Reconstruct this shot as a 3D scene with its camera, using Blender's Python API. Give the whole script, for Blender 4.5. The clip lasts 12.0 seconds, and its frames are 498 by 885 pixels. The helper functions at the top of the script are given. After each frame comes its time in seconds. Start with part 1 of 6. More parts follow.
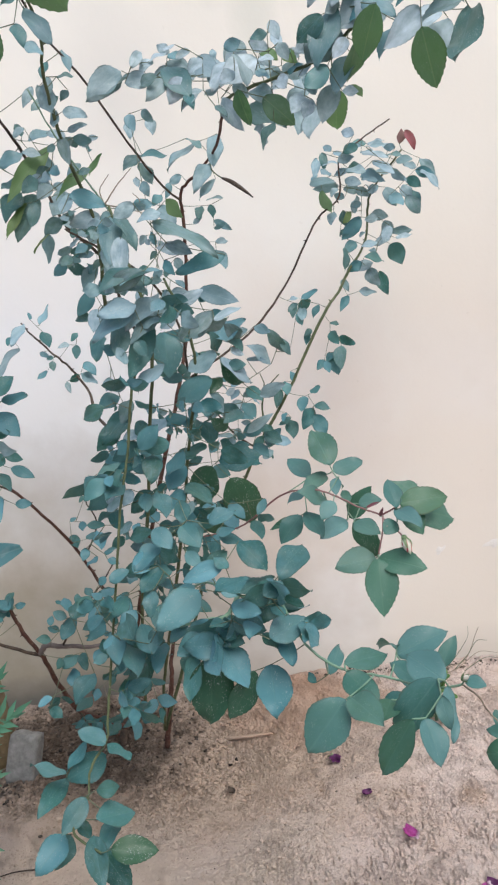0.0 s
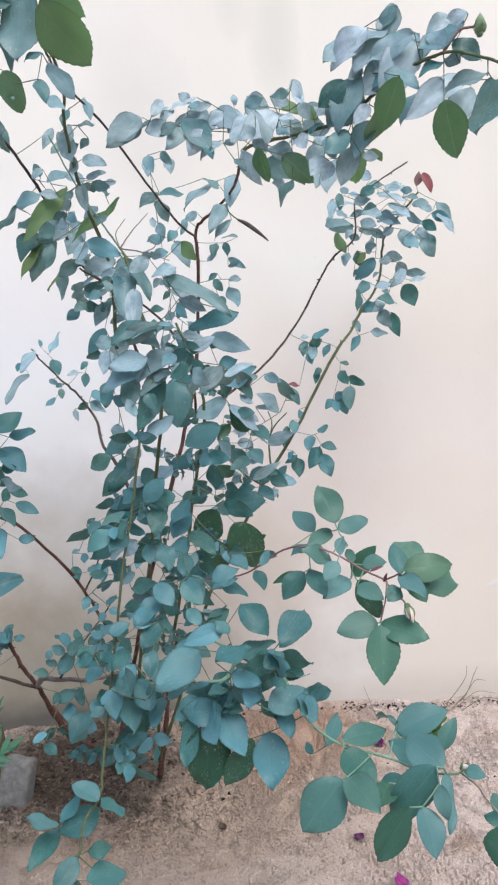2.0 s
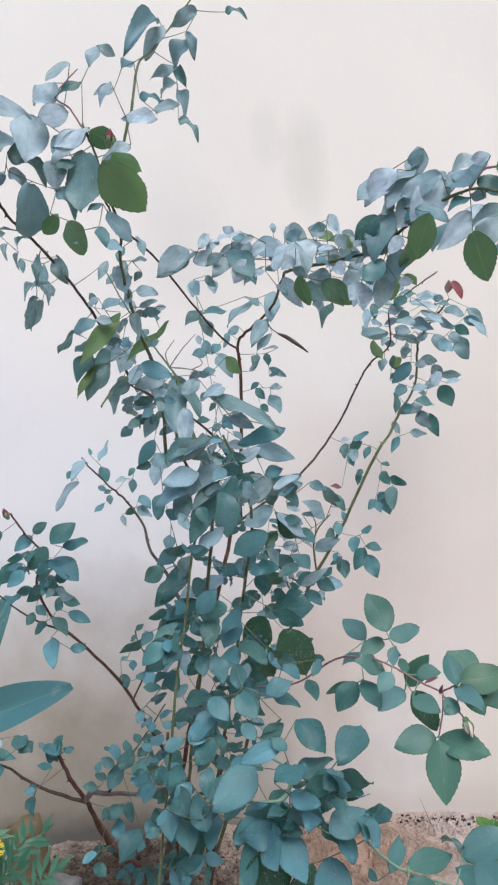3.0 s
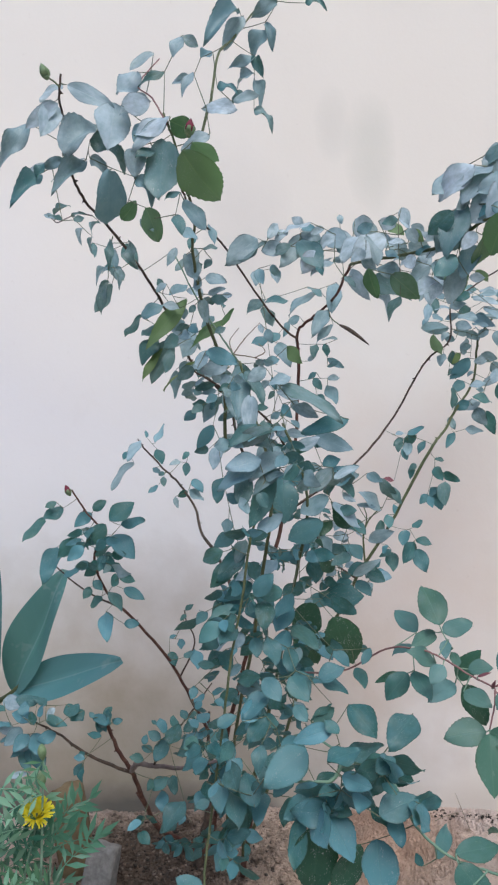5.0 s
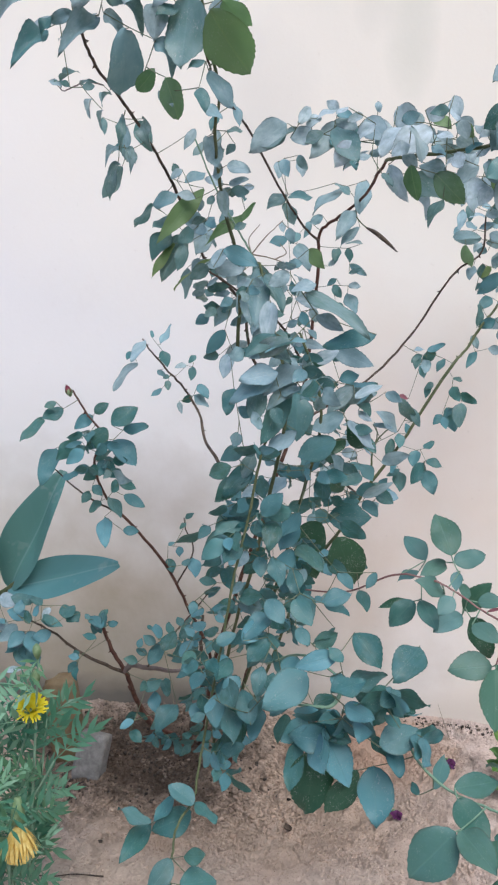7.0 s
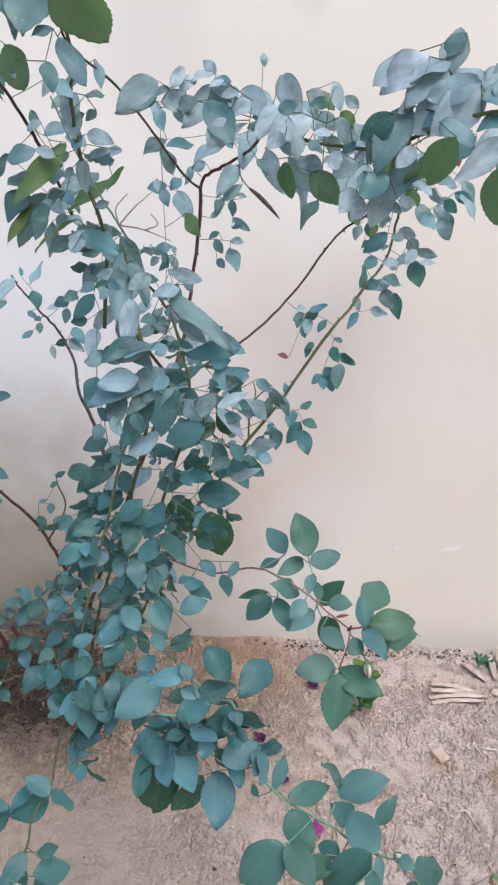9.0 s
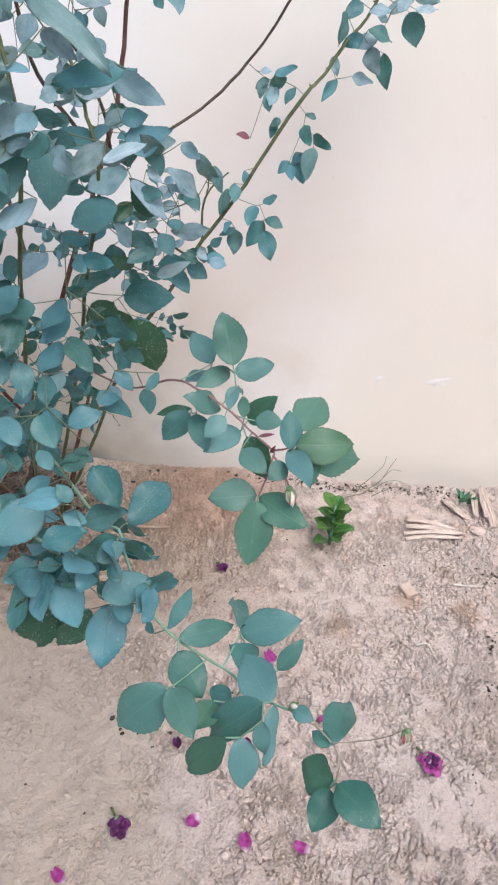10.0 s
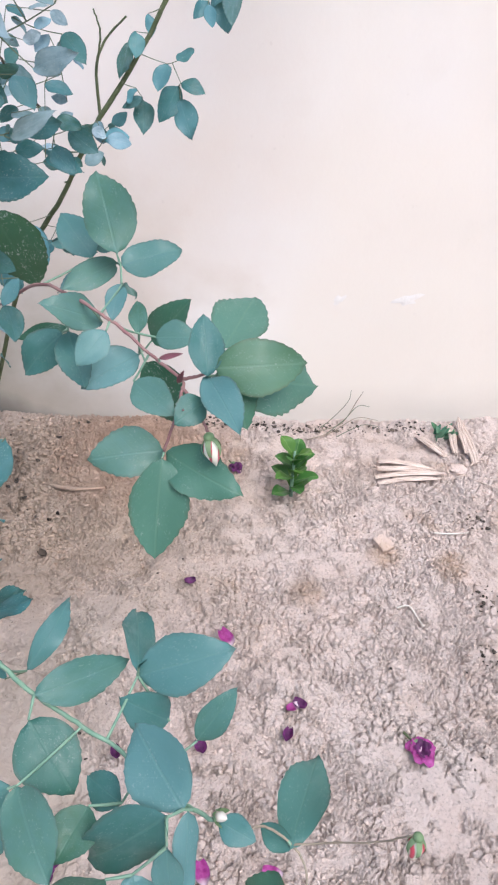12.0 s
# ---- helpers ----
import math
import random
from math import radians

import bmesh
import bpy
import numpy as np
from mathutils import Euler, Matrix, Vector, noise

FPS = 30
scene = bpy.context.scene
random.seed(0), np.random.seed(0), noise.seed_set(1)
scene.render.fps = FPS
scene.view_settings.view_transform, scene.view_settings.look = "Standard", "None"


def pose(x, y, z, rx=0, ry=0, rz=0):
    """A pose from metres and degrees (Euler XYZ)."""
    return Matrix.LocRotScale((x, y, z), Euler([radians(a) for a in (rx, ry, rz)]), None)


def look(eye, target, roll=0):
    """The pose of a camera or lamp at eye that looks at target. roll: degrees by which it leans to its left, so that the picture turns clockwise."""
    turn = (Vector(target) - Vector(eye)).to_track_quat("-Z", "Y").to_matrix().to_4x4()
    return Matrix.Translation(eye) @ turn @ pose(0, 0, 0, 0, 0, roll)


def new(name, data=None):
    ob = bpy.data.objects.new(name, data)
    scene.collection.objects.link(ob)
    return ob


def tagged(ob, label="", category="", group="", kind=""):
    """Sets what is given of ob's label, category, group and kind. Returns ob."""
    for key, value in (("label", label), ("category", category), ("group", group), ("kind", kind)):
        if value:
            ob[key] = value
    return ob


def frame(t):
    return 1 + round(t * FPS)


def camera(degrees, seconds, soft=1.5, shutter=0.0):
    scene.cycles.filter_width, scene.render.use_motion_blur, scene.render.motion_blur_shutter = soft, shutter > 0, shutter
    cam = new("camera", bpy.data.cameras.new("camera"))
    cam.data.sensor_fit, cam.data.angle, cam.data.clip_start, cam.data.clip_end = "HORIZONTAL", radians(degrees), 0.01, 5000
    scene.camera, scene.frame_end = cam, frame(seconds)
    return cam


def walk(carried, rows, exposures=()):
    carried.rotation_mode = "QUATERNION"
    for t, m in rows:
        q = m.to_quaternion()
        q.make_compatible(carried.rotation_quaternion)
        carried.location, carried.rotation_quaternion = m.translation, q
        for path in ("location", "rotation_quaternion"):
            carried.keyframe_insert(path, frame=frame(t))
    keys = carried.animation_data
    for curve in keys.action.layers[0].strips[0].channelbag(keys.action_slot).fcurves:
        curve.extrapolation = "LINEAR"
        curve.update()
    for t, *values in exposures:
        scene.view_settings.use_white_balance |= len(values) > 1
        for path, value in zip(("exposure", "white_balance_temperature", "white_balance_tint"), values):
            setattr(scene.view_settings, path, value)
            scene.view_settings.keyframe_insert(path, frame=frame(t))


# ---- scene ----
cam = camera(39.1, 12.0, soft=2.2)
PATH = [
    (0, (0.088, 0.178, 0.852), (0.034, 2.142, 0.474), -7.6),
    (0.5, (0.082, 0.184, 0.834), (0.015, 2.123, 0.348), -8.2),
    (1, (0.088, 0.179, 0.842), (0.04, 2.127, 0.394), -7.9),
    (1.5, (0.109, 0.177, 0.858), (0.15, 2.124, 0.402), -7.4),
    (2, (0.091, 0.19, 0.905), (0.026, 2.156, 0.544), -5.4),
    (2.5, (0.085, 0.188, 0.922), (-0.02, 2.172, 0.692), -7.7),
    (3, (0.081, 0.167, 0.934), (-0.059, 2.16, 0.834), -7.0),
    (3.2, (0.071, 0.157, 0.938), (-0.113, 2.148, 0.898), -5.7),
    (4.8, (0.063, 0.146, 0.935), (-0.211, 2.126, 0.858), -4.8),
    (5, (0.058, 0.15, 0.936), (-0.2, 2.129, 0.816), -4.6),
    (5.5, (0.05, 0.162, 0.94), (-0.194, 2.13, 0.683), -3.2),
    (6, (0.038, 0.173, 0.945), (-0.214, 2.133, 0.639), -1.7),
    (6.5, (0.037, 0.182, 0.942), (-0.233, 2.132, 0.589), -2.3),
    (6.7, (0.034, 0.19, 0.942), (-0.246, 2.136, 0.575), -1.5),
    (8.3, (0.051, 0.215, 1.047), (-0.097, 2.134, 0.506), -0.2),
    (8.5, (0.042, 0.218, 1.076), (-0.041, 2.139, 0.525), 1.9),
    (9, (0.073, 0.258, 1.066), (0.096, 2.122, 0.341), 2.7),
    (9.5, (0.132, 0.318, 1.027), (0.15, 2.076, 0.073), 2.7),
    (10, (0.17, 0.369, 0.971), (0.176, 2.024, -0.152), 3.7),
    (10.5, (0.205, 0.449, 0.88), (0.31, 2.08, -0.272), 4.6),
    (11, (0.223, 0.484, 0.836), (0.348, 2.082, -0.361), 2.5),
    (11.5, (0.218, 0.51, 0.818), (0.346, 2.056, -0.445), 2.8),
    (12, (0.208, 0.54, 0.842), (0.321, 2.102, -0.401), 2.7),
]
EXPOSURES = [(0, 0.47, 6760, 8), (1, 0.66, 6700, 8), (1.5, 0.71, 6560, 8), (2, 0.57, 6500, 9), (3, 0.40, 6460, 10), (5, 0.22, 6460, 10), (6.7, 0.39, 6540, 10), (8.5, 0.53, 6540, 10), (9, 0.40, 6560, 10), (9.5, 0.53, 6600, 9), (10.5, 0.74, 6500, 10), (11, 0.78, 6460, 10), (11.5, 0.77, 6400, 10), (12, 0.83, 6320, 11)]
walk(cam, [(t, look(eye, target, roll)) for t, eye, target, roll in PATH], EXPOSURES)

# ---- light ----
world = bpy.data.worlds.new("sky")
scene.world = world
world.use_nodes = True
_wn = world.node_tree
_wn.nodes.clear()
SUN_ELEV, SUN_AZ = 60.0, 150.0          # degrees above the horizon; clockwise from +y
_sky = _wn.nodes.new("ShaderNodeTexSky")
_sky.sky_type = "NISHITA"
_sky.sun_disc = False
_sky.sun_elevation = radians(SUN_ELEV)
_sky.sun_rotation = radians(SUN_AZ)
_sky.air_density, _sky.dust_density, _sky.ozone_density = 1.0, 2.5, 1.0
_bg = _wn.nodes.new("ShaderNodeBackground")
_bg.inputs["Strength"].default_value = 0.14
_wo = _wn.nodes.new("ShaderNodeOutputWorld")
_wn.links.new(_sky.outputs["Color"], _bg.inputs["Color"])
_wn.links.new(_bg.outputs["Background"], _wo.inputs["Surface"])

_sd = bpy.data.lights.new("sun", "SUN")
_sd.energy, _sd.angle, _sd.color = 1.62, radians(42), (0.935, 0.99, 1.0)
_sun = new("sun", _sd)
_az, _el = radians(SUN_AZ), radians(SUN_ELEV)
_sun.matrix_world = look((3 * math.sin(_az) * math.cos(_el), 3 * math.cos(_az) * math.cos(_el), 3 * math.sin(_el)), (0, 0, 0))


# ---- materials ----
class Mat:
    """A small node builder round one Principled shader."""

    def __init__(self, name, rough=0.6, spec=0.5, metal=0.0):
        self.mat = bpy.data.materials.new(name)
        self.mat.use_nodes = True
        self.nt = self.mat.node_tree
        self.nt.nodes.clear()
        self.out = self.node("ShaderNodeOutputMaterial")
        self.bsdf = self.node("ShaderNodeBsdfPrincipled")
        self.bsdf.inputs["Roughness"].default_value = rough
        self.bsdf.inputs["Specular IOR Level"].default_value = spec
        self.bsdf.inputs["Metallic"].default_value = metal
        self.link(self.bsdf.outputs["BSDF"], self.out.inputs["Surface"])
        self.co = self.node("ShaderNodeTexCoord")

    def node(self, kind):
        return self.nt.nodes.new(kind)

    def link(self, a, b):
        self.nt.links.new(a, b)

    def noise(self, scale, detail=4.0, rough=0.55, coord="Object", distort=0.0):
        n = self.node("ShaderNodeTexNoise")
        n.inputs["Scale"].default_value, n.inputs["Detail"].default_value = scale, detail
        n.inputs["Roughness"].default_value, n.inputs["Distortion"].default_value = rough, distort
        self.link(self.co.outputs[coord], n.inputs["Vector"])
        return n.outputs["Fac"]

    def own_noise(self, scale, detail=3.0, rough=0.55):
        """Noise that differs from one object to the next."""
        n = self.node("ShaderNodeTexNoise")
        n.noise_dimensions = "4D"
        n.inputs["Scale"].default_value, n.inputs["Detail"].default_value, n.inputs["Roughness"].default_value = scale, detail, rough
        self.link(self.co.outputs["Object"], n.inputs["Vector"])
        self.link(self.calc("MULTIPLY", self.random(), 40.0), n.inputs["W"])
        return n.outputs["Fac"]

    def ramp(self, fac, stops):
        n = self.node("ShaderNodeValToRGB")
        el = n.color_ramp.elements
        while len(el) < len(stops):
            el.new(0.5)
        for e, (p, c) in zip(el, stops):
            e.position = p
            e.color = (*c, 1) if len(c) == 3 else c
        self.link(fac, n.inputs["Fac"])
        return n.outputs["Color"]

    def grey(self, fac, a, b, lo=0.0, hi=1.0):
        n = self.node("ShaderNodeMapRange")
        n.inputs["From Min"].default_value, n.inputs["From Max"].default_value = a, b
        n.inputs["To Min"].default_value, n.inputs["To Max"].default_value = lo, hi
        self.link(fac, n.inputs["Value"])
        return n.outputs["Result"]

    def mix(self, fac, a, b, kind="MIX"):
        n = self.node("ShaderNodeMix")
        n.data_type, n.blend_type = "RGBA", kind
        if hasattr(fac, "is_linked"):
            self.link(fac, n.inputs[0])
        else:
            n.inputs[0].default_value = fac
        for s, v in ((n.inputs[6], a), (n.inputs[7], b)):
            if hasattr(v, "is_linked"):
                self.link(v, s)
            else:
                s.default_value = (*v, 1)
        return n.outputs[2]

    def calc(self, op, a, b=0.0):
        n = self.node("ShaderNodeMath")
        n.operation = op
        for s, v in ((n.inputs[0], a), (n.inputs[1], b)):
            if hasattr(v, "is_linked"):
                self.link(v, s)
            else:
                s.default_value = v
        return n.outputs[0]

    def bump(self, height, strength, distance):
        n = self.node("ShaderNodeBump")
        n.inputs["Strength"].default_value, n.inputs["Distance"].default_value = strength, distance
        self.link(height, n.inputs["Height"])
        self.link(n.outputs["Normal"], self.bsdf.inputs["Normal"])

    def base(self, colour):
        if hasattr(colour, "is_linked"):
            self.link(colour, self.bsdf.inputs["Base Color"])
        else:
            self.bsdf.inputs["Base Color"].default_value = (*colour, 1)
        return self

    def random(self):
        return self.node("ShaderNodeObjectInfo").outputs["Random"]

    def translucent(self, colour, share):
        t = self.node("ShaderNodeBsdfTranslucent")
        if hasattr(colour, "is_linked"):
            self.link(colour, t.inputs["Color"])
        else:
            t.inputs["Color"].default_value = (*colour, 1)
        m = self.node("ShaderNodeMixShader")
        m.inputs["Fac"].default_value = share
        self.link(self.bsdf.outputs["BSDF"], m.inputs[1])
        self.link(t.outputs["BSDF"], m.inputs[2])
        self.link(m.outputs["Shader"], self.out.inputs["Surface"])


def leaf_material(name, dark, mid, light, vein, rough=0.42, dust=0.25, lit=0.16, sheen_film=0.0, midrib=0.22, glow=(0.12, 0.32, 0.13), floor=0.12):
    m = Mat(name, rough=rough, spec=0.36)
    pale = tuple(min(1.0, c * 1.45 + 0.02) for c in light)
    tone = m.ramp(m.random(), [(0.0, dark), (0.38, mid), (0.82, light), (1.0, pale)])
    other = m.calc("FRACT", m.calc("MULTIPLY", m.random(), 7.31))
    tone = m.mix(m.grey(other, 0.52, 0.90, 0.0, 0.48), tone, tuple(c * k for c, k in zip(mid, (1.7, 1.02, 0.55))))
    blot = m.own_noise(5.0, 3.0)
    col = m.mix(m.grey(blot, 0.35, 0.7, 0.0, 0.35), tone, light)
    sep = m.node("ShaderNodeSeparateXYZ")
    m.link(m.co.outputs["UV"], sep.inputs[0])
    off = m.calc("ABSOLUTE", m.calc("SUBTRACT", sep.outputs["X"], 0.5))
    rib = m.grey(off, 0.010, 0.026, midrib, 0.0)
    side = m.calc("FRACT", m.calc("MULTIPLY", m.calc("SUBTRACT", sep.outputs["Y"], m.calc("MULTIPLY", off, 0.55)), 7.0))
    side = m.calc("ABSOLUTE", m.calc("SUBTRACT", side, 0.5))
    vein_fac = m.calc("MAXIMUM", rib, m.grey(side, 0.0, 0.09, 0.05, 0.0))
    col = m.mix(vein_fac, col, vein)
    # Pale bluish coat: some dust, and sky sheen painted into the colour.
    if sheen_film:
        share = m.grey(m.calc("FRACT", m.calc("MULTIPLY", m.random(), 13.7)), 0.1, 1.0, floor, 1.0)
        cover = m.grey(m.own_noise(4.2, 4.0, 0.6), 0.30, 0.70, 0.45 * sheen_film, sheen_film)
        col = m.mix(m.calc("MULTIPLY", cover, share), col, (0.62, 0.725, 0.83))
    edge = m.node("ShaderNodeUVMap")
    edge.uv_map = "Rim"
    across = m.node("ShaderNodeSeparateXYZ")
    m.link(edge.outputs["UV"], across.inputs[0])
    worn = m.grey(m.own_noise(3.0, 3.0), 0.40, 0.62, 0.12, 0.75)
    rim = m.calc("MAXIMUM", m.grey(across.outputs["X"], 0.86, 1.0), m.grey(across.outputs["Y"], 0.93, 1.0))
    col = m.mix(m.calc("MULTIPLY", rim, worn), col, tuple(c * k for c, k in zip(dark, (1.9, 0.62, 0.55))))
    speck = m.own_noise(34.0, 2.0, 0.7)
    dusty = m.calc("MULTIPLY", m.grey(speck, 0.58, 0.66), m.grey(m.own_noise(4.0, 2.0), 0.42, 0.62))
    col = m.mix(m.calc("MULTIPLY", dusty, dust), col, (0.42, 0.46, 0.45))
    m.base(col)
    m.link(m.grey(m.own_noise(7.0, 3.0), 0.3, 0.7, rough - 0.1, rough + 0.16), m.bsdf.inputs["Roughness"])
    m.bump(m.calc("ADD", m.calc("MULTIPLY", vein_fac, -1.2), m.calc("MULTIPLY", blot, 0.5)), 0.35, 0.0012)
    m.translucent(m.mix(0.6, col, glow), lit)
    return m.mat


def bark_material(name, dark, light, rough=0.75):
    m = Mat(name, rough=rough, spec=0.3)
    n = m.noise(55.0, 5.0, 0.65)
    col = m.ramp(n, [(0.3, dark), (0.7, light)])
    col = m.mix(m.grey(m.noise(260.0, 2.0), 0.6, 0.72, 0.0, 0.4), col, (0.30, 0.26, 0.21))
    m.base(col)
    m.bump(n, 0.6, 0.002)
    return m.mat


# The blue in these leaf tones stands in for sky gloss.
leaf_green = leaf_material("rose_leaf", (0.013, 0.072, 0.056), (0.024, 0.124, 0.134), (0.067, 0.204, 0.249), (0.091, 0.226, 0.220), rough=0.42, dust=0.45, sheen_film=0.08)
dust_sheen_green = leaf_material("dust_sheen_rose_leaf", (0.025, 0.100, 0.088), (0.045, 0.140, 0.154), (0.090, 0.210, 0.264), (0.198, 0.330, 0.374), rough=0.4, dust=0.8, sheen_film=0.8, floor=0.3)
pale_green = leaf_material("pale_rose_leaf", (0.035, 0.11, 0.10), (0.06, 0.15, 0.15), (0.12, 0.22, 0.25), (0.26, 0.36, 0.38), rough=0.4, dust=0.6, sheen_film=1.0, floor=0.5)
under_green = leaf_material("backlit_rose_leaf", (0.030, 0.085, 0.060), (0.055, 0.140, 0.062), (0.115, 0.195, 0.130), (0.17, 0.26, 0.13), rough=0.4, lit=0.36, sheen_film=0.15, midrib=0.5, glow=(0.18, 0.40, 0.10))
# Deep green sort, with the bush's inner shade put into its colour.
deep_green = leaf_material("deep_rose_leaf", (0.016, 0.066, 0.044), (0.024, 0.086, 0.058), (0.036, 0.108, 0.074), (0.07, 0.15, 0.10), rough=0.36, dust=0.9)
hazed_green = leaf_material("hazed_rose_leaf", (0.012, 0.063, 0.043), (0.025, 0.117, 0.112), (0.063, 0.194, 0.235), (0.099, 0.245, 0.246), rough=0.38, dust=0.7, sheen_film=0.6)
fresh_green = leaf_material("fresh_rose_leaf", (0.034, 0.126, 0.080), (0.048, 0.145, 0.103), (0.078, 0.179, 0.137), (0.137, 0.242, 0.164), rough=0.45, dust=0.22)
# Darker copy of the near leaf: its shade is in the colour.
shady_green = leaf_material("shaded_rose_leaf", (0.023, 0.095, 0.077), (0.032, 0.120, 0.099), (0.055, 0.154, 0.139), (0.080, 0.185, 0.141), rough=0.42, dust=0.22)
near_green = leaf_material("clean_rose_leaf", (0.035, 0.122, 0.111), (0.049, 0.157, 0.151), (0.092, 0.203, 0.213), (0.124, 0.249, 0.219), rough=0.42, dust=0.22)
young_green = leaf_material("young_leaf", (0.075, 0.16, 0.06), (0.11, 0.20, 0.075), (0.16, 0.25, 0.11), (0.24, 0.32, 0.17), dust=0.2, lit=0.25)
red_leaf = leaf_material("red_leaf", (0.16, 0.025, 0.06), (0.24, 0.06, 0.105), (0.24, 0.12, 0.13), (0.25, 0.08, 0.09), dust=0.1)
canna_green = leaf_material("broad_leaf", (0.025, 0.123, 0.130), (0.043, 0.162, 0.189), (0.076, 0.209, 0.238), (0.187, 0.342, 0.346), rough=0.42, midrib=0.55)
marigold_green = leaf_material("marigold_leaf", (0.028, 0.125, 0.080), (0.060, 0.190, 0.125), (0.150, 0.300, 0.205), (0.20, 0.32, 0.22), rough=0.4)
sprout_green = leaf_material("sprout_leaf", (0.022, 0.10, 0.022), (0.042, 0.145, 0.030), (0.11, 0.225, 0.045), (0.26, 0.38, 0.13), rough=0.32, dust=0.05, midrib=0.4)
bark = bark_material("dark_bark", (0.035, 0.026, 0.022), (0.12, 0.085, 0.065))
redbark = bark_material("red_bark", (0.055, 0.020, 0.016), (0.15, 0.075, 0.055))
greybark = bark_material("grey_bark", (0.11, 0.085, 0.085), (0.24, 0.20, 0.19))
greenbark = bark_material("green_bark", (0.055, 0.075, 0.035), (0.13, 0.15, 0.075))
stalk_bark = bark_material("leaf_stalk", (0.08, 0.11, 0.065), (0.17, 0.20, 0.13), 0.5)
greenstem = bark_material("green_stem", (0.13, 0.24, 0.17), (0.23, 0.36, 0.26), 0.5)
redstem = bark_material("red_stem", (0.22, 0.09, 0.10), (0.33, 0.20, 0.18), 0.6)
pale_straw = bark_material("pale_straw", (0.56, 0.50, 0.44), (0.76, 0.71, 0.66))
dry_twig = bark_material("dry_twig", (0.20, 0.16, 0.12), (0.36, 0.30, 0.23))


def petal_material(name, dark, light, foot=None):
    m = Mat(name, rough=0.55, spec=0.3)
    col = m.ramp(m.noise(120.0, 4.0), [(0.3, dark), (0.7, light)])
    if foot:
        sep = m.node("ShaderNodeSeparateXYZ")
        m.link(m.co.outputs["UV"], sep.inputs[0])
        at = m.calc("ADD", sep.outputs["Y"], m.calc("MULTIPLY", m.noise(150.0, 3.0), 0.25))
        col = m.mix(m.grey(at, 0.24, 0.48, 0.85, 0.0), col, foot)
    m.base(col)
    m.bump(m.noise(300.0, 3.0), 0.4, 0.001)
    m.translucent(col, 0.2)
    return m.mat


magenta = petal_material("magenta_petal", (0.21, 0.012, 0.13), (0.45, 0.09, 0.33), (0.72, 0.60, 0.64))
purple = petal_material("dried_petal", (0.035, 0.008, 0.035), (0.16, 0.03, 0.14))
bud_red = petal_material("bud_petal", (0.13, 0.015, 0.035), (0.28, 0.05, 0.085))
_m = Mat("striped_bud", rough=0.5)
_w = _m.node("ShaderNodeTexWave")
_w.inputs["Scale"].default_value, _w.inputs["Distortion"].default_value = 70.0, 1.5
_m.link(_m.co.outputs["Object"], _w.inputs["Vector"])
_m.base(_m.ramp(_w.outputs["Fac"], [(0.62, (0.72, 0.70, 0.60)), (0.88, (0.48, 0.06, 0.09))]))
bud_white = _m.mat
sepal_green = petal_material("sepal", (0.13, 0.22, 0.10), (0.28, 0.38, 0.22))
yellow = petal_material("yellow_petal", (0.82, 0.68, 0.02), (0.88, 0.84, 0.10))
wilted_yellow = petal_material("wilted_yellow_petal", (0.60, 0.38, 0.07), (0.82, 0.68, 0.28))

_m = Mat("plaster", rough=0.85, spec=0.25)
_big = _m.noise(0.8, 3.0, 0.55)
_mid = _m.noise(6.5, 5.0, 0.6)
_sp = _m.node("ShaderNodeSeparateXYZ")
_m.link(_m.co.outputs["Object"], _sp.inputs[0])
# Drift along x paints the light's cast into the plaster: cool left, warm right.
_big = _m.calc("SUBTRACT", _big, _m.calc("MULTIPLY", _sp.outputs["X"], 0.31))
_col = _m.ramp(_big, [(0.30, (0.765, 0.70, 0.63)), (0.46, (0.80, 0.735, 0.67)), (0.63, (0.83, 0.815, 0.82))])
_col = _m.mix(_m.grey(_mid, 0.58, 0.82, 0.0, 0.14), _col, (0.55, 0.47, 0.40))
_sp = _m.node("ShaderNodeSeparateXYZ")
_m.link(_m.co.outputs["Object"], _sp.inputs[0])
_damp = _m.calc("ADD", _m.calc("ADD", _sp.outputs["Z"], _m.calc("MULTIPLY", _m.noise(5.0, 4.0), 0.09)), _m.calc("MULTIPLY", _m.calc("MINIMUM", _m.calc("ADD", _sp.outputs["X"], 0.1), 0.0), 0.13))
_col = _m.mix(_m.grey(_damp, 0.06, 0.125, 0.6, 0.0), _col, (0.63, 0.57, 0.515))
# Upper wall coloured paler to stand for the stronger light there.
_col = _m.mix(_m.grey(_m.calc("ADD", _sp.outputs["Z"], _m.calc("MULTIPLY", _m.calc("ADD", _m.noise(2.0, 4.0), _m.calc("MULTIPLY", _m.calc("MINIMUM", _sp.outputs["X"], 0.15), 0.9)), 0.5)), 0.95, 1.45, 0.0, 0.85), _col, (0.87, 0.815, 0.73))
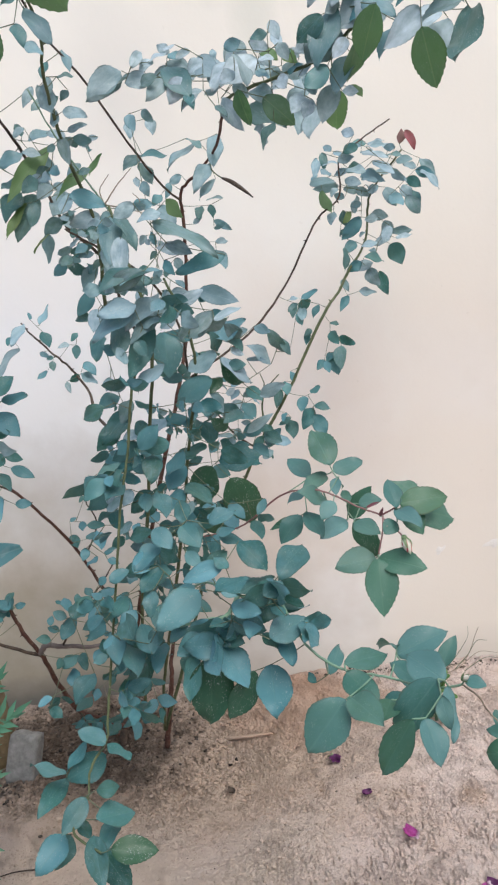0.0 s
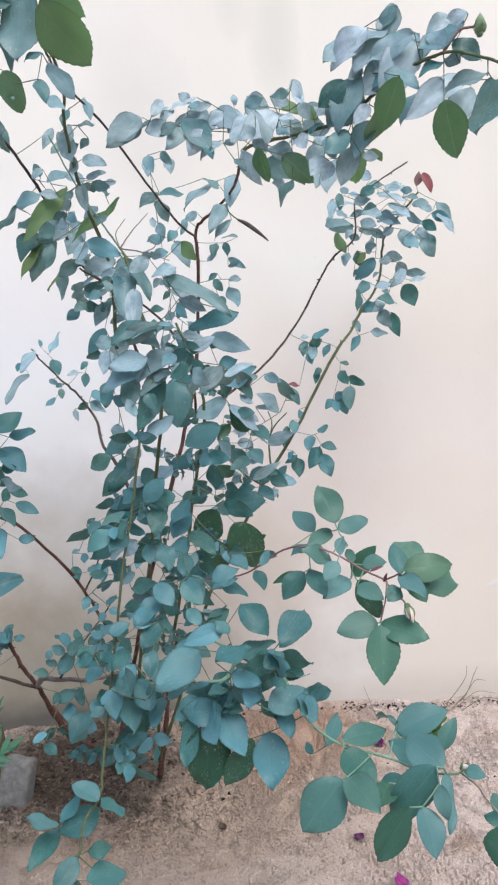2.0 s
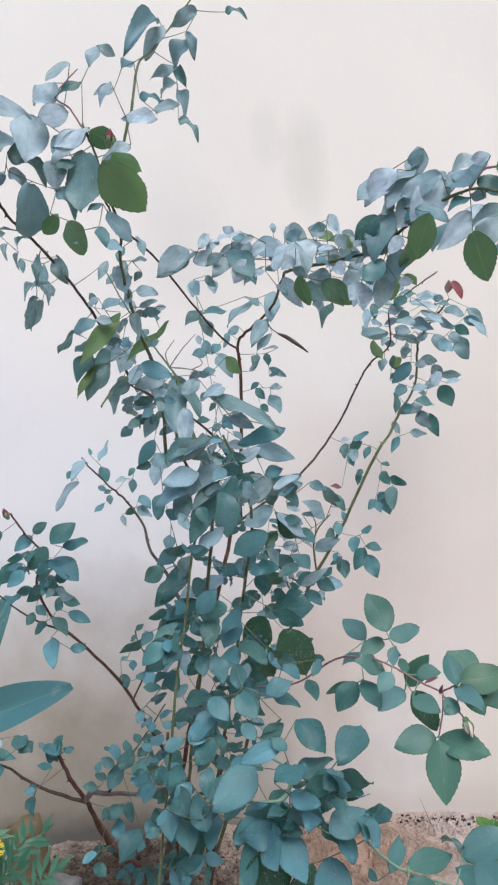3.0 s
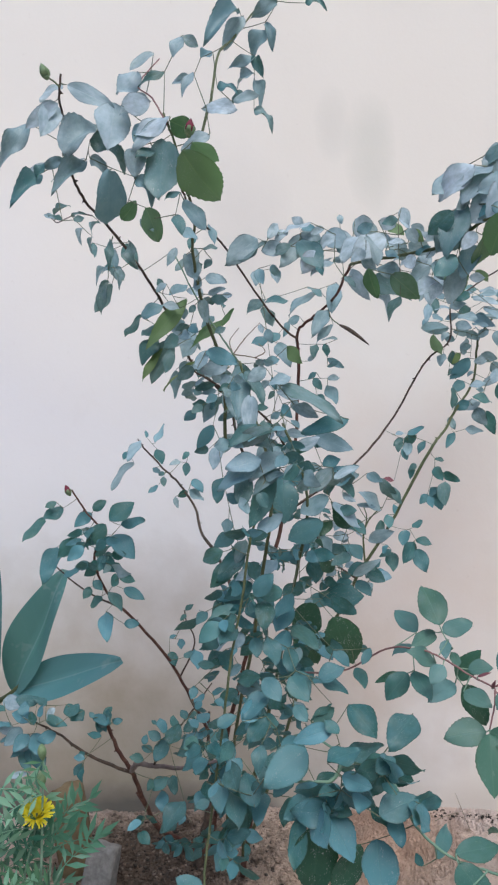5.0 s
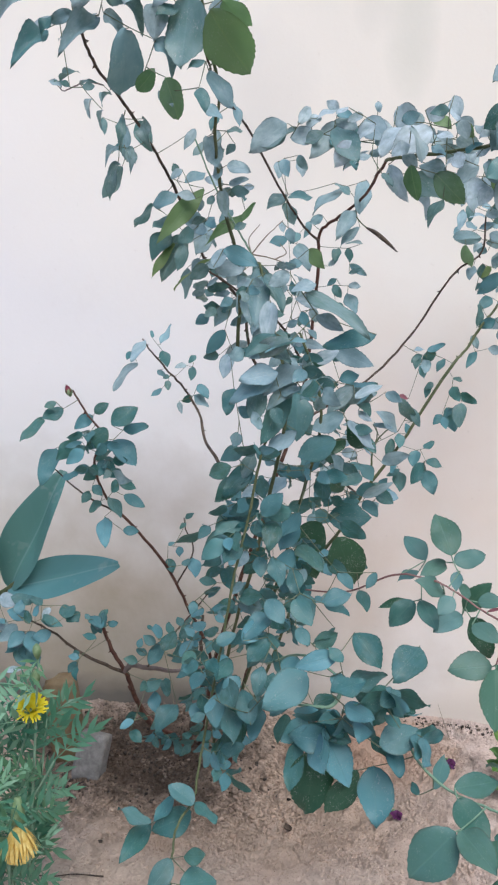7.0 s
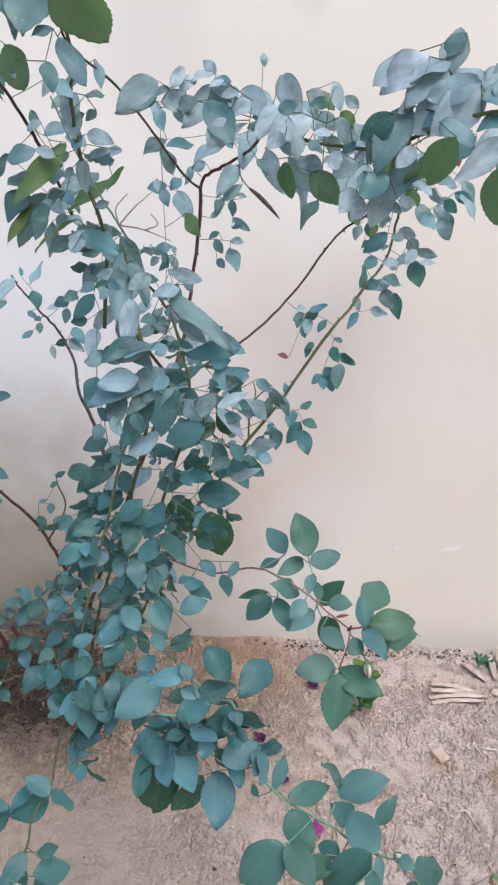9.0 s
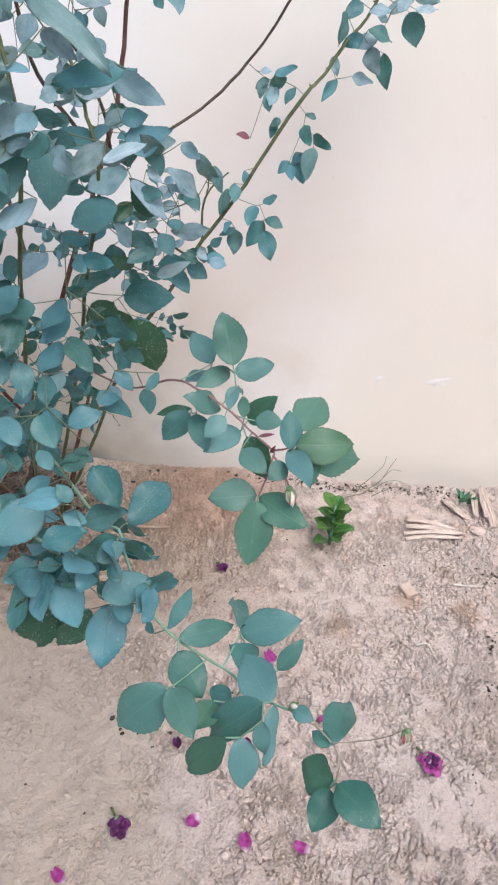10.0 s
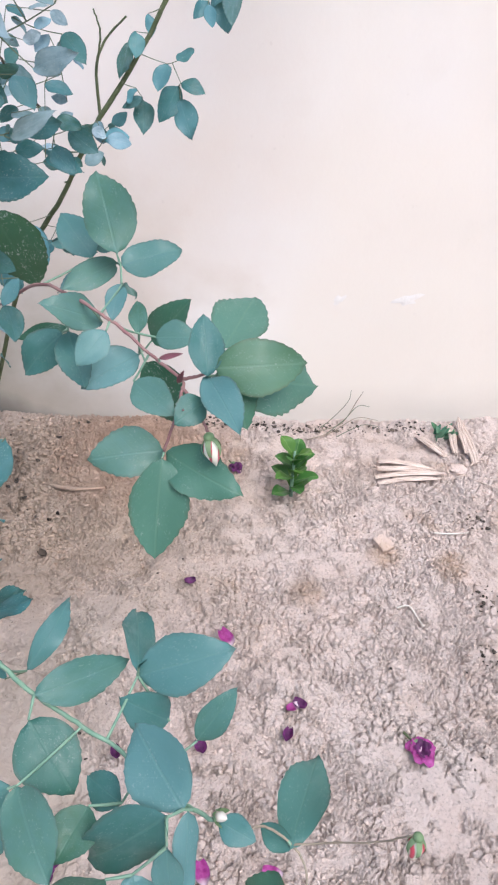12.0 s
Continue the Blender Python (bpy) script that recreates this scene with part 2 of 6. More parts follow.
# First two rows: dirt and painted plant shade; last two: painted warm bounce; others: stains.
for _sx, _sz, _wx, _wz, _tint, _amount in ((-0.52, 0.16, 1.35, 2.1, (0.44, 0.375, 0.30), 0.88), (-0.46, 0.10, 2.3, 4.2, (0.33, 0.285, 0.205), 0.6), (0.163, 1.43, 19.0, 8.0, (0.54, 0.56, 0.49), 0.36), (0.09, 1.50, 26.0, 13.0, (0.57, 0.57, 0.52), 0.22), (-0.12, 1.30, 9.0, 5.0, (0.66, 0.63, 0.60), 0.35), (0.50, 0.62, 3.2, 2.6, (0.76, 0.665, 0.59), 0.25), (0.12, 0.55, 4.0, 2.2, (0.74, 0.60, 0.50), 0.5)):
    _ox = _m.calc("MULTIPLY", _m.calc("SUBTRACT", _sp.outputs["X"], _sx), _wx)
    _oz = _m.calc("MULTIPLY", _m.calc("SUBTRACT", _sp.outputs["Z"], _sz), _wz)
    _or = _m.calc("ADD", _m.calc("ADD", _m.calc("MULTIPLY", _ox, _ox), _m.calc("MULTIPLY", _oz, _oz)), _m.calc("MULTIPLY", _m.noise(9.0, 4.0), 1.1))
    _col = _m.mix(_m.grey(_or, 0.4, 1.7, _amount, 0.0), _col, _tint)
_splash = _m.calc("ADD", _m.calc("ADD", _sp.outputs["Z"], _m.calc("MULTIPLY", _m.noise(9.0, 5.0), 0.06)), _m.calc("MULTIPLY", _m.calc("MAXIMUM", _m.calc("ADD", _sp.outputs["X"], 0.22), 0.0), 0.5))
_col = _m.mix(_m.grey(_splash, 0.05, 0.11, 0.85, 0.0), _col, (0.15, 0.14, 0.13))
_m.base(_m.mix(_m.grey(_m.noise(70.0, 3.0), 0.70, 0.80, 0.0, 0.12), _col, (0.42, 0.35, 0.30)))
_h = _m.calc("ADD", _m.calc("MULTIPLY", _m.noise(11.0, 4.0), 1.0), _m.calc("MULTIPLY", _m.noise(160.0, 3.0), 0.16))
_m.bump(_h, 0.2, 0.005)
plaster = _m.mat

_m = Mat("whitewash_flake", rough=0.8)
_m.base(_m.ramp(_m.noise(60.0), [(0.3, (0.77, 0.72, 0.68)), (0.7, (0.80, 0.765, 0.735))]))
_m.bump(_m.noise(120.0), 0.5, 0.002)
flake_white = _m.mat

def soil_colour(_m):
    """Pale dry sand, brown where it is watered round the bush, black with humus by the brick; painted shade deepens
    both.
    """
    _a = _m.noise(3.2, 5.0, 0.6)
    _b = _m.noise(38.0, 5.0, 0.7)
    _col = _m.ramp(_a, [(0.32, (0.62, 0.475, 0.405)), (0.5, (0.72, 0.575, 0.52)), (0.68, (0.75, 0.625, 0.58))])
    _col = _m.mix(_m.grey(_b, 0.35, 0.65, 0.0, 0.5), _col, (0.755, 0.64, 0.60))
    # Dark specks paint the shade of small crevices into the soil colour.
    _cleft_shade = _m.calc("MULTIPLY", _m.grey(_m.noise(240.0, 5.0, 0.7), 0.53, 0.62), _m.grey(_m.noise(30.0, 4.0), 0.40, 0.58, 0.15, 1.0))
    _col = _m.mix(_m.calc("MULTIPLY", _cleft_shade, 0.42), _col, (0.24, 0.175, 0.15))
    _col = _m.mix(_m.grey(_m.noise(9.0, 3.0), 0.60, 0.70, 0.0, 0.5), _col, (0.52, 0.36, 0.26))
    _sp = _m.node("ShaderNodeSeparateXYZ")
    _m.link(_m.co.outputs["Object"], _sp.inputs[0])
    # Watered brown, also deepened to stand in for shade at the bush's foot.
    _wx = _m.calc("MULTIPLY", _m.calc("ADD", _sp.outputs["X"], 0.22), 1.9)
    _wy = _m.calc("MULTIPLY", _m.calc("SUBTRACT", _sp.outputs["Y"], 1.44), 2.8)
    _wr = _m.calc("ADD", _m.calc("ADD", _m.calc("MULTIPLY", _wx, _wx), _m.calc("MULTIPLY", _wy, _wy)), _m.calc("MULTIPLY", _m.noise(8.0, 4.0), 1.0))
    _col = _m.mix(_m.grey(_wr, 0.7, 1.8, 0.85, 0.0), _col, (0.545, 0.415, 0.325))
    _tr = _m.calc("ADD", _m.calc("MAXIMUM", _m.calc("MAXIMUM", _m.calc("SUBTRACT", _sp.outputs["X"], 0.06), _m.calc("SUBTRACT", _sp.outputs["Y"], 1.16)), _m.calc("MAXIMUM", _m.calc("SUBTRACT", -0.85, _sp.outputs["X"]), _m.calc("SUBTRACT", 0.25, _sp.outputs["Y"]))), _m.calc("MULTIPLY", _m.noise(6.0, 4.0), 0.3))
    _col = _m.mix(_m.grey(_tr, 0.10, 0.26, 0.8, 0.0), _col, (0.625, 0.51, 0.425))
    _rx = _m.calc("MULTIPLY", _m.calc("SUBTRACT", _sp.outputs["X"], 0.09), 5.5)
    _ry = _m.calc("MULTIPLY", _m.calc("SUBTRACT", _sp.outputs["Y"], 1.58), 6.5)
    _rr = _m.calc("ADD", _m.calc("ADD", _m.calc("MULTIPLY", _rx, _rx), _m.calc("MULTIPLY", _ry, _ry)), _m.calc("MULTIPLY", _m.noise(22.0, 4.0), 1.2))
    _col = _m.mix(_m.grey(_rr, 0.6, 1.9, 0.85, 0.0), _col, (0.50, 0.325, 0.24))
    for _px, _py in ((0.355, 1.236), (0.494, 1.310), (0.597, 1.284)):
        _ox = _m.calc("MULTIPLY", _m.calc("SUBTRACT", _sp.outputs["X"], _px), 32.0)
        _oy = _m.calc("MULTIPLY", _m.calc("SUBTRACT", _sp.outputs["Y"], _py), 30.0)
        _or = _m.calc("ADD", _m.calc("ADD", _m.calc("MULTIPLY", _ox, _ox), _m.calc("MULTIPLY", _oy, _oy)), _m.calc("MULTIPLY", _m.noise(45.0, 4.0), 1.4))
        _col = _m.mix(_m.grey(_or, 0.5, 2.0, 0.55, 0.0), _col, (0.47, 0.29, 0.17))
    # Humus patch, with the shade of the plants painted into its black.
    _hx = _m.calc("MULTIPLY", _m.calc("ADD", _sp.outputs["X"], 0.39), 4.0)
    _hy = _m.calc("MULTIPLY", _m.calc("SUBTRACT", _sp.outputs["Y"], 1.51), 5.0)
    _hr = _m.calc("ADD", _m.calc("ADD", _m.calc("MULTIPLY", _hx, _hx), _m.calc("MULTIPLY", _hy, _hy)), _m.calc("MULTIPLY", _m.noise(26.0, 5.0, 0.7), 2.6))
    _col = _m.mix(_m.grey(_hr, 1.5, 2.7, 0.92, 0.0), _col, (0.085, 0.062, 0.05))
    return _col


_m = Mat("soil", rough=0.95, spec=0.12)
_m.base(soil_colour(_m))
_wv = _m.node("ShaderNodeTexVoronoi")
_wv.feature = "DISTANCE_TO_EDGE"
_wv.inputs["Scale"].default_value = 75.0
_wn2 = _m.node("ShaderNodeTexNoise")
_wn2.inputs["Scale"].default_value, _wn2.inputs["Detail"].default_value = 60.0, 3.0
_m.link(_m.co.outputs["Object"], _wn2.inputs["Vector"])
_wa = _m.node("ShaderNodeVectorMath")
_wa.operation = "MULTIPLY_ADD"
_wa.inputs[1].default_value = (0.02, 0.02, 0.02)
_m.link(_wn2.outputs["Color"], _wa.inputs[0])
_m.link(_m.co.outputs["Object"], _wa.inputs[2])
_m.link(_wa.outputs[0], _wv.inputs["Vector"])
_crack = _m.grey(_wv.outputs["Distance"], 0.0, 0.12, 0.0, 1.0)
_h = _m.calc("ADD", _m.calc("MULTIPLY", _m.noise(150.0, 6.0, 0.75), 1.2), _m.calc("MULTIPLY", _crack, 0.10))
_m.bump(_h, 1.0, 0.0075)
soil = _m.mat

_m = Mat("soil_clod", rough=0.95, spec=0.15)
_own = _m.ramp(_m.node("ShaderNodeNewGeometry").outputs["Random Per Island"], [(0.0, (0.74, 0.71, 0.68)), (0.4, (0.88, 0.86, 0.84)), (1.0, (0.97, 0.955, 0.945))])
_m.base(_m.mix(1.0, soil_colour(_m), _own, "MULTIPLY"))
_m.bump(_m.noise(260.0, 5.0, 0.7), 1.0, 0.004)
clod_mat = _m.mat

_m = Mat("dark_litter", rough=0.9, spec=0.15)
_m.base(_m.ramp(_m.node("ShaderNodeNewGeometry").outputs["Random Per Island"], [(0.0, (0.030, 0.024, 0.022)), (0.6, (0.09, 0.072, 0.062)), (1.0, (0.22, 0.17, 0.14))]))
_m.bump(_m.noise(300.0), 0.6, 0.002)
litter_mat = _m.mat

_m = Mat("clay_brick", rough=0.9, spec=0.2)
_c = _m.ramp(_m.noise(28.0, 5.0, 0.65), [(0.3, (0.11, 0.078, 0.045)), (0.7, (0.20, 0.145, 0.085))])
_m.base(_m.mix(_m.grey(_m.noise(11.0), 0.5, 0.65, 0.0, 0.6), _c, (0.26, 0.20, 0.13)))
_m.bump(_m.noise(80.0, 5.0), 0.8, 0.004)
clay = _m.mat

_m = Mat("grey_stone", rough=0.8, spec=0.3)
_m.base(_m.ramp(_m.noise(60.0, 5.0, 0.7), [(0.3, (0.13, 0.125, 0.12)), (0.7, (0.28, 0.27, 0.26))]))
_m.bump(_m.noise(110.0, 4.0), 0.6, 0.003)
grey_stone = _m.mat

_m = Mat("dry_stalk", rough=0.65, spec=0.3)
_mp = _m.node("ShaderNodeMapping")
_mp.inputs["Scale"].default_value = (1.0, 0.05, 1.0)
_m.link(_m.co.outputs["UV"], _mp.inputs["Vector"])
_ft = _m.node("ShaderNodeTexNoise")
_ft.inputs["Scale"].default_value, _ft.inputs["Detail"].default_value = 9.0, 5.0
_m.link(_mp.outputs["Vector"], _ft.inputs["Vector"])
_sn = _ft.outputs["Fac"]
_m.base(_m.ramp(_sn, [(0.36, (0.36, 0.26, 0.215)), (0.5, (0.58, 0.46, 0.40)), (0.66, (0.70, 0.59, 0.535))]))
_m.bump(_sn, 0.6, 0.003)
dry_stalk = _m.mat


# ---- mesh helpers ----
def thing(name, at, label, category, group="", kind=""):
    ob = new(name)
    ob.empty_display_size = 0.05
    ob.location = at
    return tagged(ob, label, category, group, kind)


def from_bm(name, bm, material, smooth=True):
    me = bpy.data.meshes.new(name)
    bm.normal_update()
    bm.to_mesh(me)
    bm.free()
    for p in me.polygons:
        p.use_smooth = smooth
    for mt in material if isinstance(material, tuple) else (material,):
        me.materials.append(mt)
    return me


def origin(parent):
    p = Vector((0, 0, 0))
    while parent is not None:
        p += parent.location
        parent = parent.parent
    return p


def part(name, bm, material, parent, label="", smooth=True):
    """Links a bmesh, built in world places, as one mesh object under its thing."""
    ob = new(name, from_bm(name, bm, material, smooth))
    ob.parent = parent
    if parent is not None:
        ob.location = -origin(parent)
    return tagged(ob, label)


def smooth_path(pts, n=6):
    """Catmull-Rom samples through the points."""
    p = [Vector(q) for q in pts]
    p = [p[0] * 2 - p[1]] + p + [p[-1] * 2 - p[-2]]
    out = []
    for a, b, c, d in zip(p, p[1:], p[2:], p[3:]):
        for k in range(n):
            t = k / n
            out.append(0.5 * ((2 * b) + (c - a) * t + (2 * a - 5 * b + 4 * c - d) * t * t + (3 * b - a - 3 * c + d) * t ** 3))
    out.append(p[-2])
    return out


def tube(bm, path, radii, sides=7, cap=True):
    rings = []
    up = Vector((0.3, 0.5, 0.81))
    for i, q in enumerate(path):
        d = (path[min(i + 1, len(path) - 1)] - path[max(i - 1, 0)]).normalized()
        x = d.cross(up).normalized()
        y = x.cross(d)
        up = y
        up = (up - d * up.dot(d)).normalized()
        r = radii(i / max(1, len(path) - 1))
        rings.append([bm.verts.new(q + (x * math.cos(2 * math.pi * k / sides) + up * math.sin(2 * math.pi * k / sides)) * r) for k in range(sides)])
    for a, b in zip(rings, rings[1:]):
        for k in range(sides):
            bm.faces.new((a[k], a[(k + 1) % sides], b[(k + 1) % sides], b[k]))
    if cap:
        bm.faces.new(rings[0][::-1])
        bm.faces.new(rings[-1])


def lump(bm, at, size, rng, squash=0.7, detail=1):
    """An uneven pebble or clod."""
    made = bmesh.ops.create_icosphere(bm, subdivisions=detail, radius=1.0)
    turn = Euler((rng.uniform(0, 6.3), rng.uniform(0, 6.3), rng.uniform(0, 6.3))).to_matrix()
    sx, sy = rng.uniform(0.75, 1.25), rng.uniform(0.7, 1.1)
    for v in made["verts"]:
        q = turn @ (v.co * rng.uniform(0.78, 1.15))
        v.co = Vector(at) + Vector((q.x * sx, q.y * sy, q.z * squash)) * size


def scatter(name, material, spots, rng, squash):
    """Many uneven crumbs in one mesh: rows of place and size."""
    bm = bmesh.new()
    bmesh.ops.create_icosphere(bm, subdivisions=1, radius=1.0)
    bm.verts.index_update()
    unit = np.array([v.co[:] for v in bm.verts])
    tri = np.array([[v.index for v in f.verts] for f in bm.faces])
    bm.free()
    dice = np.random.default_rng(rng)
    n = len(spots)
    spots = np.array(spots)
    q = dice.normal(size=(n, 4))
    q /= np.linalg.norm(q, axis=1, keepdims=True)
    w, x, y, z = q.T
    rot = np.stack((np.stack((1 - 2 * (y * y + z * z), 2 * (x * y - z * w), 2 * (x * z + y * w)), -1),
                    np.stack((2 * (x * y + z * w), 1 - 2 * (x * x + z * z), 2 * (y * z - x * w)), -1),
                    np.stack((2 * (x * z - y * w), 2 * (y * z + x * w), 1 - 2 * (x * x + y * y)), -1)), 1)
    v = unit[None] * dice.uniform(0.55, 1.3, (n, len(unit), 1)) * np.array((1.15, 0.85, 0.8))
    v = np.einsum("nij,nkj->nki", rot, v) * spots[:, 3, None, None] * np.array((1, 1, squash))
    v += spots[:, None, :3]
    f = (tri[None] + (np.arange(n) * len(unit))[:, None, None]).reshape(-1, 3)
    me = bpy.data.meshes.new(name)
    me.vertices.add(v.shape[0] * v.shape[1])
    me.vertices.foreach_set("co", v.ravel())
    me.loops.add(f.size)
    me.loops.foreach_set("vertex_index", f.ravel().astype(np.int32))
    me.polygons.add(len(f))
    me.polygons.foreach_set("loop_start", np.arange(0, f.size, 3, dtype=np.int32))
    me.update(calc_edges=True)
    me.materials.append(material)
    return new(name, me)


# ---- ground ----
def lattice(ix, iy, seed):
    h = (ix.astype(np.int64) * 374761393 + iy.astype(np.int64) * 668265263 + seed * 1442695041) & 0xFFFFFFFF
    h = ((h ^ (h >> 13)) * 1274126177) & 0xFFFFFFFF
    h = h ^ (h >> 16)
    return (h & 0xFFFFFF) / float(0xFFFFFF)


def value_noise(x, y, seed):
    ix, iy = np.floor(x), np.floor(y)
    fx, fy = x - ix, y - iy
    fx, fy = fx * fx * (3 - 2 * fx), fy * fy * (3 - 2 * fy)
    a, b = lattice(ix, iy, seed), lattice(ix + 1, iy, seed)
    c, d = lattice(ix, iy + 1, seed), lattice(ix + 1, iy + 1, seed)
    return (a * (1 - fx) + b * fx) * (1 - fy) + (c * (1 - fx) + d * fx) * fy


def crumbs(x, y, cell, seed, share):
    """Rounded crumbs: one in some cells of a jittered lattice, each with its own size."""
    gx, gy = np.floor(x / cell), np.floor(y / cell)
    best = np.zeros_like(x)
    for dx in (-1, 0, 1):
        for dy in (-1, 0, 1):
            cx, cy = gx + dx, gy + dy
            px, py = (cx + lattice(cx, cy, seed)) * cell, (cy + lattice(cx, cy, seed + 1)) * cell
            size = cell * (0.25 + 0.45 * lattice(cx, cy, seed + 2)) * (lattice(cx, cy, seed + 3) < share)
            d2 = (x - px) ** 2 + (y - py) ** 2
            best = np.maximum(best, np.sqrt(np.maximum(0.0, size * size - d2)))
    return best


def clefts(x, y, cell, seed):
    """Crumb plates: how far each place lies from the joint to the next plate, and the plate's own level."""
    gx, gy = np.floor(x / cell), np.floor(y / cell)
    first, second, level = np.full_like(x, 9.0), np.full_like(x, 9.0), np.zeros_like(x)
    for dx in (-1, 0, 1):
        for dy in (-1, 0, 1):
            cx, cy = gx + dx, gy + dy
            d = np.hypot(x - (cx + lattice(cx, cy, seed)) * cell, y - (cy + lattice(cx, cy, seed + 1)) * cell)
            nearer = d < first
            second = np.where(nearer, first, np.minimum(second, d))
            level = np.where(nearer, lattice(cx, cy, seed + 2), level)
            first = np.where(nearer, d, first)
    return second - first, level


WALL_Y = 1.68
HEAP = (0.105, 1.602)


def trodden_share(x, y):
    """One where the soil is trodden smooth."""
    return np.clip((0.17 - x + 0.22 * (value_noise(x * 6, y * 6, 15) - 0.5)) * 9, 0, 1) * np.clip((1.26 - y + 0.2 * (value_noise(x * 7, y * 7, 16) - 0.5)) * 9, 0, 1)


def ground_height(x, y):
    x, y = np.asarray(x, float), np.asarray(y, float)
    z = 0.016 * (value_noise(x * 4, y * 4, 5) - 0.5) + 0.012 * (value_noise(x * 13, y * 13, 6) - 0.5)
    z = z + 0.005 * (value_noise(x * 40, y * 40, 7) - 0.5) + 0.0018 * (value_noise(x * 110, y * 110, 8) - 0.5)
    rough = np.clip((value_noise(x * 5 + 3, y * 5, 9) - 0.25) * 2.2, 0.15, 1.0)
    trodden = trodden_share(x, y)
    loose = 1 - 0.65 * trodden
    z = z + rough * loose * (0.30 * crumbs(x, y, 0.036, 20, 0.10) + 0.30 * crumbs(x, y, 0.015, 30, 0.2))
    # crumbly dug soil between the bush and the wall
    dug = np.exp(-((x - 0.06) / 0.24) ** 4 - ((y - 1.47) / 0.17) ** 4)
    z = z + dug * (0.40 * crumbs(x, y, 0.011, 40, 0.35) + 0.35 * crumbs(x, y, 0.021, 45, 0.12))
    # a trowel scrape, a chunk and a pit in the trodden part
    z = z + 0.010 * np.clip(1 - np.hypot((x - 0.062) / 0.030, (y - 1.055) / 0.034) ** 4, 0, 1) - 0.016 * np.exp(-(((x - 0.030) / 0.012) ** 2 + ((y - 1.036) / 0.02) ** 2))
    z = z + trodden * (0.012 * (value_noise(x * 3.2 + y * 5, y * 11 - x * 3, 17) - 0.5) + 0.007 * np.abs(value_noise(x * 24, y * 24, 18) - 0.5) + 0.0034 * (value_noise(x * 75, y * 75, 19) - 0.5))
    # broken crevices between crumb plates
    wx, wy = x + 0.009 * (value_noise(x * 110, y * 110, 54) - 0.5), y + 0.009 * (value_noise(x * 110, y * 110, 55) - 0.5)
    for cell, seed, depth, width in ((0.0058, 70, 0.0064, 0.0016), (0.0124, 80, 0.0098, 0.0021)):
        gap, level = clefts(wx, wy, cell, seed)
        broken = np.clip((value_noise(x * 55, y * 55, seed + 5) * 0.6 + value_noise(x * 14, y * 14, seed + 6) * 0.4 - 0.465 + 0.10 * dug) * 9, 0, 1)
        z = z - loose * broken * (depth * np.clip(1 - gap / width, 0, 1) ** 0.7 - 0.0020 * (level - 0.5))
    # a watering hollow round the foot of the bush, with a low rim
    r = np.hypot((x + 0.12) / 1.25, (y - 1.38))
    z = z - 0.026 * np.exp(-(r / 0.16) ** 2) + 0.016 * np.exp(-((r - 0.27) / 0.07) ** 2)
    z = z + 0.018 * np.exp(-(((x - HEAP[0]) / 0.085) ** 2 + ((y - HEAP[1]) / 0.06) ** 2)) * (0.7 + 0.6 * value_noise(x * 30, y * 30, 90))
    # soil banked against the wall and round the small sprout
    z = z + 0.004 * np.exp(-((y - 1.69) / 0.05) ** 2) + 0.014 * np.exp(-(((x - 0.36) / 0.07) ** 2 + ((y - 1.49) / 0.08) ** 2))
    return z - 0.004


def gz(x, y):
    return float(ground_height(np.array([x]), np.array([y]))[0])


def spaced(lo, hi, step, far):
    inner = list(np.arange(lo, hi + step / 2, step))
    out, d, q = [], step, hi
    while q < far:
        d *= 1.45
        q += d
        out.append(q)
    left, d, q = [], step, lo
    while q > -far:
        d *= 1.45
        q -= d
        left.append(q)
    return np.array(left[::-1] + inner + out)


_gx, _gy = spaced(-0.05, 0.82, 0.0014, 70.0), spaced(0.765, 1.69, 0.0014, 70.0)
_west = spaced(-0.75, -0.38, 0.0027, 70.0)
_gx = np.unique(np.round(np.concatenate((_west[_west < -0.38], np.arange(-0.38, -0.051, 0.0018), _gx[_gx > -0.0502])), 5))
_X, _Y = np.meshgrid(_gx, _gy)
_near = np.exp(-np.maximum(0, np.maximum(np.abs(_X) - 1.2, np.maximum(0.5 - _Y, _Y - 1.75))) * 3)
_Z = ground_height(_X, _Y) * _near
_nx, _ny = len(_gx), len(_gy)
_idx = np.arange(_nx * _ny).reshape(_ny, _nx)
_faces = np.stack((_idx[:-1, :-1], _idx[:-1, 1:], _idx[1:, 1:], _idx[1:, :-1]), -1).reshape(-1, 4)
_me = bpy.data.meshes.new("ground")
_me.vertices.add(_nx * _ny)
_me.vertices.foreach_set("co", np.stack((_X, _Y, _Z), -1).ravel())
_me.loops.add(_faces.size)
_me.loops.foreach_set("vertex_index", _faces.ravel().astype(np.int32))
_me.polygons.add(len(_faces))
_me.polygons.foreach_set("loop_start", np.arange(0, _faces.size, 4, dtype=np.int32))
_me.polygons.foreach_set("use_smooth", np.ones(len(_faces), bool))
_me.update(calc_edges=True)
_me.materials.append(soil)
tagged(new("ground", _me), "dry crumbly sandy garden soil with a watered hollow", "soil", kind="structure")

# ---- wall ----
_bm = bmesh.new()
_xs = np.arange(-3.0, 3.0001, 0.05)
_zs = np.arange(-0.15, 2.3001, 0.05)
_grid = [[_bm.verts.new((x, WALL_Y - 0.010 * (noise.noise((x * 1.3, z * 1.3, 1)) + 0.4 * noise.noise((x * 5, z * 5, 3))), z)) for x in _xs] for z in _zs]
for _r, _s in zip(_grid, _grid[1:]):
    for _i in range(len(_xs) - 1):
        _bm.faces.new((_r[_i], _r[_i + 1], _s[_i + 1], _s[_i]))
_edge = [_e for _e in _bm.edges if _e.is_boundary]
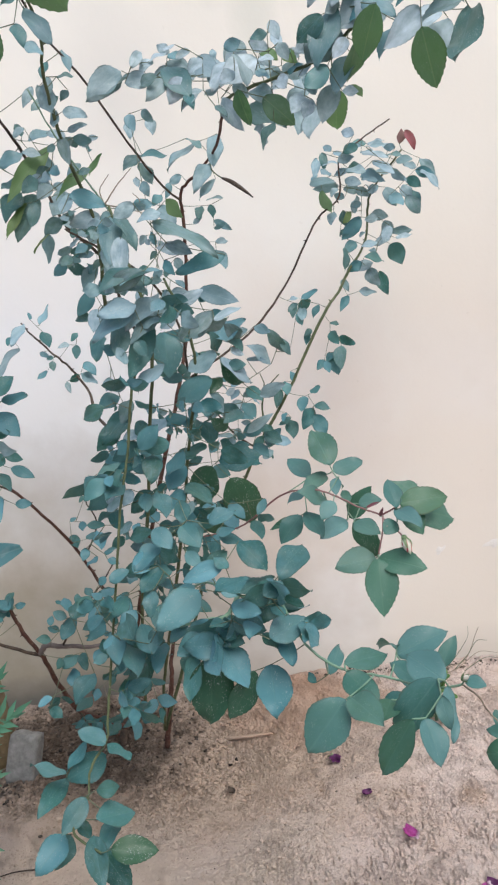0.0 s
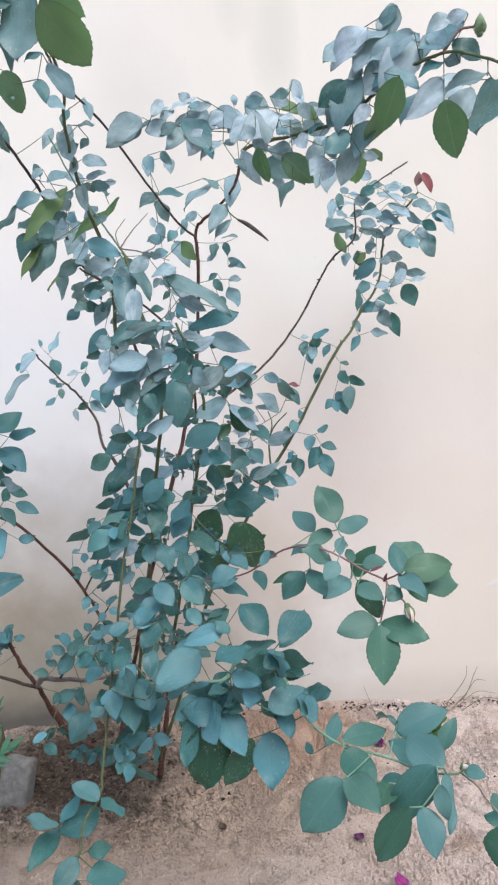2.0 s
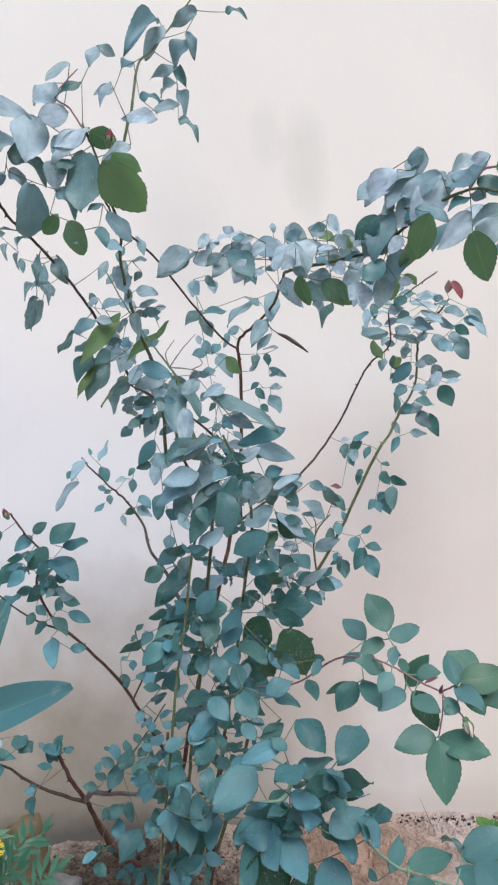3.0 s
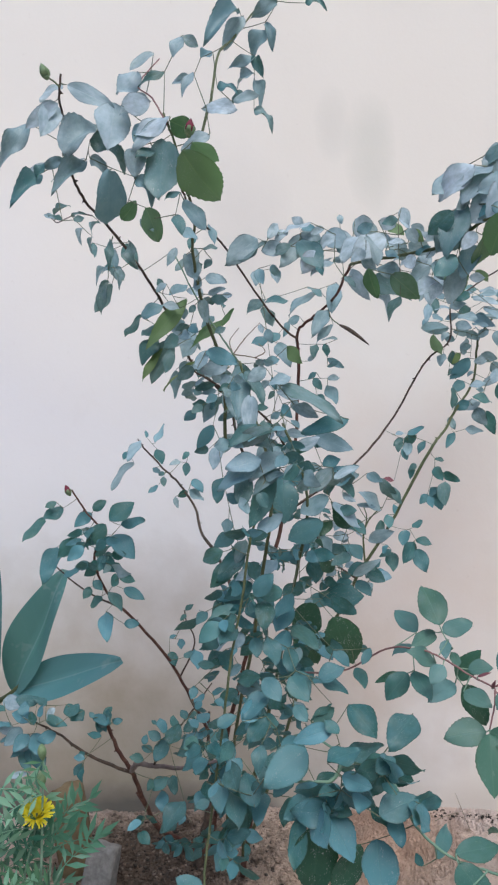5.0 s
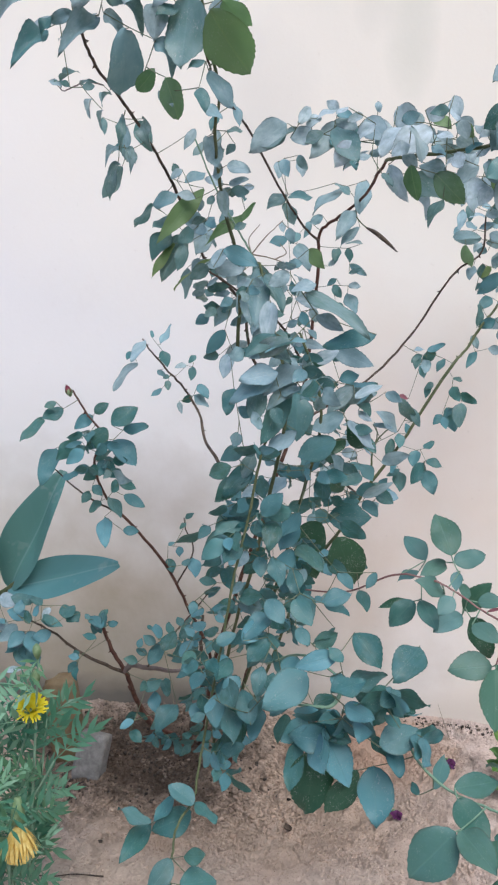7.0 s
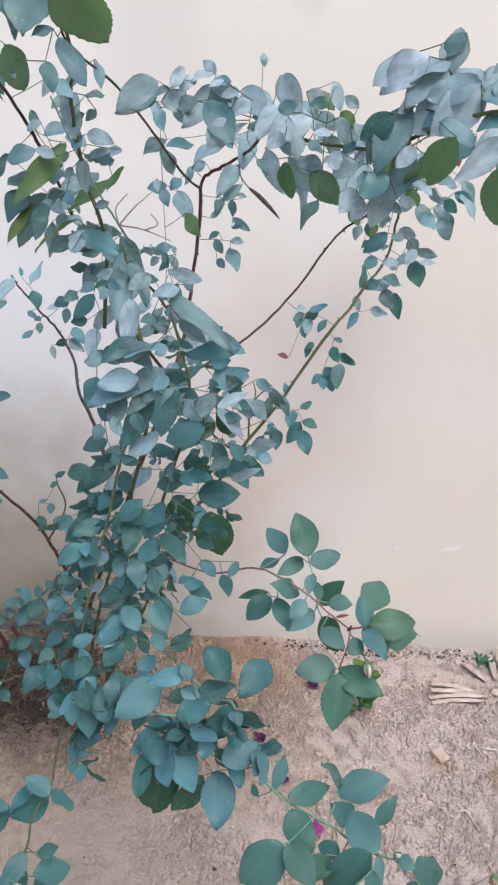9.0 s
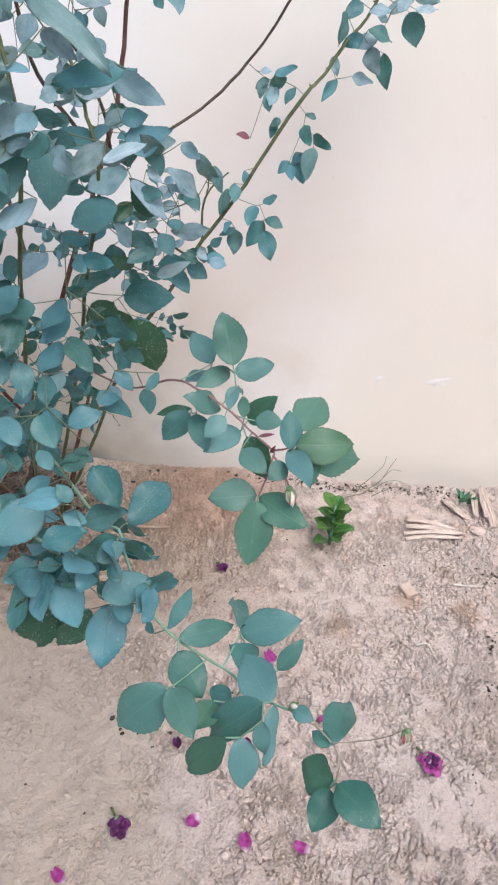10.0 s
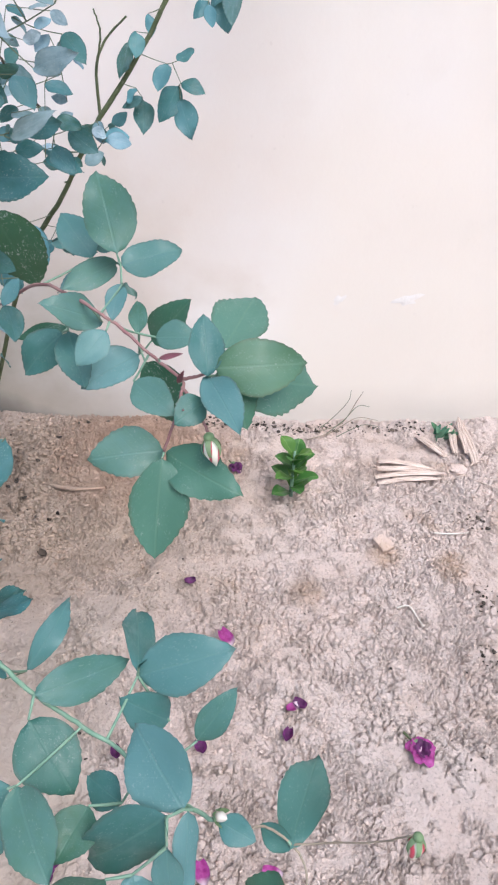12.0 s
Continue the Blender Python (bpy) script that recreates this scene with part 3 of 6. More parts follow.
_ext = bmesh.ops.extrude_edge_only(_bm, edges=_edge)
for _v in [g for g in _ext["geom"] if isinstance(g, bmesh.types.BMVert)]:
    _v.co.y = WALL_Y + 0.22
bmesh.ops.contextual_create(_bm, geom=[g for g in _ext["geom"] if isinstance(g, bmesh.types.BMEdge)])
bmesh.ops.recalc_face_normals(_bm, faces=_bm.faces)
wall_north = tagged(new("wall_north", from_bm("wall_north", _bm, plaster)), "cream plastered garden wall with faint stains and painted light and shade", "wall", kind="structure")


# Unseen wall added behind the camera to cut the low sky light.
_bm = bmesh.new()
bmesh.ops.create_cube(_bm, size=1.0, matrix=Matrix.Translation((0.0, -2.1, 1.1)) @ Matrix.Diagonal((8.0, 0.22, 2.5, 1)))
tagged(new("wall_south", from_bm("wall_south", _bm, plaster, False)), "unseen plain plastered wall added to block low sky light", "wall", kind="structure")


def wall_y(x, z):
    return WALL_Y - 0.010 * (noise.noise((x * 1.3, z * 1.3, 1)) + 0.4 * noise.noise((x * 5, z * 5, 3)))


def flake(at, w, h, seed):
    rng = random.Random(seed)
    bm = bmesh.new()
    mid = bm.verts.new((at[0], at[1] - 0.0015, at[2]))
    ring = []
    for k in range(14):
        a = 2 * math.pi * k / 14
        q = rng.uniform(0.45, 1.1)
        ring.append(bm.verts.new((at[0] + math.cos(a) * w * q, at[1] + 0.0008, at[2] + (math.sin(a) + 0.5 * math.cos(a)) * h * q)))
    for k in range(14):
        bm.faces.new((mid, ring[k], ring[(k + 1) % 14]))
    part("plaster_flake", bm, flake_white, wall_north, "raised flake of white wash")


flake((0.565, wall_y(0.565, 0.263) - 0.0006, 0.263), 0.036, 0.014, 1)
flake((0.442, wall_y(0.442, 0.263) - 0.0006, 0.262), 0.014, 0.013, 2)


# ---- rose bush ----
def leaf_mesh(name, material, fold=0.16, curl=0.12, wave=0.02, teeth=11, seed=0, broad=0.43):
    """A toothed ovate leaf of unit length along y and unit width along x, folded along its midrib, with a twist and a drooping tip."""
    rng = random.Random(seed)
    sweep, twist, droop = rng.uniform(-0.11, 0.11), rng.uniform(-0.45, 0.45), rng.uniform(0.0, 0.3)
    lop = rng.uniform(-0.08, 0.08)
    me_uv = []
    bm = bmesh.new()
    n = teeth * 2
    rows = []
    for i in range(n + 1):
        s = i / n
        if s < broad:
            half = 0.5 * math.sin(math.pi / 2 * (s / broad)) ** 0.62
        else:
            u = (s - broad) / (1 - broad)
            half = 0.5 * ((1 - u ** 2.0) * 0.9 + 0.1 * (1 - u) ** 0.8)
        half *= 1 - 0.03 * (i % 2 == 1) * (0 < s < 1) + rng.uniform(-0.018, 0.018)
        row = []
        for k in (-1.0, -0.5, 0.0, 0.5, 1.0):
            x = k * half * (1 + lop * (1 if k > 0 else -1))
            y = s + (0.014 if abs(k) == 1 and i % 2 == 0 else 0.0)
            z = fold * abs(x) - 0.10 * fold * (k * k) - curl * (s - 0.25) ** 2 + 2.1 * wave * math.sin(s * 8 + seed * 1.7 + (2.0 if k > 0 else 0.0)) * k * k
            z += twist * (s - 0.35) * x - droop * max(0.0, s - 0.68) ** 2
            v = bm.verts.new((x + sweep * (s * s - s), min(y, 1.0), z))
            row.append(v)
            me_uv.append((k * half + 0.5, s))
        rows.append(row)
    bm.verts.index_update()
    uv, rim = bm.loops.layers.uv.new("UVMap"), bm.loops.layers.uv.new("Rim")
    for a, b in zip(rows, rows[1:]):
        for k in range(4):
            f = bm.faces.new((a[k], a[k + 1], b[k + 1], b[k]))
            for lp in f.loops:
                lp[uv].uv = me_uv[lp.vert.index]
                lp[rim].uv = (abs(lp.vert.index % 5 - 2) / 2, lp.vert.index // 5 / n)
    return from_bm(name, bm, material)


def leaf_family(material, shapes, first=0):
    return [leaf_mesh("leaflet", material, fold, curl, wave, seed=first + k) for k, (fold, curl, wave) in enumerate(shapes)]


SHAPES = ((0.07, 0.16, 0.02), (0.15, 0.26, 0.03), (0.05, 0.32, 0.035), (0.24, 0.12, 0.02), (0.09, -0.12, 0.04), (0.12, 0.38, 0.03), (0.18, 0.20, 0.045), (0.03, 0.22, 0.045))
FEW = SHAPES[:4]
LEAF = leaf_family(leaf_green, SHAPES)
DUST_SHEEN = leaf_family(dust_sheen_green, SHAPES[:6], 20)
PALE = leaf_family(pale_green, SHAPES[:6], 100)
HAZED = leaf_family(hazed_green, SHAPES[1:7], 30)
UNDER = leaf_family(under_green, FEW, 40)
DEEP = leaf_family(deep_green, FEW, 50)
SHADY = leaf_family(shady_green, FEW, 60)
FRESH = leaf_family(fresh_green, FEW, 70)
CLEAN = leaf_family(near_green, FEW, 80)
CURLED = leaf_family(hazed_green, ((0.7, 0.6, 0.06), (0.9, 0.3, 0.05), (0.5, 0.9, 0.08), (0.35, 1.0, 0.09)), 90)
YOUNG = leaf_family(young_green, SHAPES[1:3], 11)
REDLEAF = leaf_family(red_leaf, SHAPES[3:4], 12)
FACING = Vector((0, -0.95, 0.3)).normalized()
UPWARD = Vector((0.05, -0.62, 0.70)).normalized()
leaf_dice = random.Random(21)


def leafy(owner, count, lo, hi, reach, size, seed):
    """Small five-part leaves set along a stretch of a cane."""
    rng = random.Random(seed)
    path = samples[owner.name][0]
    rows = []
    for k in range(count):
        p = path[int((lo + (hi - lo) * rng.random()) * (len(path) - 1))]
        o = Vector((rng.uniform(-1, 1), rng.uniform(-1.3, 0.5), rng.uniform(-0.35, 0.6))).normalized()
        side = o.cross(Vector((0, 0, 1))).normalized()
        r = reach * rng.uniform(0.5, 1.0)
        for s, g in ((0.55, -1), (0.6, 1), (0.85, -1), (0.88, 1), (1.0, 0)):
            if rng.random() < 0.15:
                continue
            f = p + o * r * s - Vector((0, 0, 0.2 * r * s * s))
            ln = size * rng.uniform(0.75, 1.15) * (1.15 if g == 0 else 0.9)
            w = (o * (0.45 if g else 1.0) + side * g * 0.9 + Vector((0, 0, -0.35))).normalized()
            t = f + w * ln
            rows.append((f.x * 1000, f.y * 1000, f.z * 1000, t.x * 1000, t.y * 1000, t.z * 1000, ln * 640, rng.uniform(15, 50) * (1 if w.x > 0 else -1)))
    leaves(owner, rows)


rose_bush = thing("rose_bush", (-0.2, 1.46, 0), "tall sprawling rose bush with blue-green leaves against the wall", "rose bush")
samples = {}


def cane(material, radius, pts, thorns=True):
    """A tapered cane through places in millimetres, with thorns; radii in millimetres."""
    path = smooth_path([Vector(q) / 1000 for q in pts])
    rng = random.Random(len(path) * 31 + int(pts[0][0]))
    for q in path[1:-1]:
        q += Vector((rng.uniform(-1, 1), rng.uniform(-1, 1), rng.uniform(-1, 1))) * min(0.0012, radius[0] * 0.0003)
    r0, r1 = radius[0] / 1000, radius[1] / 1000
    bm = bmesh.new()
    tube(bm, path, lambda s: (r0 + (r1 - r0) * s) * (1 + 0.05 * math.sin(s * 41)))
    if thorns and r0 > 0.002:
        for k in range(4, len(path) - 2, 5):
            d = (path[k + 1] - path[k]).normalized()
            side = d.cross(Vector((rng.uniform(-1, 1), rng.uniform(-1, 1), rng.uniform(-1, 1)))).normalized()
            r = r0 + (r1 - r0) * k / len(path)
            root = path[k] + side * r * 0.8
            tip = bm.verts.new(root + side * 0.004 - d * 0.0015)
            ring = [bm.verts.new(root + d * a + d.cross(side) * b) for a, b in ((0.002, 0), (0, 0.0008), (-0.002, 0), (0, -0.0008))]
            for i in range(4):
                bm.faces.new((ring[i], ring[(i + 1) % 4], tip))
    ob = part("cane", bm, material, rose_bush)
    samples[ob.name] = [list(path), []]
    return ob


def leaves(owner, rows, kinds=None, facing=None):
    """Leaflets on a cane: foot and tip in millimetres, width in millimetres, and the turn about the midrib."""
    path, feet = samples[owner.name]
    base = origin(owner)
    spread = 12 if facing else 30
    todo = []
    for bx, by, bz, tx, ty, tz, w, turn in rows:
        b, t = Vector((bx, by, bz)) / 1000, Vector((tx, ty, tz)) / 1000
        a = (t - b).normalized()
        n = (facing or FACING) - a * (facing or FACING).dot(a)
        n = (Matrix.Rotation(radians(turn + leaf_dice.uniform(-spread, spread)), 3, a) @ n.normalized())
        x = a.cross(n)
        length = (t - b).length
        m = Matrix((x, a, n)).transposed().to_4x4() @ Matrix.Diagonal((w / 1000, length, 0.5 * (length + w / 1000), 1))
        # Higher leaves more often take the hazed sort, with its painted sky sheen.
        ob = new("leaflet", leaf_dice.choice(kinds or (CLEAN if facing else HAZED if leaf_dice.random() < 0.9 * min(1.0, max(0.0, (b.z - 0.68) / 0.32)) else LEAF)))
        ob.parent = owner
        ob.matrix_basis = Matrix.Translation(b - base) @ m
        todo.append((b, a, length))
    # stalks join each leaflet to the nearest stalk or to the cane
    todo.sort(key=lambda q: min((q[0] - p).length for p in path))
    for b, a, length in todo:
        near = min(path + feet, key=lambda p: (p - b).length)
        if 0.002 < (near - b).length < 0.12:
            d = (b - near).length
            midway = (near + b) / 2 - Vector((0, 0, 0.02 * d))
            bm = bmesh.new()
            tube(bm, smooth_path([near, midway, b], 3), lambda s: (0.0008 if facing else 0.0006) - 0.0002 * s, 5, False)
            part("leaf_stalk", bm, greenstem if facing else stalk_bark, owner)
            feet.append(midway)
        feet.append(b)


right = cane(greenbark, (3.4, 1.7), [(-189,1450,46), (-117,1420,222), (-30,1400,445), (33,1390,545), (78,1385,621), (133,1390,698), (210,1400,822), (237,1420,850), (266,1440,890), (305,1470,941), (321,1490,1011), (346,1500,1044), (389,1500,1088)])
leaves(right, [(176,1414,853,206,1414,864,14,-3), (177,1431,839,172,1405,815,18,2), (170,1427,846,151,1425,834,15,9), (206,1414,840,191,1408,820,14,9), (223,1431,806,238,1426,803,11,-25), (222,1434,791,229,1412,769,20,7), (236,1435,779,261,1422,762,18,6), (238,1425,764,230,1400,726,26,18), (228,1434,754,207,1426,740,18,34), (206,1429,743,191,1415,729,16,27), (182,1427,797,176,1414,774,12,15)])
leaves(right, [(188,1418,800,175,1412,789,12,28), (252,1437,877,260,1421,857,14,4), (261,1450,849,244,1422,826,16,1), (300,1446,891,314,1430,859,25,11), (321,1457,883,328,1435,842,23,13), (282,1453,853,312,1447,846,19,1), (291,1444,902,263,1442,891,19,6), (295,1433,911,328,1431,900,21,-8), (287,1457,938,263,1445,921,21,15), (263,1435,930,260,1422,891,17,-5), (356,1506,930,367,1476,892,33,10)])
leaves(right, [(351,1481,1026,364,1465,992,27,2), (399,1488,1017,404,1461,984,18,-6), (390,1494,1037,412,1486,1023,18,-17), (358,1477,1049,326,1491,1055,24,23), (338,1480,1052,308,1480,1049,19,7), (313,1497,1073,290,1484,1060,20,-6), (337,1482,1083,315,1492,1095,18,16), (359,1492,1081,385,1476,1077,17,-1), (327,1495,1106,296,1487,1109,16,-7), (310,1494,956,298,1488,948,11,12), (324,1479,918,311,1486,925,11,13)])
leaves(right, [(271,1475,996,272,1471,968,18,8), (260,1467,952,293,1474,968,25,-22), (172,1389,691,191,1400,700,16,-14), (162,1394,687,151,1369,666,22,16), (173,1398,665,155,1370,636,28,5), (176,1389,670,203,1381,663,19,-33), (175,1389,653,189,1364,617,28,-9), (132,1409,648,134,1377,620,24,11), (133,1391,654,112,1381,644,11,13), (126,1392,663,117,1379,651,13,26), (131,1385,718,131,1367,697,18,-15)])
leaves(right, [(120,1409,704,111,1379,673,17,12), (143,1399,733,147,1390,713,13,-2), (216,1433,753,228,1421,714,28,-11), (206,1416,741,211,1408,721,15,4), (203,1428,731,195,1432,736,7,20), (96,1327,626,123,1333,628,19,-15), (85,1341,610,95,1333,598,12,-39), (49,1344,607,26,1342,610,16,21), (25,1342,596,69,1336,595,30,-38), (45,1309,681,72,1311,676,18,-12), (36,1309,611,75,1311,599,26,-28)])
leaves(right, [(25,1326,511,52,1317,508,19,-45), (-43,1340,475,-17,1322,448,28,-20), (64,1329,722,88,1301,703,22,-12), (-33,1309,454,-14,1327,468,19,-4), (-13,1320,594,21,1326,581,25,-29), (-5,1331,531,20,1315,488,35,-31)])
leaves(right, [(350,1472,940,320,1478,932,21,3), (349,1498,972,353,1484,940,22,8), (320,1473,984,348,1465,975,20,5), (354,1484,952,387,1456,944,18,-12), (381,1479,1026,390,1465,999,22,7), (318,1487,1036,331,1469,1017,19,-22), (305,1475,1027,275,1473,1031,19,15), (363,1482,1091,349,1496,1103,15,14), (416,1484,1067,435,1455,1026,21,7), (410,1486,1053,387,1492,1062,15,5), (287,1453,987,300,1485,1018,19,-24)], DUST_SHEEN)
leaves(right, [(88,1343,640,93,1327,622,17,5), (12,1320,693,32,1326,682,15,-26), (34,1327,697,61,1327,693,18,-18), (6,1316,652,36,1308,649,20,-33), (35,1319,658,48,1313,646,13,-35), (76,1311,605,96,1321,614,16,-16), (102,1307,633,127,1311,626,18,-10), (85,1333,636,97,1321,629,13,-23), (41,1333,615,52,1329,608,10,-14), (11,1333,700,1,1313,679,21,16), (40,1320,728,55,1330,736,14,-1)], DUST_SHEEN)
leaves(right, [(21,1315,737,34,1317,723,13,-36), (-52,1333,411,-28,1303,397,23,-40)], DUST_SHEEN)
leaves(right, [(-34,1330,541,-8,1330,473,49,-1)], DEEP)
diag = cane(bark, (2.2, 1.2), [(-29,1330,748), (77,1420,804), (149,1450,874), (194,1450,942), (221,1420,984), (260,1420,1013), (269,1430,1075), (321,1460,1111), (368,1480,1137)])
leaves(diag, [(249,1428,991,240,1412,971,17,3), (273,1408,1052,303,1390,1048,24,-25), (271,1405,1080,304,1427,1093,19,3), (314,1432,1088,343,1407,1084,21,-7), (249,1414,1047,232,1422,1060,15,14), (256,1408,1026,243,1400,1013,13,13), (170,1428,837,194,1430,849,18,0), (165,1416,829,173,1408,808,15,-3), (164,1427,848,158,1416,824,15,21), (384,1457,1033,405,1448,1015,19,-5), (355,1470,1011,373,1448,987,25,16)])
leaves(diag, [(383,1465,1006,402,1451,974,27,-15), (367,1448,1085,350,1461,1088,14,2), (294,1454,1026,316,1446,1012,18,-15), (311,1441,1017,332,1447,1025,16,1), (302,1454,1001,282,1456,999,13,-8), (242,1445,1091,242,1433,1062,16,-16), (229,1452,1058,220,1438,1038,15,16), (401,1463,1046,432,1453,1031,19,-7), (409,1456,1044,434,1433,1009,20,-7), (300,1461,979,262,1459,945,26,0)])
leaves(diag, [(211,1409,1037,253,1395,1035,20,-8), (230,1428,1080,221,1407,1048,16,-26), (263,1424,1070,291,1418,1075,20,-12), (251,1395,1082,239,1403,1094,13,1), (292,1404,1105,272,1418,1115,18,4), (156,1430,854,174,1428,857,12,-10), (269,1448,1070,229,1436,1077,17,17), (313,1473,1088,356,1449,1072,21,-20), (328,1457,1069,361,1436,1042,22,-19), (285,1435,1056,257,1448,1053,14,15), (310,1475,1056,342,1446,1032,20,12)], DUST_SHEEN)
leaves(diag, [(357,1463,1052,380,1442,1027,16,23), (267,1467,1036,222,1457,1036,19,6), (328,1451,974,304,1455,973,16,11), (345,1445,957,330,1431,933,21,2), (353,1444,936,381,1439,937,14,-3), (325,1458,932,295,1460,931,20,16), (310,1443,899,275,1451,891,22,15), (263,1460,1092,280,1450,1078,13,-5), (292,1456,1092,313,1462,1099,15,-25), (321,1454,1097,346,1435,1094,17,-8), (331,1435,1032,304,1445,1039,20,27)], DUST_SHEEN)
leaves(diag, [(276,1449,1043,302,1438,1032,20,-24), (368,1460,1064,394,1447,1063,20,-22), (272,1442,1013,254,1450,1021,14,11)], DUST_SHEEN)
leaves(diag, [(229,1391,1023,242,1419,984,23,25)], UNDER)
leaves(diag, [(282,1462,991,269,1454,972,15,-10)], YOUNG)
red = cane(redbark, (4.2, 2), [(-252,1460,56), (-215,1400,212), (-185,1360,330), (-121,1300,517), (-71,1300,660), (-31,1340,785), (-17,1380,879), (-3,1380,997), (-3,1380,1046), (23,1360,1065), (63,1300,1087), (89,1150,1112)])
leaves(red, [(-48,1318,1100,-81,1306,1083,26,3), (-53,1313,1088,-36,1309,1055,25,-27), (-45,1286,1091,-9,1322,1097,20,-5), (-62,1308,1146,-58,1301,1122,17,-15), (41,1320,1108,-11,1272,1071,32,18), (24,1303,1111,47,1291,1096,20,-28), (70,1332,1118,62,1291,1070,28,-7), (54,1310,1073,27,1270,1032,25,20), (60,1292,1046,29,1290,1021,22,15), (43,1378,1022,47,1359,999,14,10), (28,1389,1024,22,1367,1002,16,8)])
leaves(red, [(66,1362,1028,39,1362,1029,11,12), (46,1373,997,74,1373,978,13,-7), (44,1374,963,65,1377,963,14,-25), (20,1364,965,33,1362,944,15,-1), (43,1388,951,55,1368,916,26,-19), (24,1370,935,36,1360,923,14,-8), (-39,1375,1031,-15,1347,994,30,0), (-53,1365,1039,-82,1357,1032,21,4), (-34,1383,1049,-48,1369,1034,17,1), (-18,1389,1067,-23,1369,1042,14,-8), (3,1372,1073,-17,1370,1061,16,11)])
leaves(red, [(12,1373,995,28,1377,1008,10,-10), (25,1379,975,10,1375,964,10,-6), (45,1366,982,65,1370,990,9,-2), (-20,1149,927,-9,1139,907,14,4), (-39,1157,908,-24,1161,915,11,-1), (-37,1140,961,-48,1142,950,11,23), (-27,1149,948,-34,1161,969,10,-11), (-18,1157,964,-27,1159,977,11,34), (80,1206,1196,83,1200,1182,10,-17), (-1,1185,888,-12,1193,905,12,13), (-54,1204,878,-33,1186,856,18,-11)])
leaves(red, [(-28,1296,1145,-23,1287,1121,18,-15), (17,1139,935,-28,1145,946,19,5), (-21,1170,886,10,1153,879,14,-18)], DUST_SHEEN)
centre_a = cane(greenbark, (3.2, 1.6), [(-184,1420,66), (-152,1350,220), (-96,1250,403), (-51,1180,559), (-22,1120,669), (8,1080,787), (-1,1080,856), (-18,1100,901)])
leaves(centre_a, [(33,1085,819,80,1093,835,34,-10), (56,1099,819,70,1078,797,23,-28), (28,1068,769,-22,1067,749,36,14), (37,1082,800,-2,1075,779,30,6), (8,1074,822,-38,1086,827,30,15), (49,1070,782,73,1070,781,16,-19), (-37,1110,665,4,1122,672,29,-19), (16,1131,648,76,1131,650,40,-16), (8,1139,705,11,1113,676,26,-13), (30,1119,727,58,1109,712,22,-27), (61,1128,725,76,1114,705,20,-22)])
leaves(centre_a, [(3,1122,732,-13,1104,717,19,29), (-15,1112,703,-26,1126,721,14,0), (-50,1116,716,-12,1116,714,19,-17), (84,1200,668,109,1190,652,21,-19), (66,1206,650,87,1186,636,22,-30), (36,1192,651,61,1192,654,16,-13), (76,1191,679,98,1187,672,16,-8), (-17,1015,836,-15,988,784,39,-4), (-21,1025,676,-38,998,649,28,7), (31,999,622,51,991,606,18,-18), (76,996,624,64,985,608,12,-6)])
leaves(centre_a, [(57,1017,592,67,995,575,19,-15), (11,993,587,35,999,591,17,-27), (13,1013,578,46,1000,568,24,-34)])
leaves(centre_a, [(22,1098,881,73,1079,861,25,-25), (32,1078,880,-11,1078,862,18,0), (43,1068,794,76,1078,755,22,-35)], DUST_SHEEN)
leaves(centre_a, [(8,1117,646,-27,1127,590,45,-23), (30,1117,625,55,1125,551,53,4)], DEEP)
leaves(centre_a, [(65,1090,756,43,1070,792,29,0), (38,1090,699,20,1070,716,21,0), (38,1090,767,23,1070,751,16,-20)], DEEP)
leaves(centre_a, [(105,1090,776,82,1070,806,22,20), (125,1090,789,104,1070,818,18,-20), (70,1090,814,53,1070,833,20,0), (39,1090,801,35,1070,826,18,0), (36,1090,721,26,1070,750,18,20), (62,1090,717,34,1070,711,17,0), (121,1090,807,130,1070,788,12,0), (90,1090,827,108,1070,817,14,30)], HAZED)
leaves(centre_a, [(85,1090,737,117,1070,751,18,10), (74,1090,786,97,1070,785,8,0), (61,1090,690,98,1070,714,14,0), (55,1090,803,72,1070,792,10,30)], DUST_SHEEN)
centre_b = cane(greenbark, (2.8, 1.5), [(-206,1380,115), (-172,1280,281), (-124,1150,461), (-78,1050,608), (-47,980,723), (-27,950,810), (-30,970,874), (-49,1000,935), (-59,1020,985)])
leaves(centre_b, [(-17,927,902,-64,924,886,21,0), (-25,960,850,-45,919,796,30,-4), (-15,954,803,-44,924,782,25,26), (-60,936,821,-77,942,831,13,10), (-50,1000,973,-25,977,935,21,-14), (-96,996,1000,-57,994,980,21,4), (-107,989,980,-95,999,1003,18,-11), (-92,1019,842,-100,994,816,22,7), (-81,1013,767,-110,1006,759,21,28), (-78,1024,752,-83,991,732,23,-13), (-88,1015,736,-114,993,708,24,6)])
leaves(centre_b, [(-62,998,710,-97,986,695,22,6), (-98,998,681,-63,1021,690,20,-7), (-97,1005,691,-113,980,679,20,13), (-104,1016,669,-130,989,645,22,5), (-62,997,737,-52,979,717,19,-6), (-18,925,718,-49,921,718,21,14), (-40,932,708,-41,901,686,23,-8), (-18,927,653,-12,908,630,20,-9), (-39,925,667,-28,896,646,22,-32), (-92,943,648,-88,916,633,21,-9), (-78,922,619,-50,915,626,20,-35)])
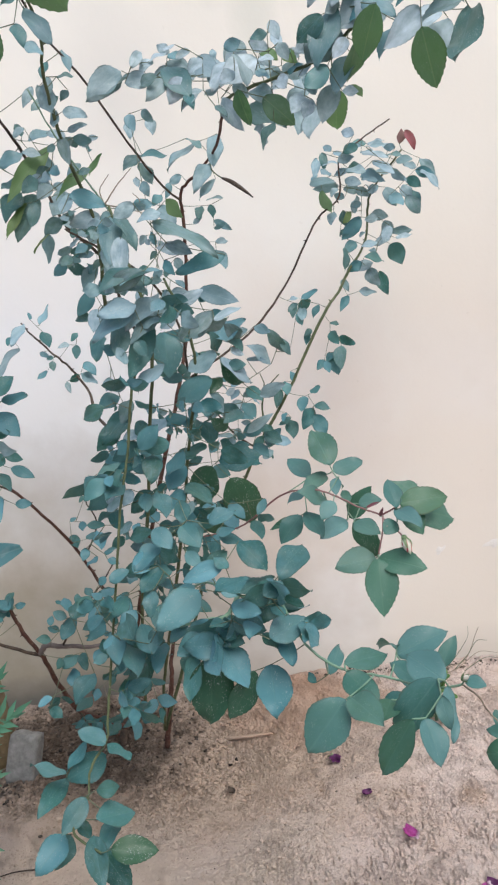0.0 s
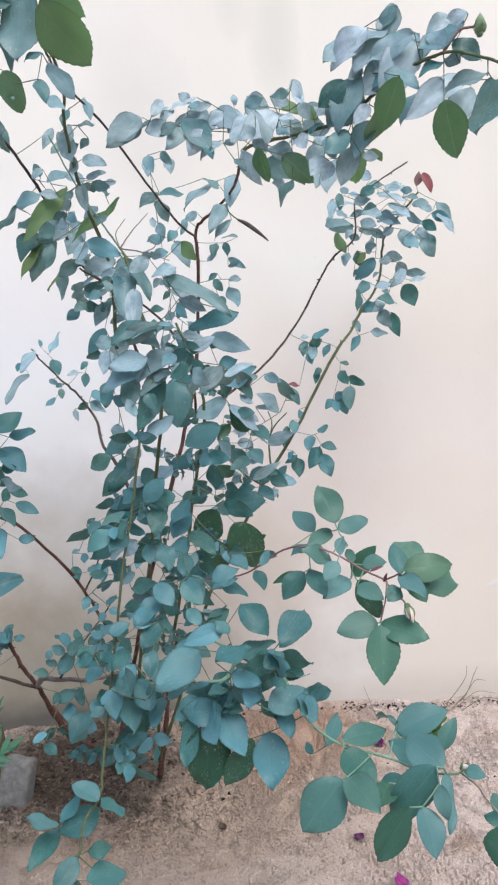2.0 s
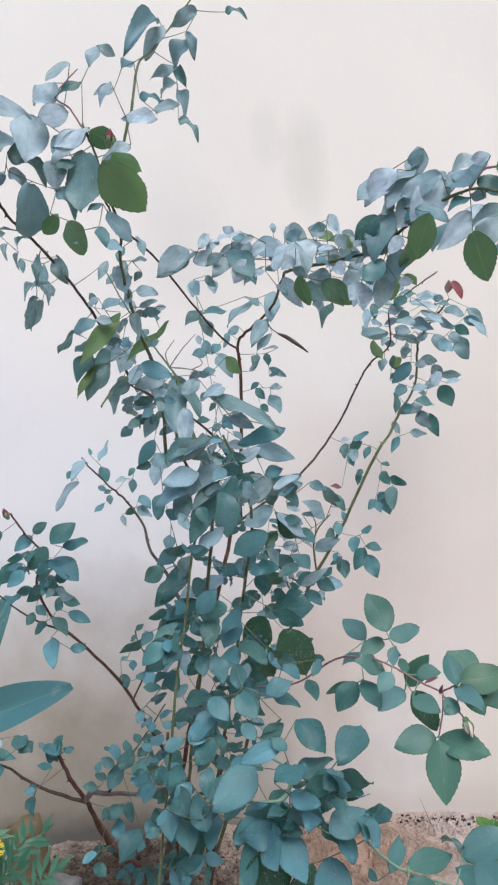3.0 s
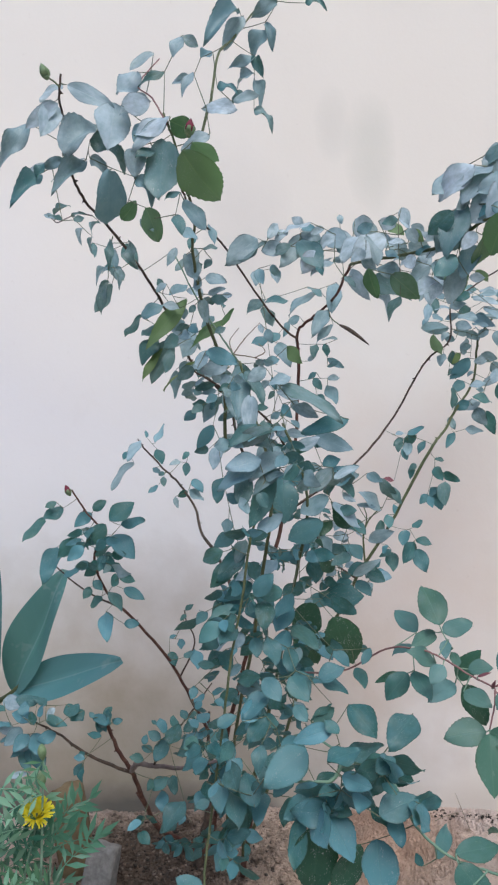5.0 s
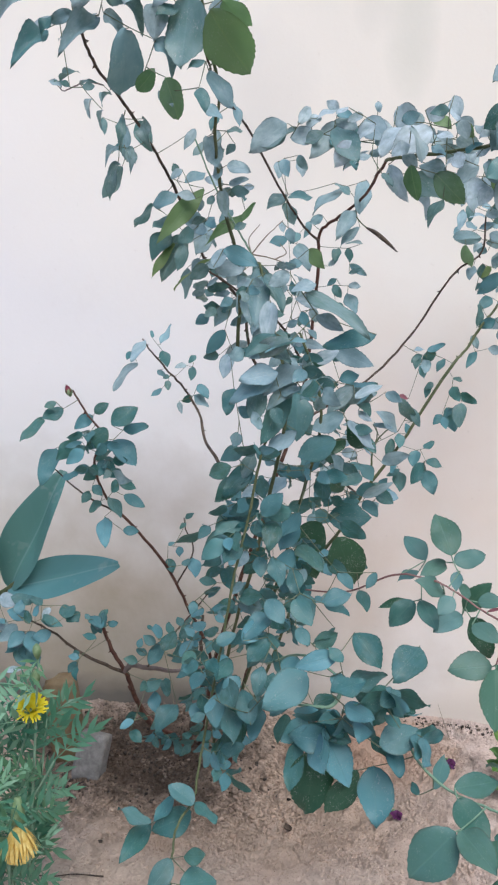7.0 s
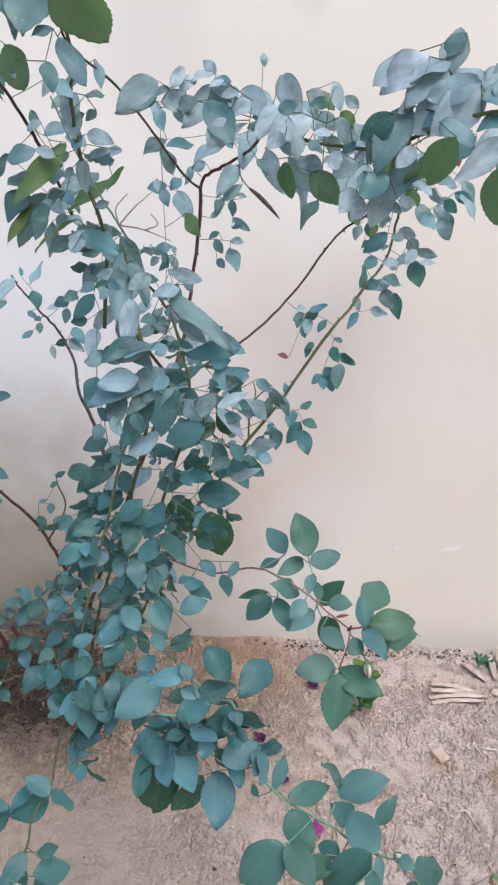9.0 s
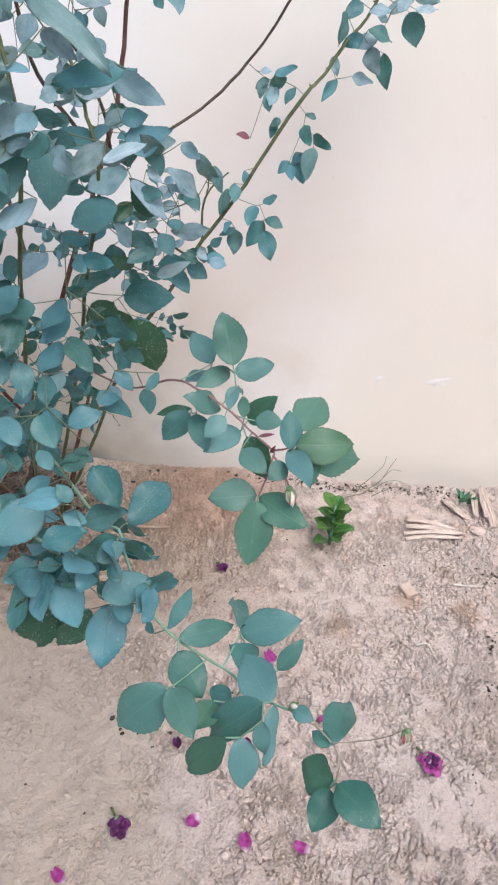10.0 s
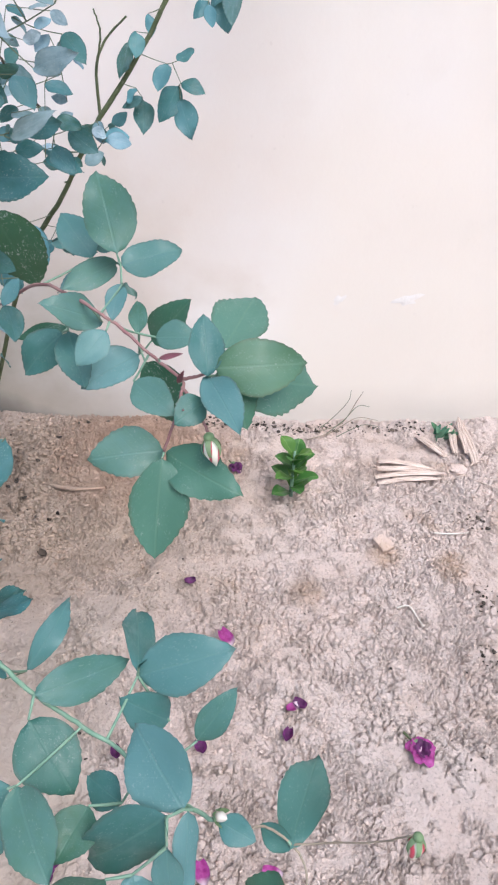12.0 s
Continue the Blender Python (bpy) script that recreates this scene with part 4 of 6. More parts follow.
leaves(centre_b, [(-104,912,601,-91,910,595,10,-26), (-106,913,607,-93,929,610,14,-27), (-56,928,666,-51,909,650,17,-4), (-101,915,639,-121,915,643,13,48), (-118,927,621,-103,933,625,12,-45), (-128,923,613,-131,911,603,11,7), (-18,928,970,-39,921,957,17,3), (9,930,958,-16,921,953,15,29), (9,936,928,36,910,912,16,-19), (69,919,907,15,917,899,21,22), (-34,936,909,-63,909,889,18,9)])
leaves(centre_b, [(-1,926,902,-44,920,893,18,41), (-13,950,856,-42,921,833,18,14), (17,926,862,-10,916,844,19,15), (47,941,853,22,917,830,18,9), (48,1107,811,79,1113,826,22,-43), (32,1087,842,57,1093,849,18,-21), (17,1103,834,-4,1091,821,18,7), (24,1094,866,45,1112,886,19,-9), (-72,1015,751,-102,976,722,25,4), (-69,1015,762,-81,995,737,18,1)])
leaves(centre_b, [(-86,1006,700,-108,994,693,18,22), (-19,1010,649,14,970,639,27,-19), (-16,1011,692,-34,984,667,24,19), (-25,1009,645,-39,973,625,25,4), (-48,953,714,-34,920,693,24,-32), (-48,946,663,-73,928,647,22,19), (-52,942,598,-24,915,588,24,-12), (-76,949,697,-107,932,686,21,16), (-96,945,645,-113,930,642,15,32), (-103,946,621,-114,930,615,14,41), (-123,943,595,-132,927,589,13,38)])
leaves(centre_b, [(-53,1074,557,-72,1033,537,26,8), (0,1033,566,22,1048,567,18,-33), (-39,1063,473,-15,1056,462,19,-34), (-79,1065,474,-53,1050,472,20,-32), (-8,892,640,4,865,624,22,-28), (18,861,643,46,871,653,21,-35), (29,885,605,7,863,595,21,51), (-39,879,622,-64,852,608,24,41), (-42,877,584,-64,864,568,20,48), (-83,879,569,-93,854,555,20,29), (-112,875,553,-119,851,548,17,4)])
leaves(centre_b, [(-102,902,512,-67,863,512,27,-49), (-49,883,549,-52,857,541,19,0), (-124,890,569,-132,868,567,15,28), (-95,886,525,-100,844,511,24,30), (-51,878,512,-59,843,501,23,10), (-78,885,489,-87,841,473,26,5), (-24,895,496,-31,868,477,21,11)])
leaves(centre_b, [(-7,950,874,-48,930,848,23,9), (-34,933,865,-84,921,840,24,5), (-56,952,858,-56,927,814,25,-11), (-40,941,898,-18,929,876,20,-9), (-29,935,845,-9,931,854,15,-27), (-50,923,809,-59,929,828,14,13), (-36,928,833,-27,920,815,15,-3), (-59,1020,980,-57,964,915,27,-14), (-103,1017,645,-114,993,629,20,8), (-60,1011,912,-54,1003,884,20,-5), (-86,1002,791,-90,985,777,15,5)], HAZED)
leaves(centre_b, [(-33,1023,733,-52,987,718,21,5), (-68,928,672,-77,916,658,14,6), (-41,956,943,-43,923,901,21,8), (-31,929,869,-71,916,862,25,35), (48,923,843,78,948,855,14,-29), (-111,1117,875,-117,1087,849,20,-10), (-57,998,724,-83,989,719,19,44), (-85,929,676,-95,915,664,14,31), (-9,953,643,-20,917,631,22,21), (-53,933,602,-82,935,606,20,37), (-73,925,636,-87,912,628,14,26)], DUST_SHEEN)
leaves(centre_b, [(-3,938,950,62,893,915,22,-15)], HAZED)
green_shoot = cane(greenbark, (1.6, 1.1), [(-29,963,851), (-32,950,824), (-50,930,782), (-64,920,714), (-78,900,657), (-91,880,583), (-107,860,500), (-115,840,448), (-116,830,436), (-128,800,425), (-130,790,409), (-127,760,413), (-130,730,412), (-95,690,421)])
leaves(green_shoot, [(-112,811,443,-141,822,456,22,39), (-139,834,433,-155,809,418,16,24), (-120,832,417,-157,808,410,30,25), (-115,826,433,-90,811,422,21,-58), (-162,823,406,-198,823,420,26,61), (-172,847,386,-188,798,382,23,24), (-109,749,438,-89,758,431,16,-29), (-124,759,425,-139,726,414,21,18), (-112,742,413,-81,767,399,28,-59), (-104,775,383,-115,746,379,21,28), (-150,761,386,-172,729,374,27,27)])
leaves(green_shoot, [(-148,769,379,-159,742,365,21,5), (-136,763,397,-124,753,385,13,-35), (-101,711,406,-77,688,385,26,-38), (-105,709,424,-90,665,409,20,-22), (-58,898,512,-62,862,503,23,6), (-85,921,491,-80,863,465,30,-11), (-98,903,504,-99,866,491,18,-2), (-90,895,539,-80,860,522,26,-18), (-96,902,561,-83,878,545,21,-22), (-94,866,592,-74,874,601,16,-28), (-117,890,518,-110,870,506,16,-21)])
leaves(green_shoot, [(-125,874,497,-118,894,509,16,-15)])
leaves(green_shoot, [(-83,680,432,-44,683,424,23,-12)], DEEP)
front = cane(greenstem, (1.45, 0.9), [(-63,1050,469), (-4,900,565), (50,820,575), (74,780,602), (84,762,585), (98,748,558), (116,735,544), (135,722,540), (154,709,542), (170,699,541), (187,680,544), (200,672,547), (210,664,553)])
leaves(front, [(115,752,524,134,795,532,14,20), (128,723,548,170,746,542,21,0), (175,734,552,169,794,527,19,10), (174,735,544,220,737,561,29,0), (203,700,547,220,711,569,14,-10), (198,667,556,176,699,565,29,0), (127,685,541,145,647,541,25,10), (171,680,534,153,694,531,16,0), (192,662,561,154,659,516,29,0), (178,651,537,183,628,512,24,-6), (192,655,552,194,641,531,13,10)], facing=UPWARD)
leaves(front, [(123,685,539,87,674,503,37,0), (212,662,557,226,654,556,12,0), (200,669,550,199,638,524,14,-25), (189,724,522,168,722,545,22,10)], facing=UPWARD)
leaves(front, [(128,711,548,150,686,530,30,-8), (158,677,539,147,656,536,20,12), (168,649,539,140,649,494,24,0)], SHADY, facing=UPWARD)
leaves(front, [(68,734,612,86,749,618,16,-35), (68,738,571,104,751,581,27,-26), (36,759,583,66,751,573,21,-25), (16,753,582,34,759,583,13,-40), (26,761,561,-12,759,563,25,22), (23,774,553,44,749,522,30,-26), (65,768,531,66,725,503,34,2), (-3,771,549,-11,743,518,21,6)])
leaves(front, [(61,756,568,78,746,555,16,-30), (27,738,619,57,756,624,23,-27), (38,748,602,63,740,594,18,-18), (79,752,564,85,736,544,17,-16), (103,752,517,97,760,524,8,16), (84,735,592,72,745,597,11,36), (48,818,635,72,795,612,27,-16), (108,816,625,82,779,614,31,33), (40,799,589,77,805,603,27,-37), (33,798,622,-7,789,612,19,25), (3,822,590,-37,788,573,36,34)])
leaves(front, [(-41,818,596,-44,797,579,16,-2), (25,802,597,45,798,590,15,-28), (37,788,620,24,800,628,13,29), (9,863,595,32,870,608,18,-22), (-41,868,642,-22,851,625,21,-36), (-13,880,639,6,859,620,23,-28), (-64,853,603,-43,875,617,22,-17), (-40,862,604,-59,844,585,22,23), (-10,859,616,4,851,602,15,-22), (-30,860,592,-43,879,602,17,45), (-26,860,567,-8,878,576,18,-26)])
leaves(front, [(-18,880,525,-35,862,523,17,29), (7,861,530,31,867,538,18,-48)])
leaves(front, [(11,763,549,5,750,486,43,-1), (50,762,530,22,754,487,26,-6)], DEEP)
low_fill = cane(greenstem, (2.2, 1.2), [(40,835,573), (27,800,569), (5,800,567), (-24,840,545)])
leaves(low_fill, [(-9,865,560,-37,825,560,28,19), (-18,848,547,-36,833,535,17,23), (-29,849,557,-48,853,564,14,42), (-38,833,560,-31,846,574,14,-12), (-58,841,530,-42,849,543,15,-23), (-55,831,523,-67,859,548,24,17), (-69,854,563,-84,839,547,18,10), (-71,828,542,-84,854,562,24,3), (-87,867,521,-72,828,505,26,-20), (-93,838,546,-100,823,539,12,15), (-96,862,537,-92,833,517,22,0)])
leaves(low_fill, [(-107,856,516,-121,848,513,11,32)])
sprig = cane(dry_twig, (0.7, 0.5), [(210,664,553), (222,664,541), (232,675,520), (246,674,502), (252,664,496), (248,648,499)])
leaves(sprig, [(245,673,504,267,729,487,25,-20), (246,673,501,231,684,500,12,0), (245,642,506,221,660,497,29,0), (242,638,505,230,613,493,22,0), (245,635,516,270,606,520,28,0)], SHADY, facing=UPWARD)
bud_stem = cane(dry_twig, (0.5, 0.35), [(246,674,502), (262,672,508), (280,664,528), (290,659,546)], thorns=False)
tri = cane(redstem, (1.25, 0.8), [(-63,1198,518), (34,1050,574), (94,970,632), (125,925,647), (140,908,648), (157,898,641), (174,883,633), (192,865,628), (193,857,624), (189,848,612), (183,842,595)])
leaves(tri, [(153,938,668,139,970,709,33,0), (155,936,662,191,947,671,25,0), (131,980,647,109,1003,669,26,10), (150,957,654,121,929,651,20,0), (127,1008,623,101,995,617,15,10), (157,918,659,152,899,646,13,0), (158,915,660,166,936,641,7,0), (144,917,634,115,901,655,22,0), (149,896,640,133,880,627,19,-10), (115,936,616,87,925,590,26,0), (121,926,623,134,890,606,22,0)], facing=UPWARD)
leaves(tri, [(164,922,609,131,895,603,26,0), (165,874,620,188,851,614,22,0), (176,907,630,201,901,634,21,0), (166,909,631,164,933,642,12,0), (207,854,637,205,878,662,20,0), (207,859,634,223,818,630,21,0), (206,851,623,190,836,619,18,0), (182,852,588,139,846,586,30,0)], facing=UPWARD)
leaves(tri, [(169,951,601,195,936,639,24,0), (216,886,635,237,941,643,35,0), (214,862,633,279,886,611,42,0), (183,848,590,222,815,589,30,0), (182,839,593,178,807,545,34,0)], FRESH, facing=UPWARD)
leaves(tri, [(211,858,640,262,862,642,33,0), (216,868,636,229,840,614,26,10)], FRESH, facing=UPWARD)
leaves(tri, [(169,905,614,192,895,573,28,0), (113,962,605,77,962,596,11,0)], DEEP, facing=UPWARD)
tri_twig = cane(redstem, (1.1, 0.8), [(192,865,628), (200,861,632), (209,858,637)])
tri_bud_stalk = cane(redstem, (1, 0.7), [(193,860,626), (200,850,621), (207,838,613), (210,832,609)])
cane(bark, (8.5, 3.0), [(-294,1506,-13), (-286,1516,34), (-272,1526,79), (-259,1536,125), (-254,1546,171), (-262,1556,220), (-255,1556,292)])
cane(redbark, (6.0, 2.6), [(-198,1477,-10), (-181,1477,66), (-166,1477,136), (-161,1487,181), (-145,1487,239), (-125,1487,305)])
cane(redbark, (4.0, 4.6), [(-430,1566,114), (-390,1556,52), (-341,1536,26), (-296,1516,3)], thorns=False)
upper_left = cane(bark, (2.6, 1.2), [(-42,1329,751), (-101,1280,853), (-112,1250,938), (-156,1220,994), (-174,1200,1046), (-191,1150,1104), (-209,1100,1149), (-222,1050,1177), (-229,1000,1193), (-233,970,1212), (-231,950,1238), (-221,930,1255), (-223,920,1282), (-215,910,1307)])
leaves(upper_left, [(-251,1141,1119,-266,1113,1077,21,-47), (-239,1129,1165,-242,1117,1123,18,-3), (-236,1115,1131,-222,1105,1114,16,-12), (-239,1114,1139,-256,1110,1131,13,1), (-265,1115,1173,-262,1107,1150,10,-12), (-222,1121,1168,-205,1114,1133,23,-21), (-212,1141,1070,-232,1122,1038,25,10), (-187,1128,1051,-206,1110,1036,19,-10), (-187,1121,1034,-209,1102,1000,30,18), (-168,1134,1030,-194,1096,971,30,-16), (-163,1118,1091,-141,1142,1108,19,4)])
leaves(upper_left, [(-203,1106,1063,-172,1111,1079,24,-13), (-172,1124,1099,-182,1138,1118,12,9), (-166,1142,1078,-150,1119,1043,30,-43), (-150,1129,1157,-162,1116,1131,13,-27), (-185,1214,992,-189,1200,947,19,-32), (-166,1208,1003,-176,1196,985,14,-2), (-157,1234,1049,-166,1182,1004,28,6), (-105,1195,956,-103,1185,919,26,-14), (-156,1206,959,-123,1206,967,14,6), (-123,1217,941,-149,1207,909,22,1), (-131,1197,903,-157,1186,870,21,-1)])
leaves(upper_left, [(-115,1195,861,-131,1191,861,12,-1), (-141,1200,867,-162,1192,865,15,13), (-220,905,1221,-186,923,1265,39,20), (-190,913,1234,-151,925,1217,29,-8), (-271,945,1275,-299,918,1231,24,-14), (-226,924,1221,-248,914,1212,13,-10), (-244,917,1218,-258,909,1202,12,-9), (-258,933,1212,-275,893,1178,22,-24), (-204,935,1221,-231,899,1187,23,-17), (-143,916,1189,-122,918,1167,20,-7), (-192,913,1215,-173,913,1200,16,-18)], CURLED)
leaves(upper_left, [(-232,918,1153,-248,919,1162,9,21), (-219,918,1152,-208,924,1155,8,9)])
leaves(upper_left, [(-160,924,1274,-163,896,1218,42,-44), (-209,909,1294,-160,915,1268,22,-2), (-232,929,1287,-239,899,1241,27,-29), (-224,918,1280,-263,912,1256,20,-7), (-222,933,1306,-242,908,1285,15,-13)], PALE)
leaves(upper_left, [(-169,908,1198,-184,949,1146,46,-39)], HAZED)
leaves(upper_left, [(-165,920,1146,-145,917,1164,18,60), (-132,903,1152,-124,929,1119,28,-4)], UNDER)
upper_left_b = cane(greenbark, (2.4, 1.2), [(-102,1120,875), (-94,1100,976), (-102,1050,1048), (-104,1020,1087), (-101,990,1123), (-90,960,1148), (-91,930,1177), (-97,920,1218), (-107,920,1255)])
leaves(upper_left_b, [(-118,1025,1102,-98,1033,1111,14,5), (-94,1021,1092,-67,1021,1086,18,-5), (-92,1013,1126,-75,1021,1130,12,-10), (-105,1029,1097,-104,1015,1074,13,20), (-93,1026,1072,-71,1028,1080,11,-7), (-102,1035,1070,-96,1021,1036,15,-3), (-86,1038,1161,-78,1024,1133,13,-20), (-104,1029,1148,-110,1015,1129,12,3), (-103,1015,1128,-99,1005,1109,10,-14), (-118,1035,1126,-98,1000,1084,23,19), (-84,1024,1114,-95,1022,1104,10,3)])
leaves(upper_left_b, [(-110,1023,1060,-117,1017,1050,9,-6), (-87,1018,1023,-73,1021,1029,10,-8), (-109,918,1226,-116,906,1157,47,-7), (-139,918,1223,-142,906,1188,25,-29), (-94,925,1162,-69,917,1128,21,1), (-143,921,1145,-128,913,1127,13,-2), (-80,917,1331,-90,909,1310,16,8), (-78,920,1333,-63,922,1320,13,-24), (-102,920,1298,-131,910,1286,13,-5), (-94,911,1166,-111,904,1160,13,10), (-100,904,1141,-91,894,1120,16,-11)])
leaves(upper_left_b, [(-98,918,1129,-81,918,1115,15,-15), (-129,919,1246,-142,913,1227,15,-15), (-120,919,1217,-138,903,1208,18,3)])
leaves(upper_left_b, [(-57,914,1224,-90,908,1212,21,-9), (-99,916,1248,-140,912,1231,25,-11), (-147,899,1260,-119,921,1270,25,18), (-136,933,1308,-154,911,1278,26,-14), (-112,919,1319,-138,907,1300,18,5), (-68,903,1286,-82,895,1261,12,-17), (-59,915,1253,-26,907,1247,23,-1)], PALE)
leaves(upper_left_b, [(-84,886,1200,-55,946,1160,48,40), (-74,893,1210,-50,917,1192,26,39), (-98,905,1240,-74,932,1234,24,55)], UNDER)
wither_twig = cane(greybark, (1.0, 0.6), [(-249,1075,1199), (-266,1065,1201), (-279,1060,1195), (-293,1060,1191), (-299,1055,1197)], thorns=False)
leaves(wither_twig, [(-259,1060,1181,-262,1050,1159,10,30), (-247,1060,1168,-248,1050,1145,6,0), (-295,1060,1195,-304,1050,1202,9,40), (-297,1060,1201,-272,1050,1211,7,-30), (-272,1060,1197,-255,1050,1199,6,0), (-239,1070,1189,-248,1050,1175,9,20)], CURLED)
hang_twig = cane(greenbark, (0.8, 0.5), [(-228,1090,1173), (-231,1080,1152), (-231,1070,1131), (-234,1070,1111)], thorns=False)
leaves(hang_twig, [(-227,1070,1163,-225,1050,1127,12,-30), (-233,1070,1129,-245,1050,1110,11,0), (-233,1070,1110,-246,1050,1073,17,10), (-222,1070,1126,-209,1050,1107,13,-20), (-204,1080,1160,-198,1060,1128,19,40)], CURLED)
leaves(upper_left_b, [(-105,925,1249,-140,900,1216,18,0), (-127,930,1281,-149,900,1253,22,0), (-65,920,1254,-32,910,1249,15,-10), (-31,930,1262,-3,920,1263,15,0), (-164,940,1291,-139,930,1305,19,0)], PALE)
leaves(upper_left, [(-253,950,1231,-294,930,1196,13,20), (-211,950,1229,-245,930,1200,13,0)], PALE)
upper_left_c = cane(bark, (2, 1.1), [(-3,1380,1035), (-25,1340,1054), (-58,1250,1105), (-76,1100,1142), (-93,980,1159), (-97,930,1178)])
upper_spray = cane(greenbark, (1.8, 0.9), [(-91,931,1176), (-59,950,1273), (-53,1000,1345), (-37,1050,1389), (-13,1100,1443), (10,1120,1479)])
leaves(upper_spray, [(-30,1061,1429,-70,1024,1383,29,-15), (-80,1042,1366,-64,1048,1379,15,-4), (-14,1055,1364,-46,1047,1355,14,-15), (-16,1056,1345,-43,1062,1340,18,1), (-62,1040,1326,-37,1040,1327,17,-10), (2,1057,1396,-19,1057,1368,24,-1), (-14,1055,1365,-7,1049,1340,14,7), (-17,1065,1342,-7,1053,1305,16,-9), (-20,1058,1301,6,1053,1284,17,-20), (20,1056,1427,-11,1046,1413,20,-20), (3,1059,1406,12,1051,1373,14,-9)], CURLED)
leaves(upper_spray, [(-46,1048,1311,-25,1054,1321,17,4), (-94,1048,1345,-118,1040,1341,13,0), (54,1058,1421,78,1052,1419,14,11)], CURLED)
leaves(upper_spray, [(-24,1060,1418,-54,1054,1382,26,-5)], PALE)
bud_twig = cane(redstem, (1, 0.7), [(-103,920,1240), (-118,920,1272), (-135,930,1293), (-115,960,1332)])
arm = cane(greenbark, (2.2, 1.2), [(89,1150,1112), (103,1080,1102), (153,1000,1091), (197,950,1091), (237,900,1110), (276,880,1119), (296,860,1109), (319,850,1097)])
leaves(arm, [(-19,1095,1142,-71,1085,1120,38,20), (28,1072,1150,48,1080,1153,12,1), (22,1084,1130,55,1068,1095,34,-19), (71,1071,1117,93,1085,1129,19,-4), (84,1092,1115,65,1088,1106,14,1), (13,1069,1130,-12,1073,1124,18,15), (140,981,1066,113,990,1079,21,20), (138,982,1042,120,970,1016,16,19), (141,975,1126,122,977,1125,12,-4), (125,981,1094,138,973,1082,13,-1), (140,983,1095,133,989,1113,13,9)])
leaves(arm, [(158,980,1086,174,976,1095,13,-15), (163,976,1105,147,980,1115,12,-6), (118,988,1118,101,992,1127,14,22), (94,979,1119,113,979,1125,14,-4), (205,930,1125,178,901,1072,32,1), (226,919,1119,217,919,1104,12,17), (191,912,1068,166,906,1048,22,13), (191,915,1115,164,916,1094,23,10), (252,884,1140,213,899,1126,26,-1), (298,887,1145,256,887,1123,31,12), (286,883,1130,309,874,1110,21,1)])
leaves(arm, [(278,886,1114,254,884,1107,17,12), (314,875,1098,266,888,1086,20,6), (333,916,1102,302,870,1042,42,32), (223,884,1109,252,870,1095,23,-6), (276,878,1123,266,892,1145,18,-26), (291,880,1109,280,893,1120,14,-5), (209,944,1166,173,932,1136,27,-9), (246,923,1179,228,927,1161,17,32), (207,945,1116,173,926,1074,38,28), (219,933,1081,196,919,1046,26,7), (268,930,1103,241,927,1077,25,40)])
leaves(arm, [(306,944,1149,318,930,1126,20,16), (172,929,1069,178,915,1048,17,20), (27,1043,1131,52,1017,1089,32,11), (112,1053,1080,153,1002,1036,31,-10), (77,1022,1076,90,1015,1063,11,-9), (28,1089,1143,44,1077,1107,28,2), (-4,1082,1151,-18,1078,1146,10,3), (54,1088,1136,25,1094,1126,21,-4)])
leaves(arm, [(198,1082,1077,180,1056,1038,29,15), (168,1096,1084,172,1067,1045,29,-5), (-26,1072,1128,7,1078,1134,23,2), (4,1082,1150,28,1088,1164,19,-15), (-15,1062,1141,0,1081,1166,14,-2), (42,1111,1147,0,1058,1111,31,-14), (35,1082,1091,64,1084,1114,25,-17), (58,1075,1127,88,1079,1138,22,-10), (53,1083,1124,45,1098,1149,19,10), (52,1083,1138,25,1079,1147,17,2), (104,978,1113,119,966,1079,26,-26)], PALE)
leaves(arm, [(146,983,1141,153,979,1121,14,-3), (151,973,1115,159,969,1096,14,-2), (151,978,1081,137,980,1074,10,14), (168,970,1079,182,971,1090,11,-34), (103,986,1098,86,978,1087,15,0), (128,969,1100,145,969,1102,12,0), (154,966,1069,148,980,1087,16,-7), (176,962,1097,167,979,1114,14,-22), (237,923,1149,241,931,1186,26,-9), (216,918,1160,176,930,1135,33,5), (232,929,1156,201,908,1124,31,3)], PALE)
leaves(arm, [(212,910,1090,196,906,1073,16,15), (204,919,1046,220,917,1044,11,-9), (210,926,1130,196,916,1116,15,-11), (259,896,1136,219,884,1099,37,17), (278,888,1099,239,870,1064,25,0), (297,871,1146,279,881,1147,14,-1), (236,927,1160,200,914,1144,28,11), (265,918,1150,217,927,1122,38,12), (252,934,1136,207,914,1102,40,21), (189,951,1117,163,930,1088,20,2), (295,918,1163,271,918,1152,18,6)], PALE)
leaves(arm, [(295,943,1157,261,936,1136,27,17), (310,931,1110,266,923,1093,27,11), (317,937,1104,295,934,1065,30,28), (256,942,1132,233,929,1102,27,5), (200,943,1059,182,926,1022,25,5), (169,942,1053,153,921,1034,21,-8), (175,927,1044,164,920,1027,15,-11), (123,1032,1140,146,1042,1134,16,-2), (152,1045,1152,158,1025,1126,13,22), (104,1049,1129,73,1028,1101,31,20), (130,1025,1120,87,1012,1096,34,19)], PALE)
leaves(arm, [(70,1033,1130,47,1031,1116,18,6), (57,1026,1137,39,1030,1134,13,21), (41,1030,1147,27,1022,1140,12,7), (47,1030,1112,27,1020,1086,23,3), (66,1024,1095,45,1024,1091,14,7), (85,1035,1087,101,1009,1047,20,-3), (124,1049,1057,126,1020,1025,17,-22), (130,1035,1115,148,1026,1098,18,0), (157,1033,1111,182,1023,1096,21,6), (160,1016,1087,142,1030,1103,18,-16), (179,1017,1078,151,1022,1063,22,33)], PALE)
